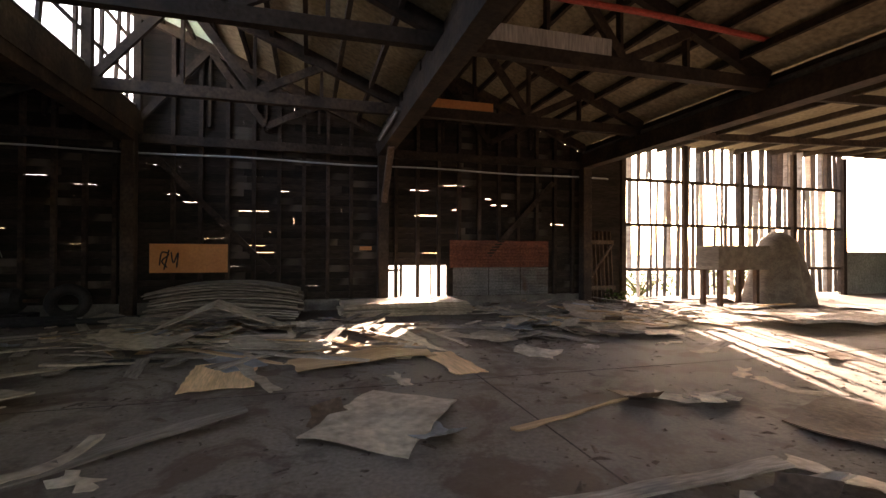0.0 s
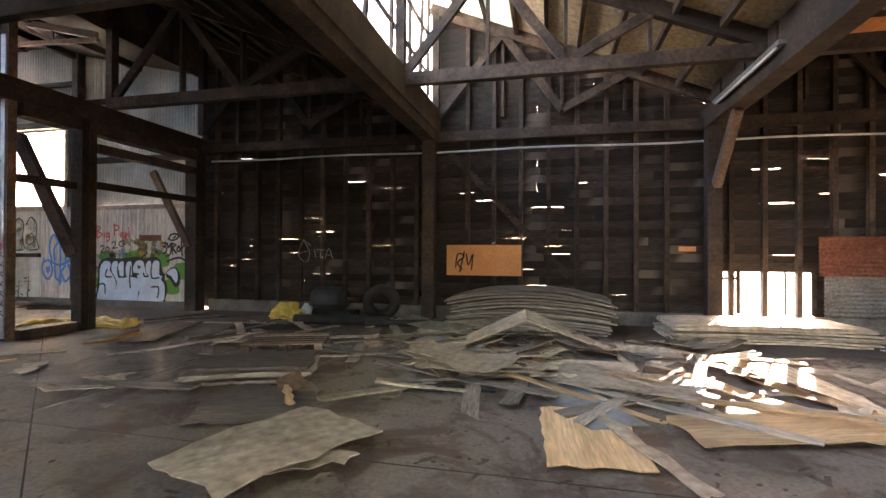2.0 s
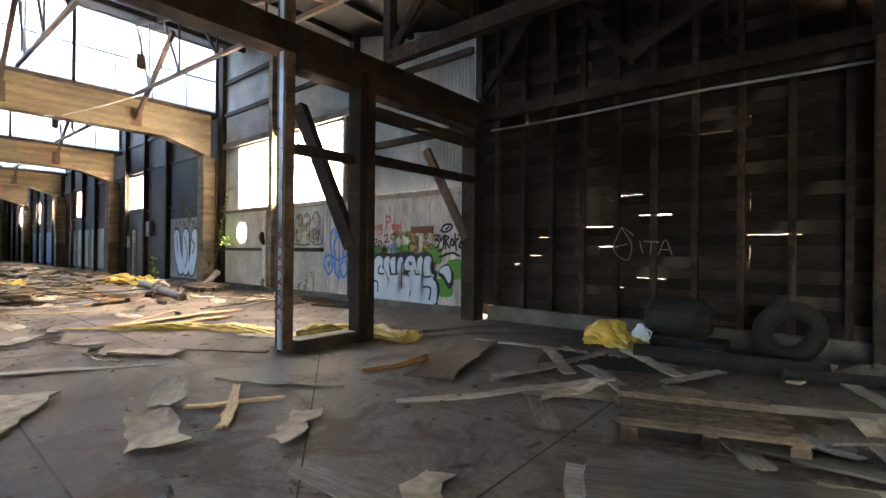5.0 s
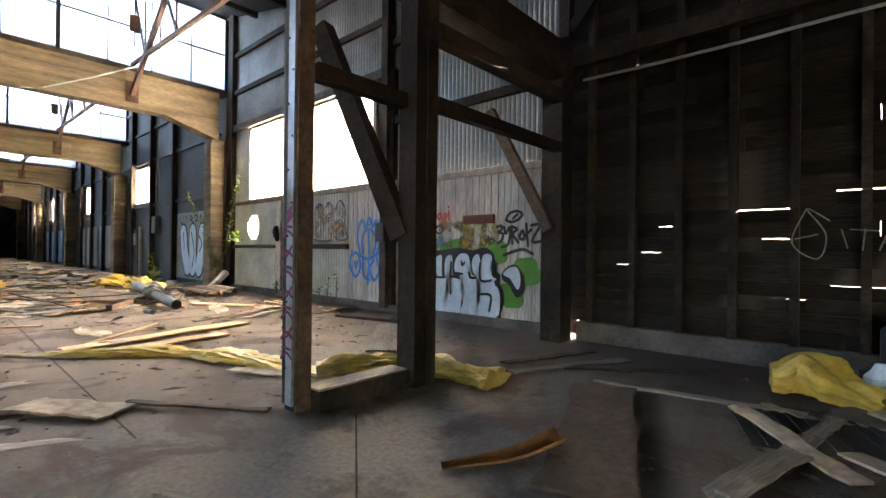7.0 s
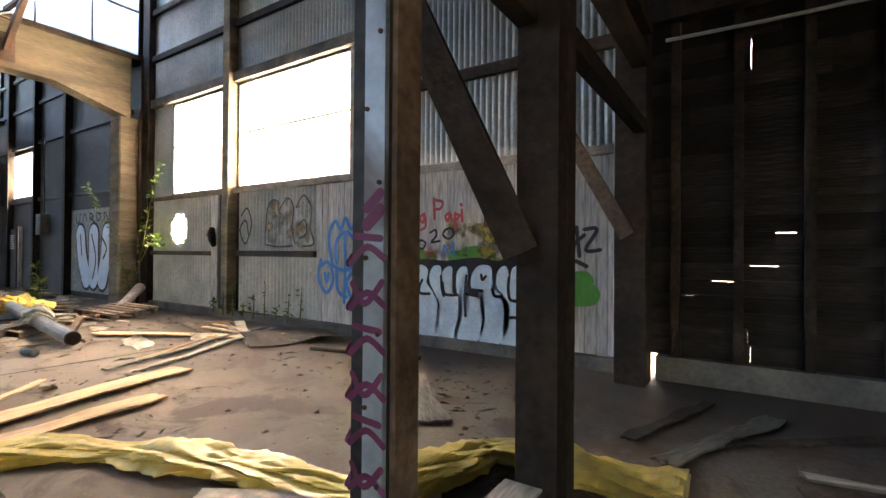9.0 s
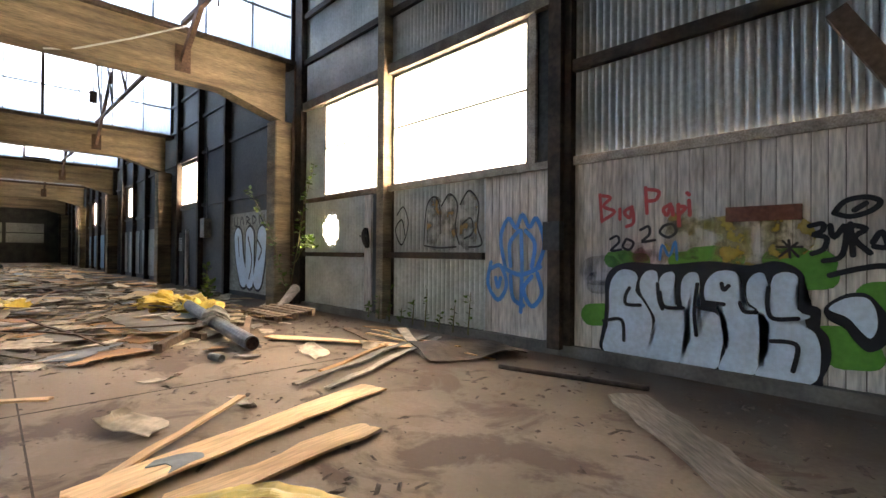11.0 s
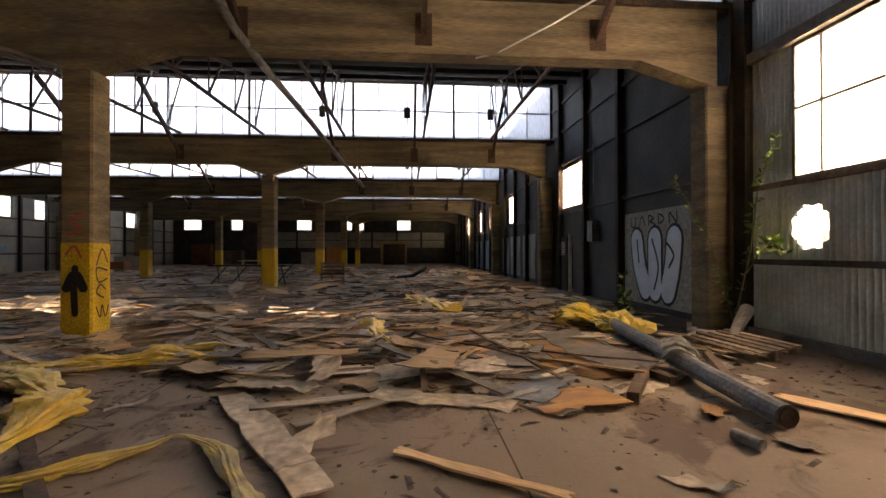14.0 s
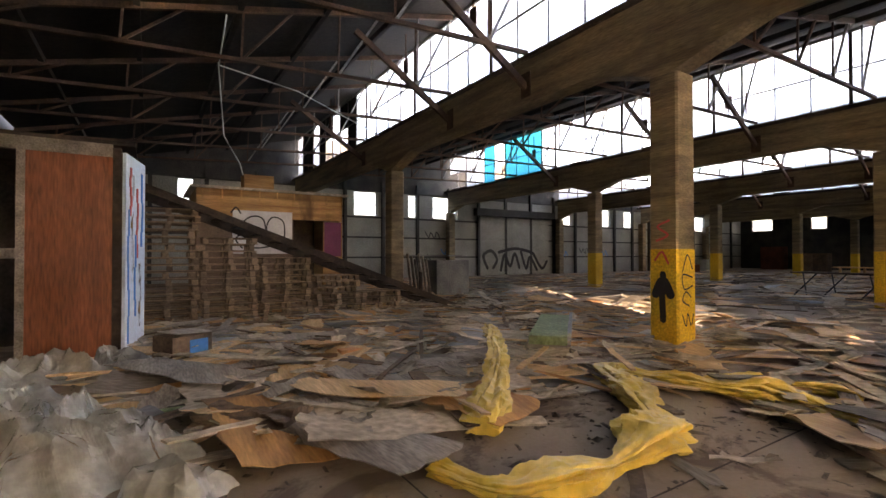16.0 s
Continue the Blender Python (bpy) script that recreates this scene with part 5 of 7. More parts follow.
# ---------------------------------------------------------------- debris
def sheet_mesh(name, w, l, mat, seed, warp=0.03, t=0.012, nx=6, ny=8, ragged=0.03, crown=0.0, curl=0.0):
    """A warped thin sheet, w by l, with ragged edges; its lowest point lies at z = 0."""
    r = random.Random(seed)
    bm = B()
    off = r.random() * 50
    top = []
    for i in range(nx + 1):
        row = []
        for j in range(ny + 1):
            u, v = i / nx - 0.5, j / ny - 0.5
            x, y = u * w, v * l
            if i in (0, nx):
                x += r.uniform(-ragged, ragged)
            if j in (0, ny):
                y += r.uniform(-ragged, ragged)
            z = warp * (noise.noise((x * 1.3 + off, y * 1.3, off)) + 0.6) + crown * (1 - (2 * v) ** 2) + curl * max(0, v) ** 2 * 4
            row.append((x, y, max(0.0, z)))
        top.append(row)
    lo = min(p[2] for row in top for p in row)
    V = [[[bm.verts.new((x, y, z - lo + dz)) for x, y, z in row] for row in top] for dz in (0.0, t)]
    for i in range(nx):
        for j in range(ny):
            bm.faces.new((V[1][i][j], V[1][i + 1][j], V[1][i + 1][j + 1], V[1][i][j + 1]))
            bm.faces.new((V[0][i][j], V[0][i][j + 1], V[0][i + 1][j + 1], V[0][i + 1][j]))
    for i in range(nx):
        for j in (0, ny):
            bm.faces.new((V[0][i][j], V[0][i + 1][j], V[1][i + 1][j], V[1][i][j]))
    for j in range(ny):
        for i in (0, nx):
            bm.faces.new((V[0][i][j], V[0][i][j + 1], V[1][i][j + 1], V[1][i][j]))
    ob = link(name, bm, mat)
    me = ob.data
    bpy.data.objects.remove(ob)
    return me


placed = []


def rest_height(x, y, rad):
    return sum(1 for a, b, r in placed if (a - x) ** 2 + (b - y) ** 2 < (0.62 * (r + rad)) ** 2)


def lay(me, name, x, y, rz, label, category, group="", z=None, rx=0, ry=0, rad=0.5):
    ob = new(name, me)
    if z is None:
        z = 0.003 + 0.013 * min(12, rest_height(x, y, rad))
    placed.append((x, y, rad))
    ob.matrix_world = pose(x, y, z, rx, ry, rz)
    return tagged(ob, label, category, group)


def quad_sheet(name, corners, mat, label, category, seed=1, warp=0.03, z=0.004, t=0.012, crown=0.0):
    """A sheet given by two opposite edges' middle line: (x0, y0) to (x1, y1) and its width."""
    (x0, y0), (x1, y1), w = corners
    l = math.hypot(x1 - x0, y1 - y0)
    ang = math.degrees(math.atan2(y1 - y0, x1 - x0)) - 90
    me = sheet_mesh(name, w, l, mat, seed, warp, t, crown=crown, ny=max(8, int(l * 4)))
    return lay(me, name, (x0 + x1) / 2, (y0 + y1) / 2, ang, label, category, z=z, rad=min(w, l) / 2)


SH = "hardboard_sheet"
quad_sheet(SH, ((0.3, 3.6), (1.02, 4.72), 0.92), PANEL, "warped tan hardboard sheet lying on bare concrete", "board", 3, 0.05)
quad_sheet("wood_lath", ((1.67, 3.62), (3.15, 4.11), 0.05), PLY, "long pale lath lying on the concrete", "lath", 4, 0.02)
quad_sheet(SH, ((-3.65, 4.6), (-3.1, 5.85), 1.0), PANEL, "large creased tan sheet lying across other boards", "board", 5, 0.1, 0.03)
quad_sheet(SH, ((-4.6, 5.9), (-3.6, 6.3), 0.85), GREYBOARD, "grey warped sheet under a lath", "board", 6, 0.05)
quad_sheet("wood_lath", ((-4.3, 6.9), (-3.75, 6.1), 0.06), PLY, "pale lath across a grey sheet", "lath", 7, 0.02, 0.06)
quad_sheet(SH, ((-1.05, 6.75), (-0.95, 5.5), 0.75), PLY, "stained plywood panel lying flat on floor", "board", 8, 0.03)
quad_sheet("plank", ((-0.9, 6.6), (-0.35, 5.2), 0.14), PANEL, "tan plank across a plywood panel", "plank", 9, 0.02, 0.045)
quad_sheet("plank", ((1.85, 6.8), (1.95, 5.5), 0.42), PLY, "wide clean plywood plank on the concrete", "plank", 10, 0.02)
quad_sheet(SH, ((-0.2, 6.4), (1.7, 6.9), 0.7), PLY, "long plywood strips stacked beside the sun patch", "board", 11, 0.05, 0.02)
quad_sheet(SH, ((-1.2, 7.8), (0.2, 7.7), 0.9), PANEL, "layered tan sheets with a torn top", "board", 12, 0.06, 0.06)
quad_sheet(SH, ((-1.6, 8.2), (-0.2, 8.3), 0.9), PANEL, "layered tan sheets with a torn top", "board", 13, 0.05, 0.03)
quad_sheet(SH, ((4.2, 2.4), (5.5, 2.9), 1.5), BROWNWOOD, "brown sheet lying flat on dusty concrete", "board", 14, 0.05)
quad_sheet(SH, ((-3.4, 2.5), (-2.2, 3.1), 0.9), PANEL, "pale torn sheet on the concrete", "board", 15, 0.12)
quad_sheet("raised_platform_board", ((9.2, 7.6), (12.0, 7.4), 1.8), GREYBOARD, "large grey board raised on one edge", "board", 16, 0.12, 0.08, 0.05)
# peaked sheet
bm = B()
pk = [(-1.25, -0.5, 0.02), (0.0, -0.35, 0.5), (1.2, -0.2, 0.05), (1.3, 0.5, 0.02), (0.05, 0.55, 0.56), (-1.1, 0.6, 0.02)]
vv = [bm.verts.new((x, y, z)) for x, y, z in pk] + [bm.verts.new((x, y, z + 0.015)) for x, y, z in pk]
for f in ((0, 1, 4, 5), (1, 2, 3, 4), (6, 11, 10, 7), (7, 10, 9, 8), (0, 6, 7, 1), (1, 7, 8, 2), (2, 8, 9, 3), (3, 9, 10, 4), (4, 10, 11, 5), (5, 11, 6, 0)):
    bm.faces.new([vv[i] for i in f])
bmesh.ops.subdivide_edges(bm, edges=bm.edges[:], cuts=3, use_grid_fill=True, smooth=0.4)
pks = tagged(link("peaked_sheet", bm, PANEL), "tan sheet bent up into a peak", "board")
pks.matrix_world = pose(-1.7, 9.6, 0.0, 0, 0, 8)


def bowed_stack(x, y, w, l, n, crown, mat, label, rz=0, step=0.055):
    s = thing("sheet_stack", label, "board stack", (x, y, 0), rz)
    r = random.Random(int(x * 10))
    for k in range(n):
        me = sheet_mesh("sheet", w, l * (1 - 0.06 * r.random()), mat, k + 50, 0.02, 0.03, 4, 14, 0.03, crown * (0.3 + 0.7 * k / n))
        o = new("sheet", me)
        o.parent = s
        o.matrix_basis = pose(r.uniform(-0.06, 0.06), r.uniform(-0.08, 0.08), k * step, 0, 0, r.uniform(-1.5, 1.5))
    return s


bowed_stack(-1.75, 11.6, 1.15, 3.2, 13, 0.22, GREYBOARD, "tall stack of bowed grey sheets tied with strap", 90, 0.05)
bowed_stack(2.3, 11.5, 1.3, 3.2, 7, 0.03, PANEL, "low stack of sheets under the broken opening", 92, 0.045)
bowed_stack(5.8, 10.9, 1.2, 2.6, 4, 0.02, GREYBOARD, "low loose stack of grey sheets", 84, 0.04)
bowed_stack(-4.9, 7.2, 0.9, 1.5, 4, 0.02, GREYBOARD, "stack of split grey boards", -68, 0.05)

variants = {}


def pick(r, kind, warm):
    """A shared mesh for a scattered piece of that kind."""
    key = (kind, r.randrange(16), warm)
    if key not in variants:
        sd_ = len(variants) + 100
        q = random.Random(sd_)
        if kind == "plank":
            m = q.choice([PLY, GREYBOARD, PANEL, PANEL, GREYBOARD, AMBER if warm else GREYBOARD, BROWNWOOD])
            w, l = q.uniform(0.07, 0.2), q.uniform(0.9, 2.8)
            variants[key] = (sheet_mesh("plank", w, l, m, sd_, 0.03, 0.02, 2, 10, 0.012), 0.3)
        elif kind == "scrap":
            m = q.choice([PANEL, GREYBOARD, PANEL, SLATE, AMBER if warm else PANEL, BROWNWOOD, GREYBOARD])
            variants[key] = (sheet_mesh("scrap", q.uniform(0.08, 0.4), q.uniform(0.25, 0.8), m, sd_, 0.07, 0.008, 4, 5, 0.06, 0, q.choice([0, 0.08])), 0.2)
        else:
            m = q.choice([PANEL, GREYBOARD, SLATE, AMBER if warm else PANEL, PLY, AMBER if warm else BROWNWOOD, GREYBOARD, PANEL, PLY if warm else GREYBOARD])
            w, l = q.uniform(0.3, 0.85), q.uniform(0.8, 2.0)
            variants[key] = (sheet_mesh("sheet", w, l, m, sd_, q.uniform(0.02, 0.07), 0.009, 6, 9, 0.05, 0, q.choice([0, 0, 0, 0.1])), 0.45)
    return variants[key]


def scatter(seed, n, x0, x1, y0, y1, weights=(3, 3, 2), keep=None, along=None, joined=""):
    r = random.Random(seed)
    names = {"sheet": ("board_sheet", "warped weathered board sheet among the debris", "board"), "plank": ("plank", "loose weathered plank among the debris", "plank"), "scrap": ("board_scrap", "broken scrap of board on the floor", "scrap")}
    made = 0
    verts, faces, mats, slots = [], [], [], []
    while made < n:
        x, y = r.uniform(x0, x1), r.uniform(y0, y1)
        made += 1
        if keep and not keep(x, y):
            continue
        kind = r.choices(("sheet", "plank", "scrap"), weights)[0]
        me, rad = pick(r, kind, x0 < -10)
        nm, lb, ct_ = names[kind]
        if joined:
            mm = pose(x, y, 0.003 + 0.016 * r.randrange(10), r.gauss(0, 2.6), r.gauss(0, 3.2), r.gauss(along, 30) if along is not None else r.uniform(0, 360))
            base_i = len(verts)
            verts += [mm @ v.co for v in me.vertices]
            if me.materials[0] not in mats:
                mats.append(me.materials[0])
            for p in me.polygons:
                faces.append([base_i + i for i in p.vertices])
                slots.append(mats.index(me.materials[0]))
            continue
        lay(me, nm, x, y, (along + r.gauss(0, 25)) if along is not None else r.uniform(0, 360), lb, ct_, "scattered boards", rx=r.gauss(0, 2.6), ry=r.gauss(0, 3.2), rad=rad)
    if joined:
        big_me = bpy.data.meshes.new("far_debris")
        big_me.from_pydata(verts, [], faces)
        for m in mats:
            big_me.materials.append(m)
        big_me.polygons.foreach_set("material_index", slots)
        tagged(new("far_debris", big_me), joined, "debris", "", "stuff")


scatter(1, 130, 1.0, 8.2, 7.6, 11.8, (3, 4, 3), lambda x, y: x > 4.2 or y < 9.3)
scatter(2, 60, -3.0, 1.2, 7.0, 10.6, (2, 6, 4))
scatter(3, 30, -7.5, -3.5, 7.6, 11.6, (0, 5, 5))
scatter(4, 20, 8.5, 16.0, 9.5, 12.4, (3, 3, 2))
scatter(5, 250, -30.0, -18.6, 2.8, 9.8, (4, 4, 2), lambda x, y: y > 4.4 or x < -20, 20)
scatter(6, 200, -22.0, -14.2, -5.5, 1.4, (3, 4, 4), lambda x, y: x < -15.2 or y < 0.5)
scatter(7, 1500, -62.0, -24.0, -20.0, 11.5, (3, 4, 2), None, None, "far carpet of broken boards and planks")
scatter(11, 900, -36.0, -18.4, 2.6, 10.4, (2, 5, 5), lambda x, y: x < -19.2 - 0.25 * abs(y - 6), None, "bed of broken boards under the loose sheets")
scatter(12, 1100, -27.0, -14.6, -9.5, 1.6, (2, 4, 6), lambda x, y: x < -15.6 or y < 0.2, None, "carpet of splintered boards before the pallets")
scatter(13, 420, -3.6, 8.6, 7.2, 11.9, (1, 5, 6), lambda x, y: y > 7.4 + 0.1 * abs(x) and not -0.8 < x < 4.4, None, "splintered boards heaped along the boarded wall")
scatter(8, 50, -31.0, -16.0, 10.0, 12.3, (1, 4, 3), None, 80)
scatter(9, 60, -10.0, 8.0, 2.0, 7.0, (0, 1, 6), lambda x, y: abs(x + y * 0.1) > 0.6)
scatter(10, 60, -22.0, -11.0, 3.0, 9.5, (0, 1, 6))


for a_, b_, w_, m_ in (((-7.9, 4.6), (-5.9, 4.9), 0.05, PLY), ((-7.7, 4.2), (-5.6, 4.75), 0.04, PANEL), ((-9.6, 6.9), (-8.4, 7.6), 0.07, GREYBOARD), ((-8.9, 10.6), (-7.2, 10.9), 0.09, GREYBOARD), ((-9.4, 10.9), (-8.0, 11.9), 0.1, DARKWOOD), ((-9.7, 10.3), (-9.0, 11.8), 0.16, GREYBOARD), ((-10.0, 10.6), (-9.5, 12.0), 0.12, DARKWOOD)):
    quad_sheet("wood_lath", (a_, b_, w_), m_, "split narrow board lying on dark concrete", "lath", int(abs(a_[0] * 70 + b_[1] * 9)), 0.02, 0.006, 0.018)
ribbed = thing("ribbed_mat", "dark ribbed rubber mat on the shed floor", "mat", (-6.95, 10.6, 0), 20)
part("base", box(B(), -0.7, 0.7, -0.5, 0.5, 0.004, 0.012), BLACK, ribbed)
for k in range(14):
    part("rib", box(B(), -0.7 + k * 0.1, -0.65 + k * 0.1, -0.5, 0.5, 0.012, 0.022), BLACK, ribbed)

# joints in the slab, and grit
for k, (p, q) in enumerate((((-10.0, 5.3), (9.0, 5.25)), ((-22.0, 7.1), (-10.6, 7.05)), ((-22.0, 3.4), (-10.6, 3.4)), ((-6.2, 12.0), (-6.0, -4.0)), ((2.0, 12.0), (2.0, -4.0)), ((-16.4, 12.5), (-16.4, 2.0)), ((-9.9, 8.4), (-3.6, 3.6)))):
    structure("floor_joint_%d" % (k + 1), bar(B(), (*p, 0.001), (*q, 0.001), 0.014, 0.004), DARKWOOD, "dirt-filled joint in the concrete slab", "floor joint")


def grit(name, seed, zones, label):
    r = random.Random(seed)
    verts, faces = [], []
    for n, x0, x1, y0, y1, big in zones:
        cs = [(r.uniform(x0, x1), r.uniform(y0, y1)) for _ in range(max(3, n // 45))]
        for _ in range(n):
            if r.random() < 0.6:
                c = r.choice(cs)
                x, y = c[0] + r.gauss(0, 0.35), c[1] + r.gauss(0, 0.3)
            else:
                x, y = r.uniform(x0, x1), r.uniform(y0, y1)
            s = big * (0.25 + r.random() ** 3)
            a = r.uniform(0, 6.3)
            l = s * r.choice((1, 1.5, 4))
            cx, cy_ = math.cos(a), math.sin(a)
            b = len(verts)
            for u, v in ((-l, -s), (l, -s * 0.6), (l * 0.8, s), (-l * 0.7, s * 0.8)):
                verts.append((x + u * cx - v * cy_, y + u * cy_ + v * cx, 0.0))
            verts.append((x + 0.2 * s, y, s * r.uniform(0.3, 0.9)))
            faces += [(b, b + 1, b + 4), (b + 1, b + 2, b + 4), (b + 2, b + 3, b + 4), (b + 3, b, b + 4)]
    me = bpy.data.meshes.new(name)
    me.from_pydata(verts, [], faces)
    me.materials.append(GRIT)
    tagged(new(name, me), label, "grit", "", "stuff")


GRIT = material("grit", (0.07, 0.052, 0.04), (0.16, 0.125, 0.095), 0.95, scale=3, fine=30, bump=0.2)
grit("grit_on_shed_floor", 3, [(2600, -9.5, 9.0, 1.0, 7.0, 0.022), (2200, -8.0, 9.0, 7.0, 12.3, 0.035)], "dark grit and splinters on the shed floor")
grit("grit_on_hall_floor", 4, [(2600, -22.0, -10.8, 2.0, 12.4, 0.025), (3000, -34.0, -18.0, 2.5, 12.0, 0.045), (2600, -22.0, -14.0, -6.0, 2.0, 0.04)], "dark grit and splinters on the hall floor")

# ---------------------------------------------------------------- named planks of the hall
for a, b, w, m, lb in (
    ((-14.93, 9.8), (-14.2, 7.2), 0.34, PLY, "bright clean plywood plank on the floor"), ((-14.0, 9.1), (-13.8, 7.6), 0.24, PLY, "bright clean plywood plank on the floor"),
    ((-18.42, 10.2), (-16.25, 11.5), 0.24, PLY, "pale curved plywood strip by the wall"), ((-15.5, 9.2), (-16.8, 12.3), 0.12, GREYBOARD, "long dark batten towards the wall"), ((-15.2, 9.4), (-16.5, 12.3), 0.1, GREYBOARD, "long dark batten towards the wall"),
    ((-18.8, 4.5), (-16.8, 5.7), 0.3, PANEL, "pale painted board on dusty floor"), ((-17.42, 6.2), (-16.6, 7.3), 0.1, PLY, "narrow pale plank with splintered end"),
    ((-12.95, 11.45), (-11.45, 10.0), 0.42, GREYBOARD, "wide brown board with white chalk marks"), ((-18.95, 4.4), (-17.2, 5.5), 0.28, PANEL, "pale painted board on dusty floor"),
    ((-8.7, 10.4), (-7.95, 8.4), 0.55, BROWNWOOD, "wide brown board beside a curled brown sheet"), ((-9.2, 6.9), (-8.2, 6.3), 0.08, PLY, "pale lath crossed by another on concrete"), ((-8.9, 6.3), (-8.5, 7.0), 0.07, PLY, "pale lath crossed by another on concrete"),
    ((-10.4, 5.3), (-9.2, 4.6), 0.9, PANEL, "thin flat sheet on the concrete floor"), ((-11.4, 7.2), (-10.4, 7.9), 0.07, DARKWOOD, "dark batten beside the clad post"), ((-11.9, 6.6), (-11.2, 7.1), 0.35, PANEL, "torn pale sheet on the floor"),
    ((-15.0, -1.6), (-20.5, -3.2), 0.14, PLY, "long weathered batten over the debris"), ((-14.6, -0.4), (-18.5, 0.4), 0.1, GREENPAINT, "long greenish batten over the debris"), ((-14.0, -0.9), (-16.0, -1.6), 0.2, PLY, "light plank bundle on the debris")):
    quad_sheet("plank", (a, b, w), m, lb, "plank", int(abs(a[0] * 100 + a[1] * 10)), 0.03, 0.02, 0.02)
quad_sheet("rubber_mat", ((-15.9, 11.3), (-15.3, 12.5), 1.3), DARKWOOD, "dark curled mat against the plinth", "mat", 77, 0.12, 0.01)

ib = thing("steel_beam_offcut", "rusty steel bar with a round flanged end", "steel beam", (-6.6, 4.95, 0.06), 4)
part("web", box(B(), -0.03, 0.03, -0.45, 0.4, -0.05, 0.05), RUST, ib)
part("flange", box(B(), -0.07, 0.07, -0.45, 0.4, 0.05, 0.065), RUST, ib)
part("collar", tube(B(), [(0, -0.5, 0.02), (0, -0.44, 0.02)], 0.09, 12), RUST, ib)
cs = B()
cg = []
for i in range(15):
    f = i / 14
    cx_, cy_, cz_ = -8.75 + 0.42 * f, 8.16 + 0.62 * f + 0.25 * max(0, f - 0.7), 0.01 + 0.2 * max(0, f - 0.5) ** 1.5
    wd = 0.08 + 0.1 * f
    cg.append([cs.verts.new((cx_ - wd * 0.8 * (k / 6 - 0.5), cy_ + wd * 0.6 * (k / 6 - 0.5), cz_ + (0.05 * f + 0.02) * (2 * (k / 6 - 0.5)) ** 2)) for k in range(7)])
for a, b in zip(cg, cg[1:]):
    for k in range(6):
        cs.faces.new((a[k], a[k + 1], b[k + 1], b[k]))
bmesh.ops.solidify(cs, geom=cs.faces[:], thickness=0.006)
tagged(link("curled_sheet", cs, AMBER, smooth=True), "rust-orange curled sheet on the concrete", "metal sheet")


# ---------------------------------------------------------------- crumpled plastic
def course(pts, per):
    """A rounded course through pts."""
    P = [Vector(p) for p in pts]
    Q = []
    for i in range(len(P) - 1):
        p0, p1, p2, p3 = P[max(i - 1, 0)], P[i], P[i + 1], P[min(i + 2, len(P) - 1)]
        for k in range(per):
            t = k / per
            Q.append(0.5 * ((2 * p1) + (p2 - p0) * t + (2 * p0 - 5 * p1 + 4 * p2 - p3) * t * t + (3 * p1 - p0 - 3 * p2 + p3) * t ** 3))
    return Q + [P[-1]]


def crumple(name, pts, r, mat, label, seed, flat=0.62, per=16, folds=7, twist=1.1):
    """Plastic film gathered into a loose rope along pts: deep sharp pleats wind along it, pinched here and there, flared at the ends."""
    Q = course(pts, per)
    run = [0.0]
    for a, b in zip(Q, Q[1:]):
        run.append(run[-1] + (b - a).length)
    cols = 84
    bm = B()
    rows = []
    for i, q in enumerate(Q):
        f, m = i / (len(Q) - 1), run[i]
        d = (Q[min(i + 1, len(Q) - 1)] - Q[max(i - 1, 0)])
        d.z = 0
        d = d.normalized() if d.length > 1e-5 else Vector((1, 0, 0))
        s = Vector((d.y, -d.x, 0))
        rad = (r(f) if callable(r) else r) * (1.05 + 0.8 * noise.noise((m * 1.5, seed, 3)))
        row = []
        for k in range(cols):
            a = 2 * math.pi * k / cols
            ca, sa = math.cos(a), math.sin(a)
            ph = folds * (a / (2 * math.pi)) + twist * m + 0.9 * noise.noise((m * 1.2, ca + seed, sa)) + 0.12 * noise.noise((m * 5, ca * 2, sa * 2 + seed))
            ph2 = 3 * a / (2 * math.pi) - 0.7 * m + noise.noise((m * 2.6, ca, sa + seed))
            tri, tri2 = abs((ph % 1.0) * 2 - 1), abs((ph2 % 1.0) * 2 - 1)
            crease = abs(noise.noise((m * 7, ca * 2.4 + seed, sa * 2.4)))
            rr = rad * (0.66 + 0.4 * tri + 0.3 * tri2 - 0.35 * crease)
            z = q.z + rad * flat * 0.55 + sa * rr * flat
            row.append(bm.verts.new((q.x + s.x * ca * rr * 1.15, q.y + s.y * ca * rr * 1.15, max(z, 0.006 + 0.02 * crease))))
        rows.append(row)
    for a, b in zip(rows, rows[1:]):
        for k in range(cols):
            bm.faces.new((a[k], a[(k + 1) % cols], b[(k + 1) % cols], b[k]))
    bm.faces.new(rows[0][::-1])
    bm.faces.new(rows[-1])
    return tagged(link(name, bm, mat), label, "plastic sheet")


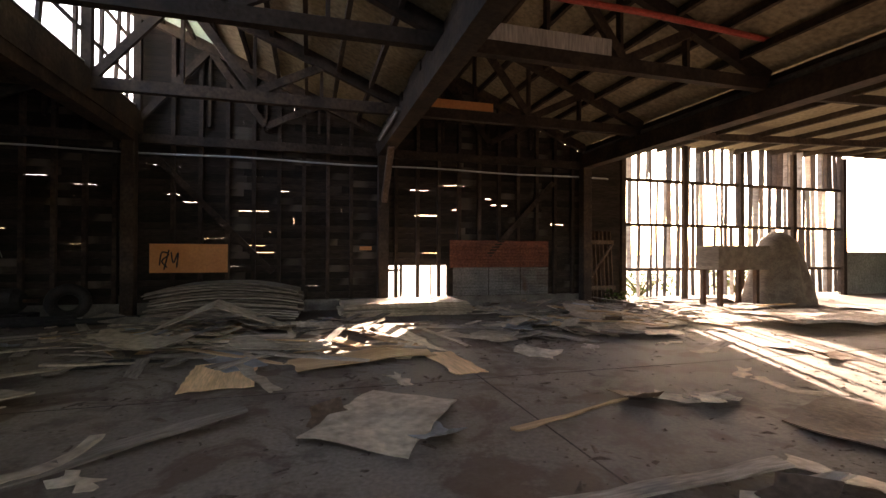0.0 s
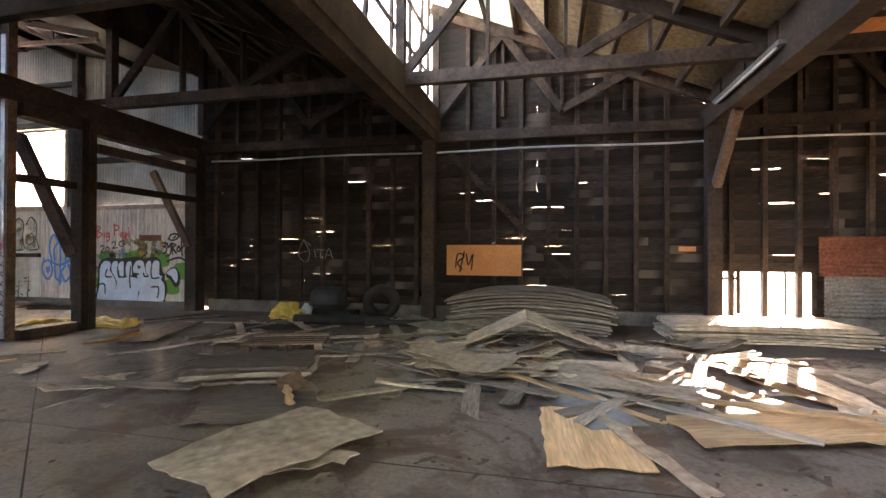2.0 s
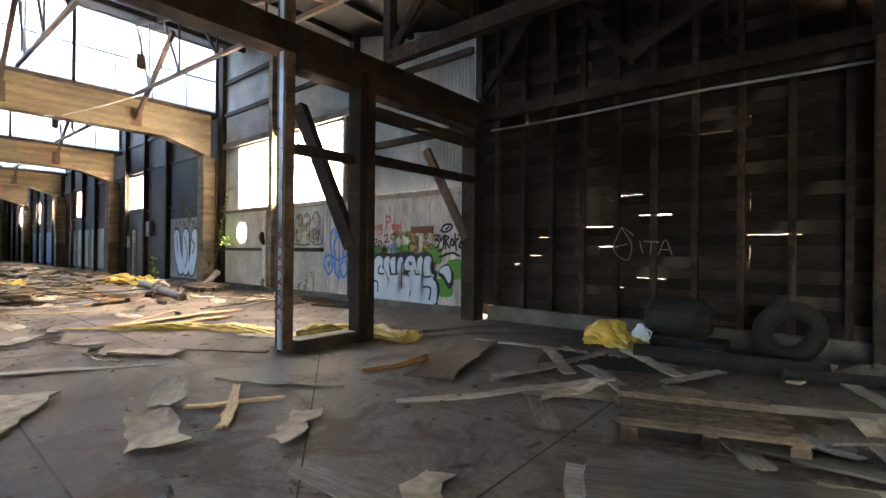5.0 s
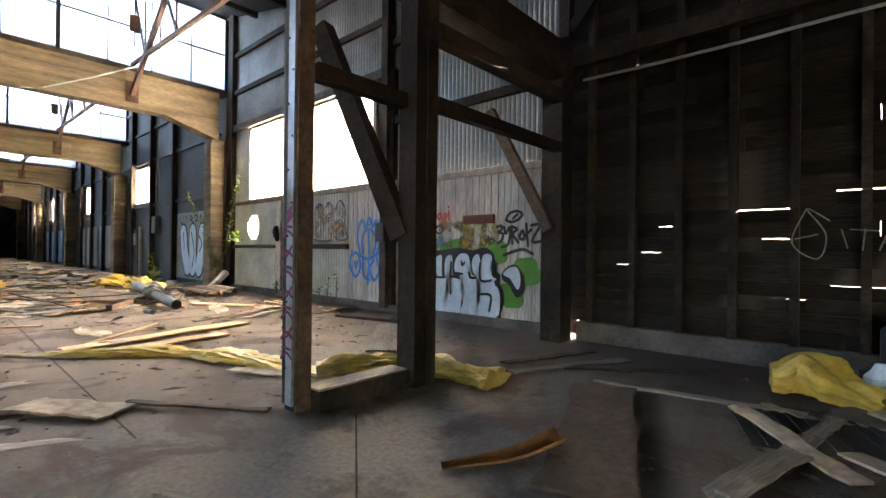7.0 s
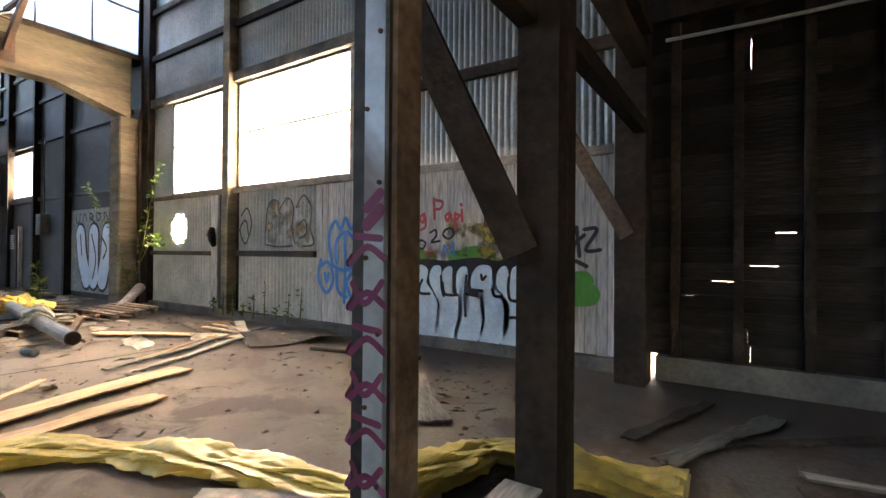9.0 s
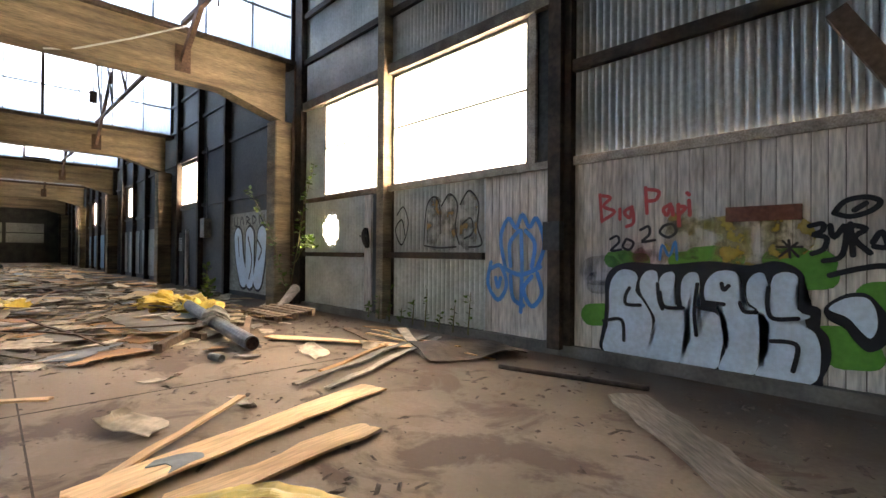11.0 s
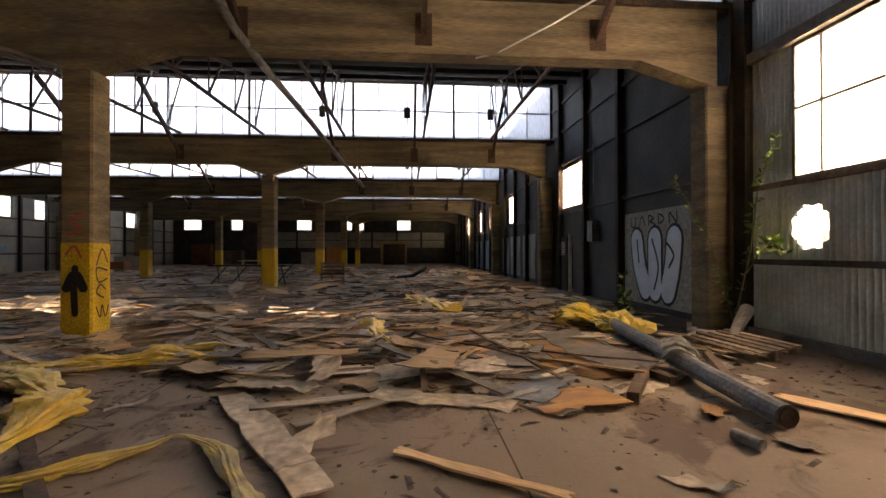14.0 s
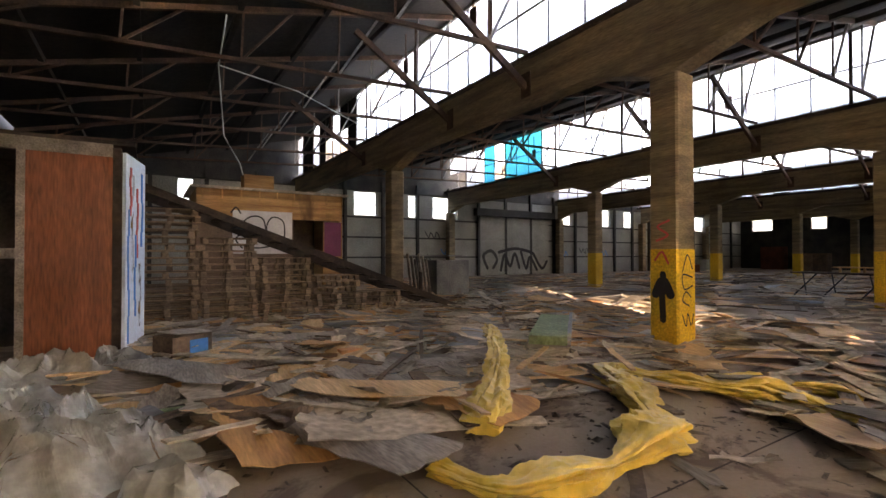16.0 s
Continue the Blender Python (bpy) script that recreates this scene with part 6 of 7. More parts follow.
def draped_film(name, x, y, w, l, high, rz, mat, label, seed):
    """A wide sheet of film thrown down in sharp irregular folds."""
    nx, ny = 70, 90
    bm = B()
    g = []
    for i in range(nx + 1):
        row = []
        for j in range(ny + 1):
            u, v = 2 * i / nx - 1, 2 * j / ny - 1
            px_, py_ = u * w / 2, v * l / 2
            wx = px_ + 0.18 * noise.noise((px_ * 2, py_ * 2, seed))
            wy = py_ + 0.18 * noise.noise((px_ * 2, py_ * 2, seed + 7))
            big_ = 0.55 + 0.6 * noise.noise((px_ * 1.3, py_ * 1.3, seed + 3))
            fold = 1 - 2.4 * abs(noise.noise((wx * 3.1, wy * 1.6, seed + 11)))
            fine_ = 1 - 2.2 * abs(noise.noise((wx * 7.5, wy * 5.0, seed + 15)))
            rim = max(0.0, 1 - max(abs(u), abs(v)) ** 4)
            z = high * rim * max(0.0, 0.55 * big_ + 0.5 * fold) + 0.05 * fine_ * rim
            e = 1 + 0.22 * noise.noise((u * 2.0, v * 2.0, seed + 5))
            row.append(bm.verts.new((px_ * e, py_ * e, max(0.01, z + 0.02))))
        g.append(row)
    for i in range(nx):
        for j in range(ny):
            bm.faces.new((g[i][j], g[i + 1][j], g[i + 1][j + 1], g[i][j + 1]))
    ob_ = link(name, bm, mat)
    ob_.matrix_world = pose(x, y, 0.02, 0, 0, rz)
    return tagged(ob_, label, "plastic sheet")


YT = "twisted yellow plastic sheet lying across the debris"
crumple("yellow_tarp", [(-20.5, 3.75, 0.02), (-20.75, 3.1, 0.04), (-20.45, 2.3, 0.05), (-20.05, 1.25, 0.06), (-19.6, 1.75, 0.05), (-18.95, 2.6, 0.04), (-18.2, 2.95, 0.02), (-17.4, 2.98, 0.0), (-16.85, 2.85, 0.0), (-16.65, 2.3, 0.0)], lambda f: 0.1 + 0.06 * math.sin(f * 3.1), TARP, YT, 3, 0.6, 22, 6, 0.8)
crumple("yellow_tarp", [(-19.5, -0.75, 0.42), (-19.1, -0.1, 0.42), (-18.6, 0.6, 0.34), (-18.1, 1.2, 0.18), (-17.7, 1.6, 0.06), (-17.35, 1.9, 0.0)], lambda f: 0.08 + 0.07 * f, TARP, YT, 5, 0.8, 22, 6, 0.3)
crumple("yellow_tarp", [(-21.6, 3.4, 0.02), (-21.4, 2.6, 0.03), (-20.9, 2.0, 0.0)], 0.1, TARP, YT, 6)
crumple("yellow_tarp", [(-16.75, 2.9, 0.0), (-17.15, 3.7, 0.0), (-17.6, 4.2, 0.03), (-17.8, 4.4, 0.05), (-17.5, 4.8, 0.04), (-17.1, 5.07, 0.02), (-16.5, 5.45, 0.0)], lambda f: 0.05 + 0.03 * math.sin(f * 9), TARPMUD, "thin muddy yellow plastic strip on the floor", 8)
crumple("yellow_tarp", [(-14.6, 6.6, 0.0), (-13.9, 7.3, 0.0), (-13.25, 8.1, 0.0), (-12.3, 8.55, 0.0), (-11.5, 8.75, 0.0), (-11.0, 8.85, 0.0)], lambda f: 0.04 + 0.12 * math.sin(f * 2.9), TARP, YT, 9, 0.4)
crumple("yellow_tarp", [(-11.1, 8.8, 0.0), (-10.8, 9.3, 0.05), (-10.65, 9.7, 0.05), (-10.1, 9.75, 0.03), (-9.5, 9.75, 0.0)], 0.15, TARPMUD, "crumpled yellow plastic by the door frame", 10)
crumple("yellow_tarp", [(-7.55, 11.7, 0.0), (-7.25, 11.75, 0.08), (-7.0, 11.6, 0.03), (-6.65, 11.35, 0.0)], 0.19, TARP, "crumpled yellow plastic beside the boarded wall", 11, 0.75)
crumple("yellow_tarp", [(-23.4, 9.6, 0.1), (-22.6, 9.9, 0.22), (-21.9, 10.2, 0.1), (-21.5, 10.2, 0.05)], 0.3, TARP, "bright yellow plastic heaped over boards", 12, 0.6)
crumple("yellow_tarp", [(-24.0, 5.2, 0.06), (-23.0, 5.6, 0.08), (-22.0, 5.8, 0.06), (-20.9, 6.2, 0.06)], 0.14, TARP, YT, 13)
crumple("yellow_tarp", [(-28.0, 6.4, 0.1), (-26.4, 6.9, 0.1), (-25.0, 7.4, 0.1)], 0.2, TARP, YT, 14)
CP = "crumpled dusty clear plastic sheeting"
draped_film("clear_plastic", -13.95, 0.15, 1.3, 2.9, 0.5, 28, CLEAR, CP, 20)
draped_film("clear_plastic", -13.9, -2.6, 1.9, 0.9, 0.42, 8, CLEAR, CP, 21)
draped_film("clear_plastic", -14.95, 1.75, 0.55, 0.6, 0.3, 40, CLEAR, CP, 22)
crumple("brown_rag", [(-15.3, 0.2, 0.0), (-15.7, 0.6, 0.03), (-16.0, 0.9, 0.0)], 0.2, BROWNWOOD, "dark brown crumpled rag", 23, 0.5)
crumple("brown_rag", [(-2.9, 7.0, 0.0), (-2.4, 7.1, 0.02), (-1.9, 7.2, 0.0)], 0.06, BLACK, "dark curled rubber strip on the floor", 24, 0.5)

# pipe, log, loose timber in the hall
pp = thing("cardboard_tube", "long grey tube lying across boards with rag tied round", "pipe")
part("tube", tube(B(), [(-17.6, 9.6, 0.13), (-19.5, 9.75, 0.2), (-22.2, 10.0, 0.3)], 0.11, 14), STEEL, pp)
part("end_cap", tube(B(), [(-17.59, 9.6, 0.13), (-17.57, 9.6, 0.13)], 0.09, 14), RUST, pp)
crumple("white_rag", [(-19.6, 9.6, 0.2), (-19.5, 9.75, 0.3), (-19.45, 9.95, 0.1)], 0.16, CLEAR, "dirty white rag over the tube", 30, 0.8)
tagged(link("short_pipe", tube(B(), [(-17.45, 9.0, 0.06), (-17.2, 9.05, 0.06)], 0.05, 12), STEEL), "short grey pipe stub on the floor", "pipe")
for p, q, w in (((-18.4, 8.6, 0.07), (-20.4, 9.9, 0.12), 0.12), ((-19.0, 9.4, 0.06), (-20.6, 9.1, 0.06), 0.1), ((-18.6, 9.9, 0.06), (-20.2, 10.6, 0.1), 0.1), ((-20.2, 11.0, 0.05), (-21.9, 11.6, 0.08), 0.1)):
    tagged(link("timber_length", bar(B(), p, q, w, w), BROWNWOOD), "short brown timber length in the debris", "timber")
tagged(link("log", tube(B(), [(-20.8, 11.4, 0.1), (-21.3, 11.9, 0.3), (-21.6, 12.3, 0.55)], lambda f: 0.07 + 0.05 * f, 10), GREYBOARD), "bleached log leaning against the wall", "log")


def pallet():
    p = thing("pallet", "weathered wooden pallet in a stack", "pallet", group="stacked pallets")
    for y in (-0.45, 0.0, 0.45):
        part("base_board", box(B(), -0.6, 0.6, y - 0.05, y + 0.05, 0.0, 0.018), PALLETWOOD, p)
        for x in (-0.53, 0.0, 0.53):
            part("block", box(B(), x - 0.06, x + 0.06, y - 0.045, y + 0.045, 0.018, 0.122), PALLETWOOD, p)
    for x in (-0.53, 0.0, 0.53):
        part("cross_board", box(B(), x - 0.05, x + 0.05, -0.5, 0.5, 0.122, 0.138), PALLETWOOD, p)
    for k in range(6):
        y = -0.45 + k * 0.18
        part("deck_board", box(B(), -0.6, 0.6, y - 0.05, y + 0.05, 0.138, 0.158), PALLETWOOD, p)
    return p


base = pallet()
base.matrix_world = pose(-15.15, -7.2, 0.0, 0, 0, 1)
r = random.Random(5)
for x, n in ((-15.15, 17), (-16.45, 13), (-17.75, 10), (-19.05, 7), (-20.35, 4), (-21.6, 1)):
    for k in range(n):
        if x == -15.15 and k == 0:
            continue
        copy_thing(base, pose(x + r.uniform(-0.06, 0.06), -7.2 + r.uniform(-0.06, 0.06), k * 0.159, 0, 0, r.choice([0, 180, 0]) + r.uniform(-3, 3)))
lean = copy_thing(base, pose(-20.6, 11.4, 0.05, 4, 3, 15))
lean["label"] = "broken pallet lying by the hall wall"
lean = copy_thing(base, pose(-5.4, 8.8, 0.0, 0, 0, 20))
lean["label"] = "weathered pallet among boards in the shed"
lean = copy_thing(base, pose(-37.9, 2.5, 0.55, 80, 0, 95))
lean["label"] = "pallet standing on edge by the far table"

st = thing("wooden_stairs", "steep timber stairs with plank stringers", "stairs")
part("stringer", bar(B(), (-22.7, -6.35, 0.08), (-14.6, -6.55, 3.15), 0.06, 0.17), DARKWOOD, st)
part("stringer", bar(B(), (-22.7, -8.0, 0.08), (-14.6, -8.0, 3.15), 0.06, 0.26), DARKWOOD, st)
for k in range(17):
    f = (k + 0.5) / 17
    x, z = -22.7 + 8.1 * f, 0.08 + 3.07 * f
    part("tread", box(B(), x - 0.14, x + 0.14, -7.96, -6.5, z, z + 0.035), DARKWOOD, st)
part("rail_post", box(B(), -22.4, -22.32, -8.1, -8.02, 0, 1.1), DARKWOOD, st)

# loft booth at the head of the stairs
bo = thing("plywood_booth", "raised plywood booth with graffiti and a dark doorway", "booth")
for x0, x1, z0, z1, m in ((-21.1, -20.35, 0, 2.9, BOOTHPLY), (-19.25, -16.1, 0, 2.9, BROWNWOOD), (-21.1, -16.1, 2.95, 3.2, BOOTHPLY), (-21.1, -17.6, 3.204, 3.42, BOOTHPLY), (-17.596, -16.1, 3.204, 3.42, BOOTHPLY), (-21.1, -19.2, 3.424, 3.66, BOOTHPLY), (-19.196, -16.1, 3.424, 3.66, BOOTHPLY), (-21.1, -16.1, 3.664, 3.9, BOOTHPLY)):
    part("wall", box(B(), x0, x1, -12.1, -12.0, z0, z1), m, bo)
for k in range(9):
    part("batten", box(B(), -21.1 + k * 0.6, -21.05 + k * 0.6, -12.0, -11.97, 3.55, 3.9), BOOTHPLY, bo)
part("roof", box(B(), -21.3, -15.9, -15.5, -11.85, 3.9, 3.98), GREYBOARD, bo)
part("side_wall", box(B(), -21.1, -21.0, -15.4, -12.1, 0, 3.9), PLY, bo)
part("side_wall", box(B(), -16.2, -16.1, -15.4, -12.1, 0, 3.9), PLY, bo)
part("back_wall", box(B(), -21.0, -16.2, -15.4, -15.3, 0, 3.9), DARKWOOD, bo)
part("poster_board", box(B(), -21.05, -20.4, -12.0, -11.98, 1.6, 2.9), P_PINK, bo, "dark painted board with pink and purple")
part("white_board", box(B(), -19.2, -17.2, -12.0, -11.98, 1.7, 3.2), P_WHITE, bo, "white board with bubble drawing")
bg = thing("graffiti", "grey outlined bubble shapes on a white board", "graffiti")
spray(bg, [[(-18.9, 1.9), (-18.9, 2.8), (-18.5, 3.0), (-18.3, 2.6), (-18.5, 2.2)], [(-18.3, 2.2), (-18.2, 2.9), (-17.8, 3.0), (-17.5, 2.7), (-17.6, 2.2)], [(-17.5, 2.4), (-17.3, 2.2), (-17.5, 1.9)], [(-18.6, 2.0), (-18.0, 1.9), (-17.6, 2.0)], [(-17.45, 3.1), (-17.3, 3.3), (-17.15, 3.1)]], 0.05, P_BLACK, -11.98 + 0.02)
for o in bg.children:
    o.location.y = 0.02
tagged(link("wooden_crate", box(B(), -18.6, -17.6, -12.9, -12.2, 3.98, 4.5), BOOTHPLY), "small plywood box on the booth roof", "box")

# red-brown cabin
kb = thing("veneer_cabin", "tall red-brown veneer cabin with a dark opening", "cabin")
part("front_panel", box(B(), -14.3, -13.25, -3.75, -3.7, 0, 3.2), REDDOOR, kb)
part("corner_post", box(B(), -14.42, -14.3, -3.8, -3.68, 0, 3.35), DARKWOOD, kb)
part("side_panel", bar(B(), (-14.45, -3.75, 1.65), (-14.7, -4.9, 1.65), 0.05, 3.3), P_ICE, kb, "side panel painted white, blue and brown")
part("header", box(B(), -14.3, -10.8, -3.78, -3.68, 3.2, 3.4), GREYBOARD, kb)
part("post", box(B(), -13.25, -13.15, -3.78, -3.68, 0, 3.2), GREYBOARD, kb)
part("rail", box(B(), -13.15, -10.8, -3.76, -3.7, 1.6, 1.75), GREYBOARD, kb)
part("rail_post", box(B(), -12.7, -12.58, -3.76, -3.7, 0.0, 1.6), GREYBOARD, kb)
part("back_wall", box(B(), -14.6, -10.8, -6.1, -6.0, 0, 3.4), DARKWOOD, kb)
part("side_wall", box(B(), -10.85, -10.75, -6.0, -3.8, 0, 3.4), DARKWOOD, kb)
part("roof", box(B(), -14.6, -10.75, -6.1, -3.68, 3.4, 3.46), DARKWOOD, kb)
cg_ = thing("graffiti", "blue, red and brown streaks sprayed down the side panel", "graffiti")
for k, (v, z0, z1, w, m) in enumerate(((0.12, 0.2, 2.4, 0.05, P_BLUE), (0.3, 1.2, 3.0, 0.09, P_BROWN), (0.45, 0.6, 2.0, 0.06, P_BLUE), (0.55, 1.6, 2.8, 0.07, P_RED), (0.7, 0.4, 1.5, 0.08, P_BROWN), (0.8, 1.8, 3.1, 0.06, P_BLUE), (0.2, 2.3, 3.1, 0.06, P_RED))):
    q0, q1 = Vector((-14.45, -3.75)), Vector((-14.7, -4.9))
    for n in range(5):
        f = v + 0.03 * math.sin(n * 1.7 + k)
        q = q0.lerp(q1, f)
        a_, b_ = z0 + (z1 - z0) * n / 5, z0 + (z1 - z0) * (n + 1) / 5
        part("stroke", bar(B(), (q.x, q.y + w / 2, (a_ + b_) / 2), (q.x - 0.015, q.y - w / 2, (a_ + b_) / 2), 0.058 + 0.002 * k, b_ - a_), m, cg_)
cr = thing("carton", "brown carton with a blue printed panel on debris", "box", (-15.25, -3.0, 0), 30)
part("body", box(B(), -0.32, 0.32, -0.25, 0.25, 0, 0.42), BROWNWOOD, cr)
part("flap", bar(B(), (-0.32, 0, 0.44), (0.25, 0, 0.47), 0.5, 0.015), SIDING, cr)
part("label", box(B(), -0.25, 0.05, 0.25, 0.256, 0.05, 0.35), P_BLUE, cr, "blue printed panel")
gb = thing("green_trough", "long faded green trough on stacked boards", "trough", (-21.2, -1.0, 0), 42)
part("base", box(B(), -1.3, 1.3, -0.35, 0.35, 0.0, 0.22), GREYBOARD, gb)
part("body", box(B(), -1.4, 1.4, -0.3, 0.3, 0.22, 0.36), GREENPAINT, gb)
part("rim", box(B(), -1.42, 1.42, 0.3, 0.36, 0.3, 0.42), PANELWHITE, gb)
tagged(link("orange_box", box(B(), -17.65, -17.3, -1.75, -1.55, 0.12, 0.18), ORANGE), "small orange box on a board", "box")
rk = thing("rack_of_boards", "upright boards and a grey cabinet by the stairs", "rack", (-24.2, -10.2, 0))
part("cabinet", box(B(), -1.4, 0.1, -0.4, 0.3, 0, 1.45), STEEL, rk)
for k in range(6):
    part("upright_board", bar(B(), (0.3 + k * 0.16, 0.2, 0.0), (0.35 + k * 0.16, -0.1, 1.5 + 0.1 * (k % 3)), 0.04, 0.14), GREYBOARD, rk)
part("rail", box(B(), -1.6, 1.6, -0.5, -0.44, 1.6, 1.66), STEEL, rk)
tb_ = thing("trestle_table", "long dark table on folding trestle legs", "table", (-36.8, -1.2, 0), 82)
part("tabletop", box(B(), -1.9, 1.9, -0.45, 0.45, 0.92, 0.98), DARKWOOD, tb_)
for x in (-1.6, -0.6, 0.6, 1.6):
    part("leg", bar(B(), (x - 0.25, -0.35, 0), (x + 0.25, 0.35, 0.92), 0.04, 0.04), DARKMETAL, tb_)
    part("leg", bar(B(), (x + 0.25, -0.35, 0), (x - 0.25, 0.35, 0.92), 0.04, 0.04), DARKMETAL, tb_)
part("tray", box(B(), -0.5, 1.2, -0.3, 0.3, 1.16, 1.2), PLY, tb_)
for x in (-0.4, 0.35, 1.1):
    part("tray_leg", box(B(), x - 0.03, x + 0.03, -0.03, 0.03, 0.98, 1.16), PLY, tb_)
dk = thing("plywood_stall", "plywood stall lit by sun at the far end", "stall", (-73.0, 4.6, 0))
part("top", box(B(), -1.2, 1.2, -2.2, 2.2, 2.6, 2.9), PLY, dk)
for y in (-1.6, 1.4):
    part("support", box(B(), -0.9, 0.9, y, y + 0.25, 0, 2.6), PLY, dk)
part("back", box(B(), -1.0, -0.9, -1.4, 1.4, 0, 2.6), BROWNWOOD, dk)
for k, (x, y, h, m) in enumerate(((-76, -3.0, 2.4, ORANGE), (-75, -6.0, 1.6, PANELWHITE), (-70, -14, 1.8, BROWNWOOD), (-76, -20, 2.6, RUSTSHEET), (-62, -21, 1.2, PANELWHITE), (-56, -19, 0.8, RUSTSHEET))):
    c = thing("storage_cabinet", "worn storage cabinet standing far down the hall", "cabinet", (x, y, 0), group="far cabinets")
    part("body", box(B(), -0.5, 0.5, -1.2, 1.2, 0, h), m, c)
    part("door", box(B(), 0.505, 0.53, -1.1, -0.02, 0.1, h - 0.1), m, c)
    part("door", box(B(), 0.505, 0.53, 0.02, 1.1, 0.1, h - 0.1), m, c)
ds = B()
tube(ds, [(-40.6, 5.8, 0.1), (-40.4, 6.6, 0.25), (-40.5, 7.4, 0.7)], lambda f: 0.5 - 0.2 * f, 10, 0.3)
tagged(link("dark_tarp", ds, BLACK, smooth=True), "dark folded tarpaulin on the debris", "plastic sheet")

# motors, tyre and pipes by the boarded wall
mo = thing("electric_motor", "black greasy motor on a bed beside the wall", "motor", (-6.3, 12.1, 0))
part("bed", box(B(), -0.6, 0.6, -0.25, 0.25, 0, 0.18), BLACK, mo)
part("housing", tube(B(), [(-0.45, 0, 0.45), (-0.35, 0, 0.45), (0.3, 0, 0.45), (0.42, 0, 0.45)], lambda f: 0.18 if f in (0, 1) else 0.28, 16), BLACK, mo)
part("shaft", tube(B(), [(0.4, 0, 0.45), (0.7, 0, 0.45)], 0.04), RUST, mo)
ty = B()
R0, R1 = 0.3, 0.12
rings = []
for i in range(28):
    a = 2 * math.pi * i / 28
    rings.append([ty.verts.new(((R0 + R1 * math.cos(b)) * math.cos(a), R1 * 0.9 * math.sin(b), (R0 + R1 * math.cos(b)) * math.sin(a))) for b in (2 * math.pi * k / 10 for k in range(10))])
for i in range(28):
    for k in range(10):
        ty.faces.new((rings[i][k], rings[(i + 1) % 28][k], rings[(i + 1) % 28][(k + 1) % 10], rings[i][(k + 1) % 10]))
tyre = tagged(link("tyre", ty, BLACK, smooth=True), "old black tyre leaning by the wall", "tyre")
tyre.matrix_world = pose(-5.0, 11.95, 0.41, 12, 0, 25)
for p, q, rad in (((-6.6, 11.0, 0.11), (-4.6, 11.3, 0.11), 0.1), ((-5.0, 11.0, 0.08), (-3.4, 11.5, 0.08), 0.07)):
    tagged(link("black_pipe", tube(B(), [p, q], rad, 14), BLACK), "thick black pipe lying by the wall", "pipe")
jg = thing("plastic_jug", "pale blue plastic jug on the floor", "jug", (-6.75, 11.75, 0))
part("body", tube(B(), [(0, 0, 0.0), (0, 0, 0.03), (0, 0, 0.24), (0, 0, 0.3), (0, 0, 0.36)], lambda f: (0.1, 0.12, 0.12, 0.07, 0.04)[min(4, int(f * 4.01))], 12), P_ICE, jg)
part("handle", tube(B(), [(0.08, 0, 0.3), (0.16, 0, 0.26), (0.12, 0, 0.15)], 0.015, 6), P_ICE, jg)
gb_ = B()
tube(gb_, [(-14.6, 11.5, 0.02), (-12.9, 11.9, 0.02)], 0.03)
tagged(link("dark_batten", gb_, DARKWOOD), "dark round batten by the plinth", "batten")

# sagging duct under the hall roof and loose cables
hp = B()
tube(hp, [(-21.0, 2.3, 7.6), (-21.9, 2.75, 6.5), (-22.35, 3.2, 5.6), (-22.9, 3.5, 5.2), (-26.0, 3.8, 4.95), (-30.0, 4.1, 4.65), (-34.0, 4.4, 4.4)], lambda f: 0.09 - 0.03 * f, 10)
tagged(link("sagging_pipe", hp, STEEL), "bent grey pipe sagging under the girder", "pipe")
for k, pts in enumerate(([(-16.5, -10.0, 7.5), (-16.55, -9.0, 5.0), (-17.0, -9.2, 4.3), (-17.1, -9.3, 4.0)], [(-16.3, -6.6, 7.3), (-16.3, -8.0, 6.6), (-18.5, -8.6, 6.5), (-21.5, -9.5, 5.8)], [(-22.6, 7.6, 5.3), (-22.6, 8.0, 5.4), (-22.45, 9.0, 5.9), (-22.4, 10.2, 6.6)])):
    c = B()
    tube(c, pts, 0.018, 6)
    tagged(link("loose_cable", c, GALV), "pale loose cable hanging from the trusses", "cable")


# ---------------------------------------------------------------- plants
def plant(name, label, stems, leaf, n, seed, category="plant"):
    p = thing(name, label, category)
    r = random.Random(seed)
    bm, lv = B(), B()
    for pts in stems:
        tube(bm, pts, lambda f: 0.014 * (1.1 - f * 0.7), 6)
        for k in range(n):
            f = r.uniform(0.15, 1.0) * (len(pts) - 1)
            i = min(int(f), len(pts) - 2)
            q = Vector(pts[i]).lerp(Vector(pts[i + 1]), f - i)
            d = Vector((r.uniform(-1, 1), r.uniform(-1, 0.4), r.uniform(-0.4, 0.7))).normalized()
            s = d.cross(Vector((r.uniform(-1, 1), 0.3, 1))).normalized() * leaf * 0.32
            L_ = leaf * r.uniform(0.6, 1.2)
            e = q + d * L_ * 0.3
            lv.faces.new([lv.verts.new(v) for v in (e, e + d * L_ * 0.45 + s, e + d * L_, e + d * L_ * 0.45 - s)])
    part("stem", bm, BARK, p)
    part("foliage", lv, LEAF, p)
    return p


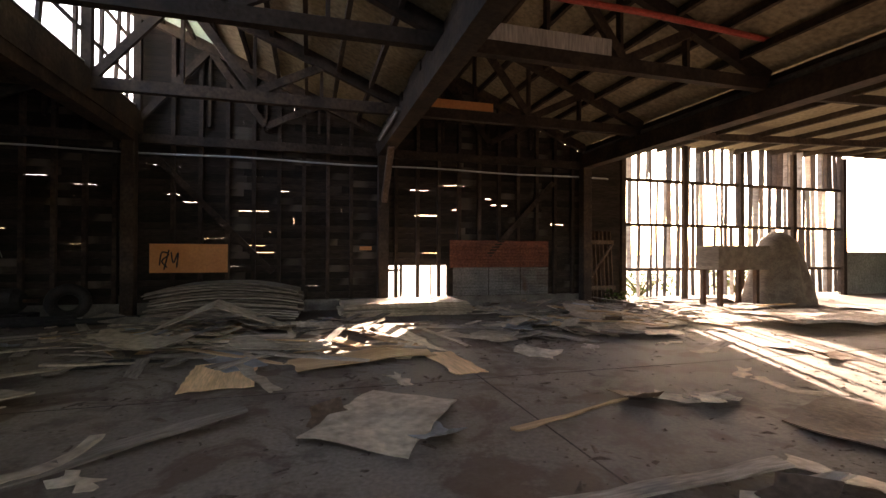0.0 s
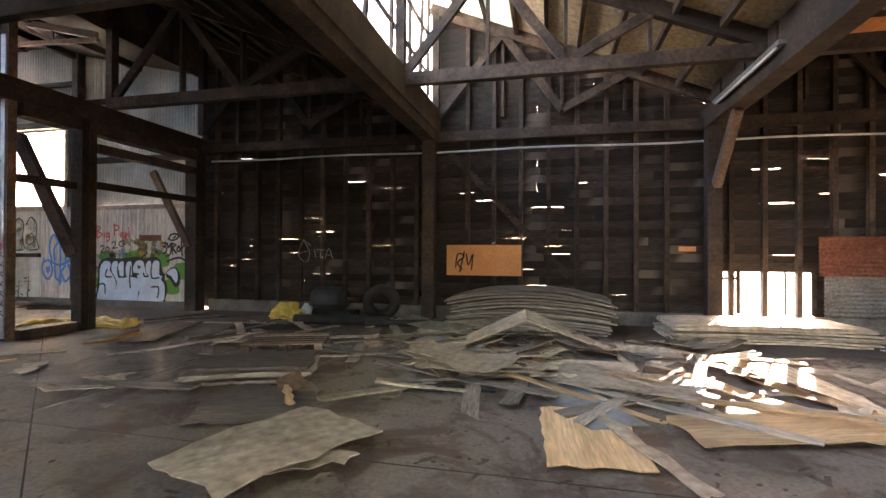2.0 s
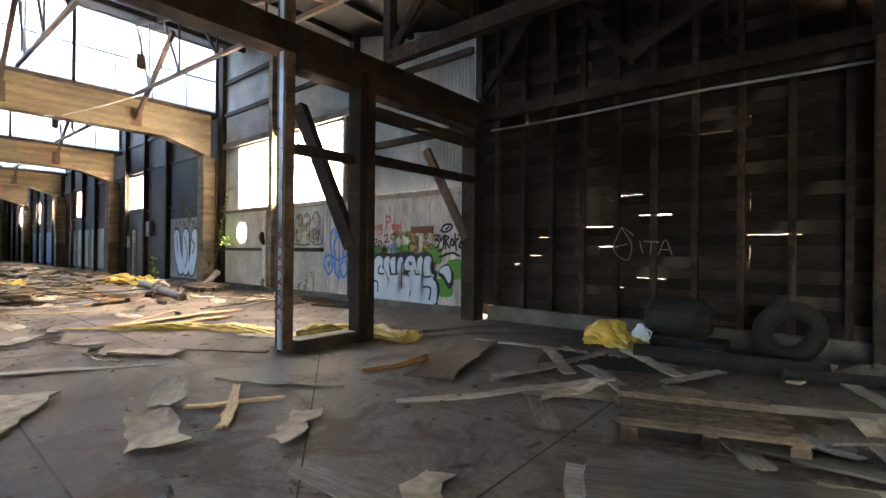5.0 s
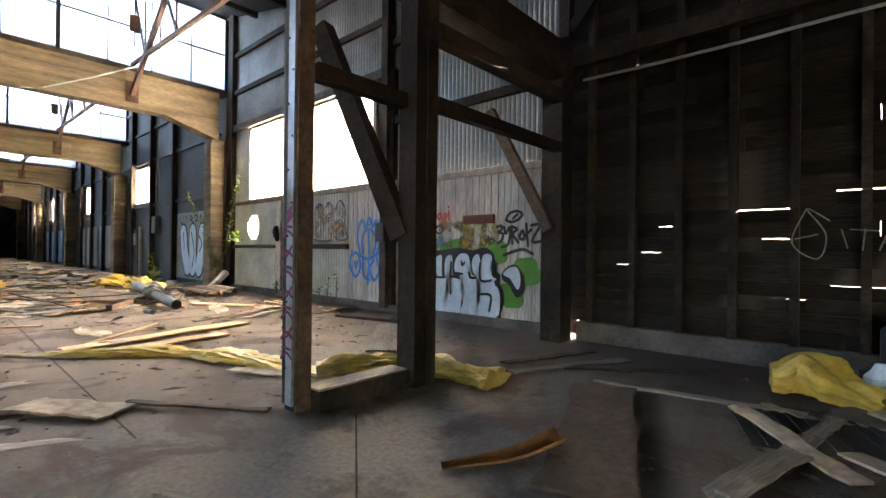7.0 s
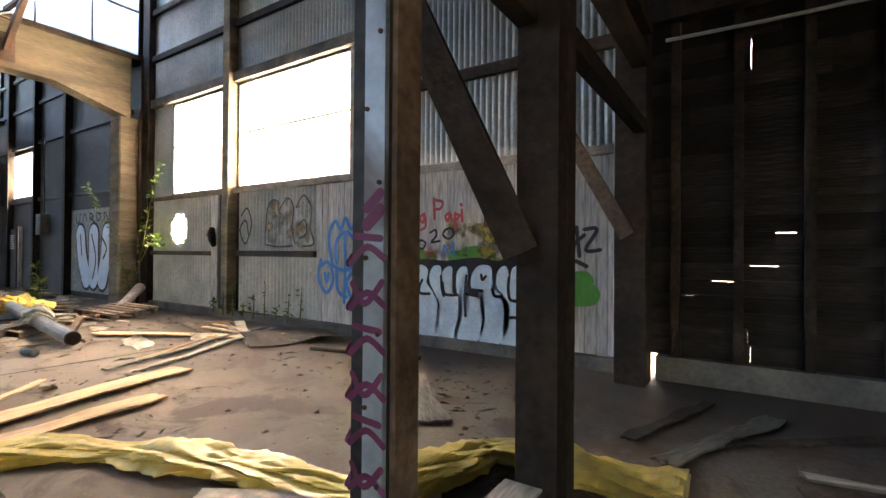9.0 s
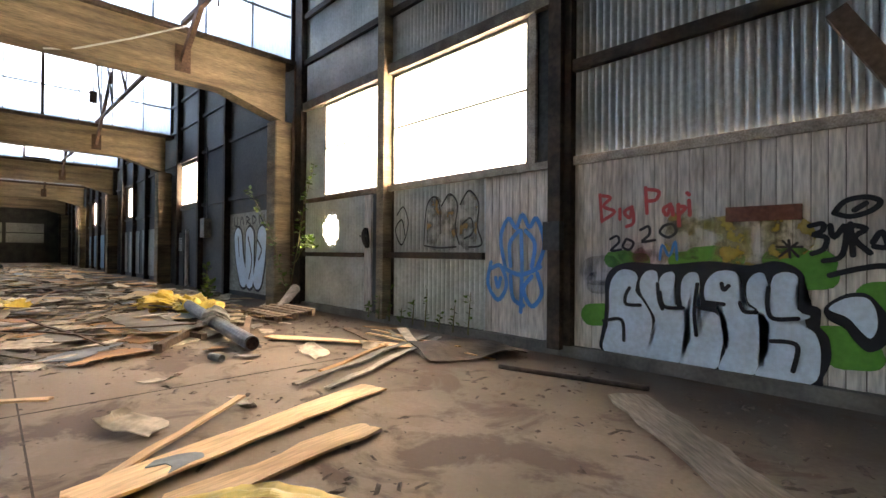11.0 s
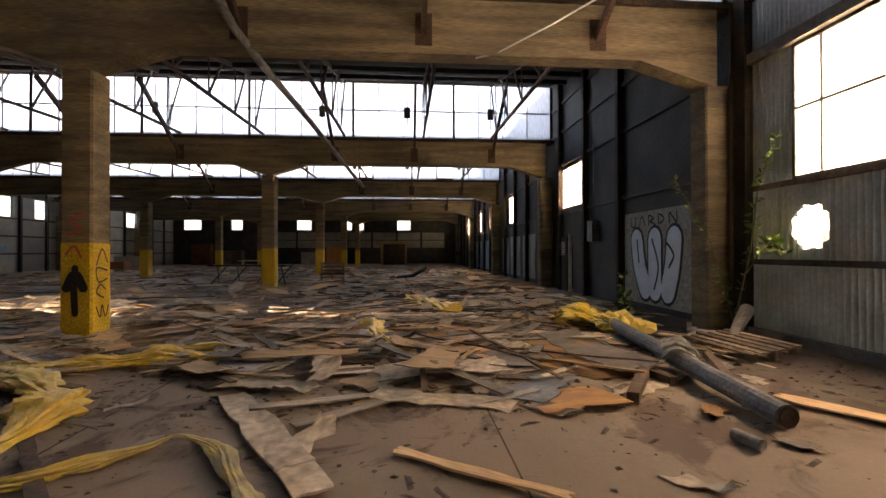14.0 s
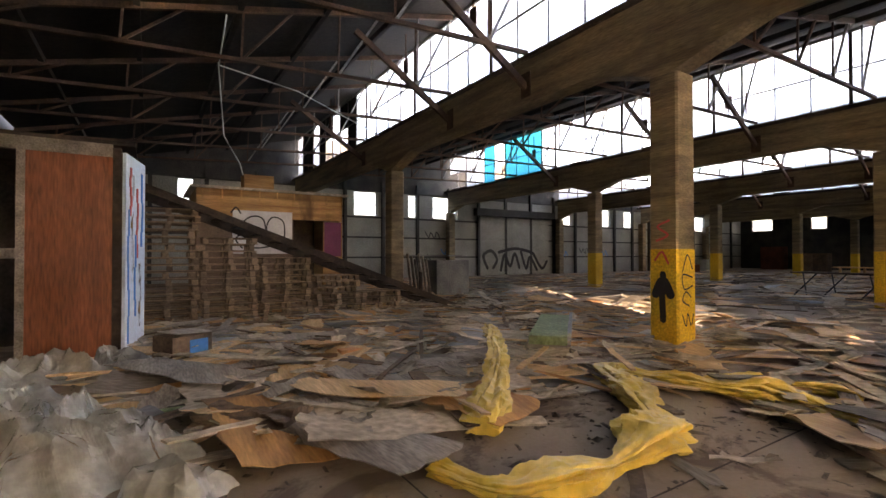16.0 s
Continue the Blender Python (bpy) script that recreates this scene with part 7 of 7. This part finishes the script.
plant("wall_vine", "thin green creeper climbing by the girder column", [[(-21.7, 12.2, 0.0), (-21.9, 12.1, 0.9), (-22.1, 11.9, 1.9), (-22.5, 11.5, 3.0)], [(-21.6, 12.3, 1.2), (-21.2, 12.4, 1.8), (-20.9, 12.4, 1.5)], [(-21.8, 12.2, 0.3), (-21.5, 12.3, 1.6), (-21.6, 12.5, 2.6), (-21.3, 12.6, 3.6)]], 0.13, 75, 1)
plant("sapling", "young leafy weed growing through the floor", [[(-23.1, 10.8, 0), (-23.1, 10.75, 0.6), (-23.0, 10.7, 1.15)], [(-23.1, 10.8, 0.2), (-22.9, 10.6, 0.6)], [(-23.1, 10.8, 0.3), (-23.3, 10.9, 0.7)]], 0.16, 26, 2)
plant("wall_weeds", "low green weeds at the wall foot", [[(-18.9 + k * 0.35, 12.55, 0.1), (-18.9 + k * 0.35 + 0.1, 12.5, 0.4 + 0.2 * (k % 3))] for k in range(9)], 0.1, 14, 3)
plant("wall_weeds", "low green weeds in the shed corner", [[(8.6 + k * 0.2, 12.2, 0.0), (8.65 + k * 0.2, 12.15, 0.35)] for k in range(5)], 0.14, 16, 4)


def bush(x, y, h, w, seed, n=700):
    r = random.Random(seed)
    b = thing("bush", "leafy green bush growing outside the wall", "bush", (x, y, -0.12), group="bushes outside")
    bm, lv = B(), B()
    for k in range(7):
        a = k * 0.9
        tube(bm, [(0, 0, 0), (math.cos(a) * w * 0.2, math.sin(a) * w * 0.15, h * 0.45), (math.cos(a) * w * 0.45, math.sin(a) * w * 0.3, h * (0.7 + 0.3 * r.random()))], lambda f: 0.05 * (1.1 - f), 6)
    for k in range(n):
        u = r.random() ** 0.5
        a = r.uniform(0, 6.28)
        c = Vector((math.cos(a) * u * w * 0.5, math.sin(a) * u * w * 0.35, h * (0.15 + 0.85 * r.random() * (1.05 - 0.5 * u))))
        d = Vector((r.uniform(-1, 1), r.uniform(-1, 1), r.uniform(-0.6, 0.6))).normalized()
        s = d.cross(Vector((r.uniform(-1, 1), r.uniform(-1, 1), 1))).normalized()
        L_ = r.uniform(0.1, 0.2)
        lv.faces.new([lv.verts.new(v) for v in (c, c + d * L_ * 0.5 + s * L_ * 0.3, c + d * L_, c + d * L_ * 0.5 - s * L_ * 0.3)])
    part("branch", bm, BARK, b)
    part("foliage", lv, LEAF, b)


bush(-19.7, 14.6, 4.4, 2.6, 1)
bush(-21.2, 14.2, 2.4, 1.8, 2, 400)
bush(12.5, 15.5, 1.2, 3.5, 3, 500)
bush(17.0, 15.2, 1.4, 3.0, 4, 500)
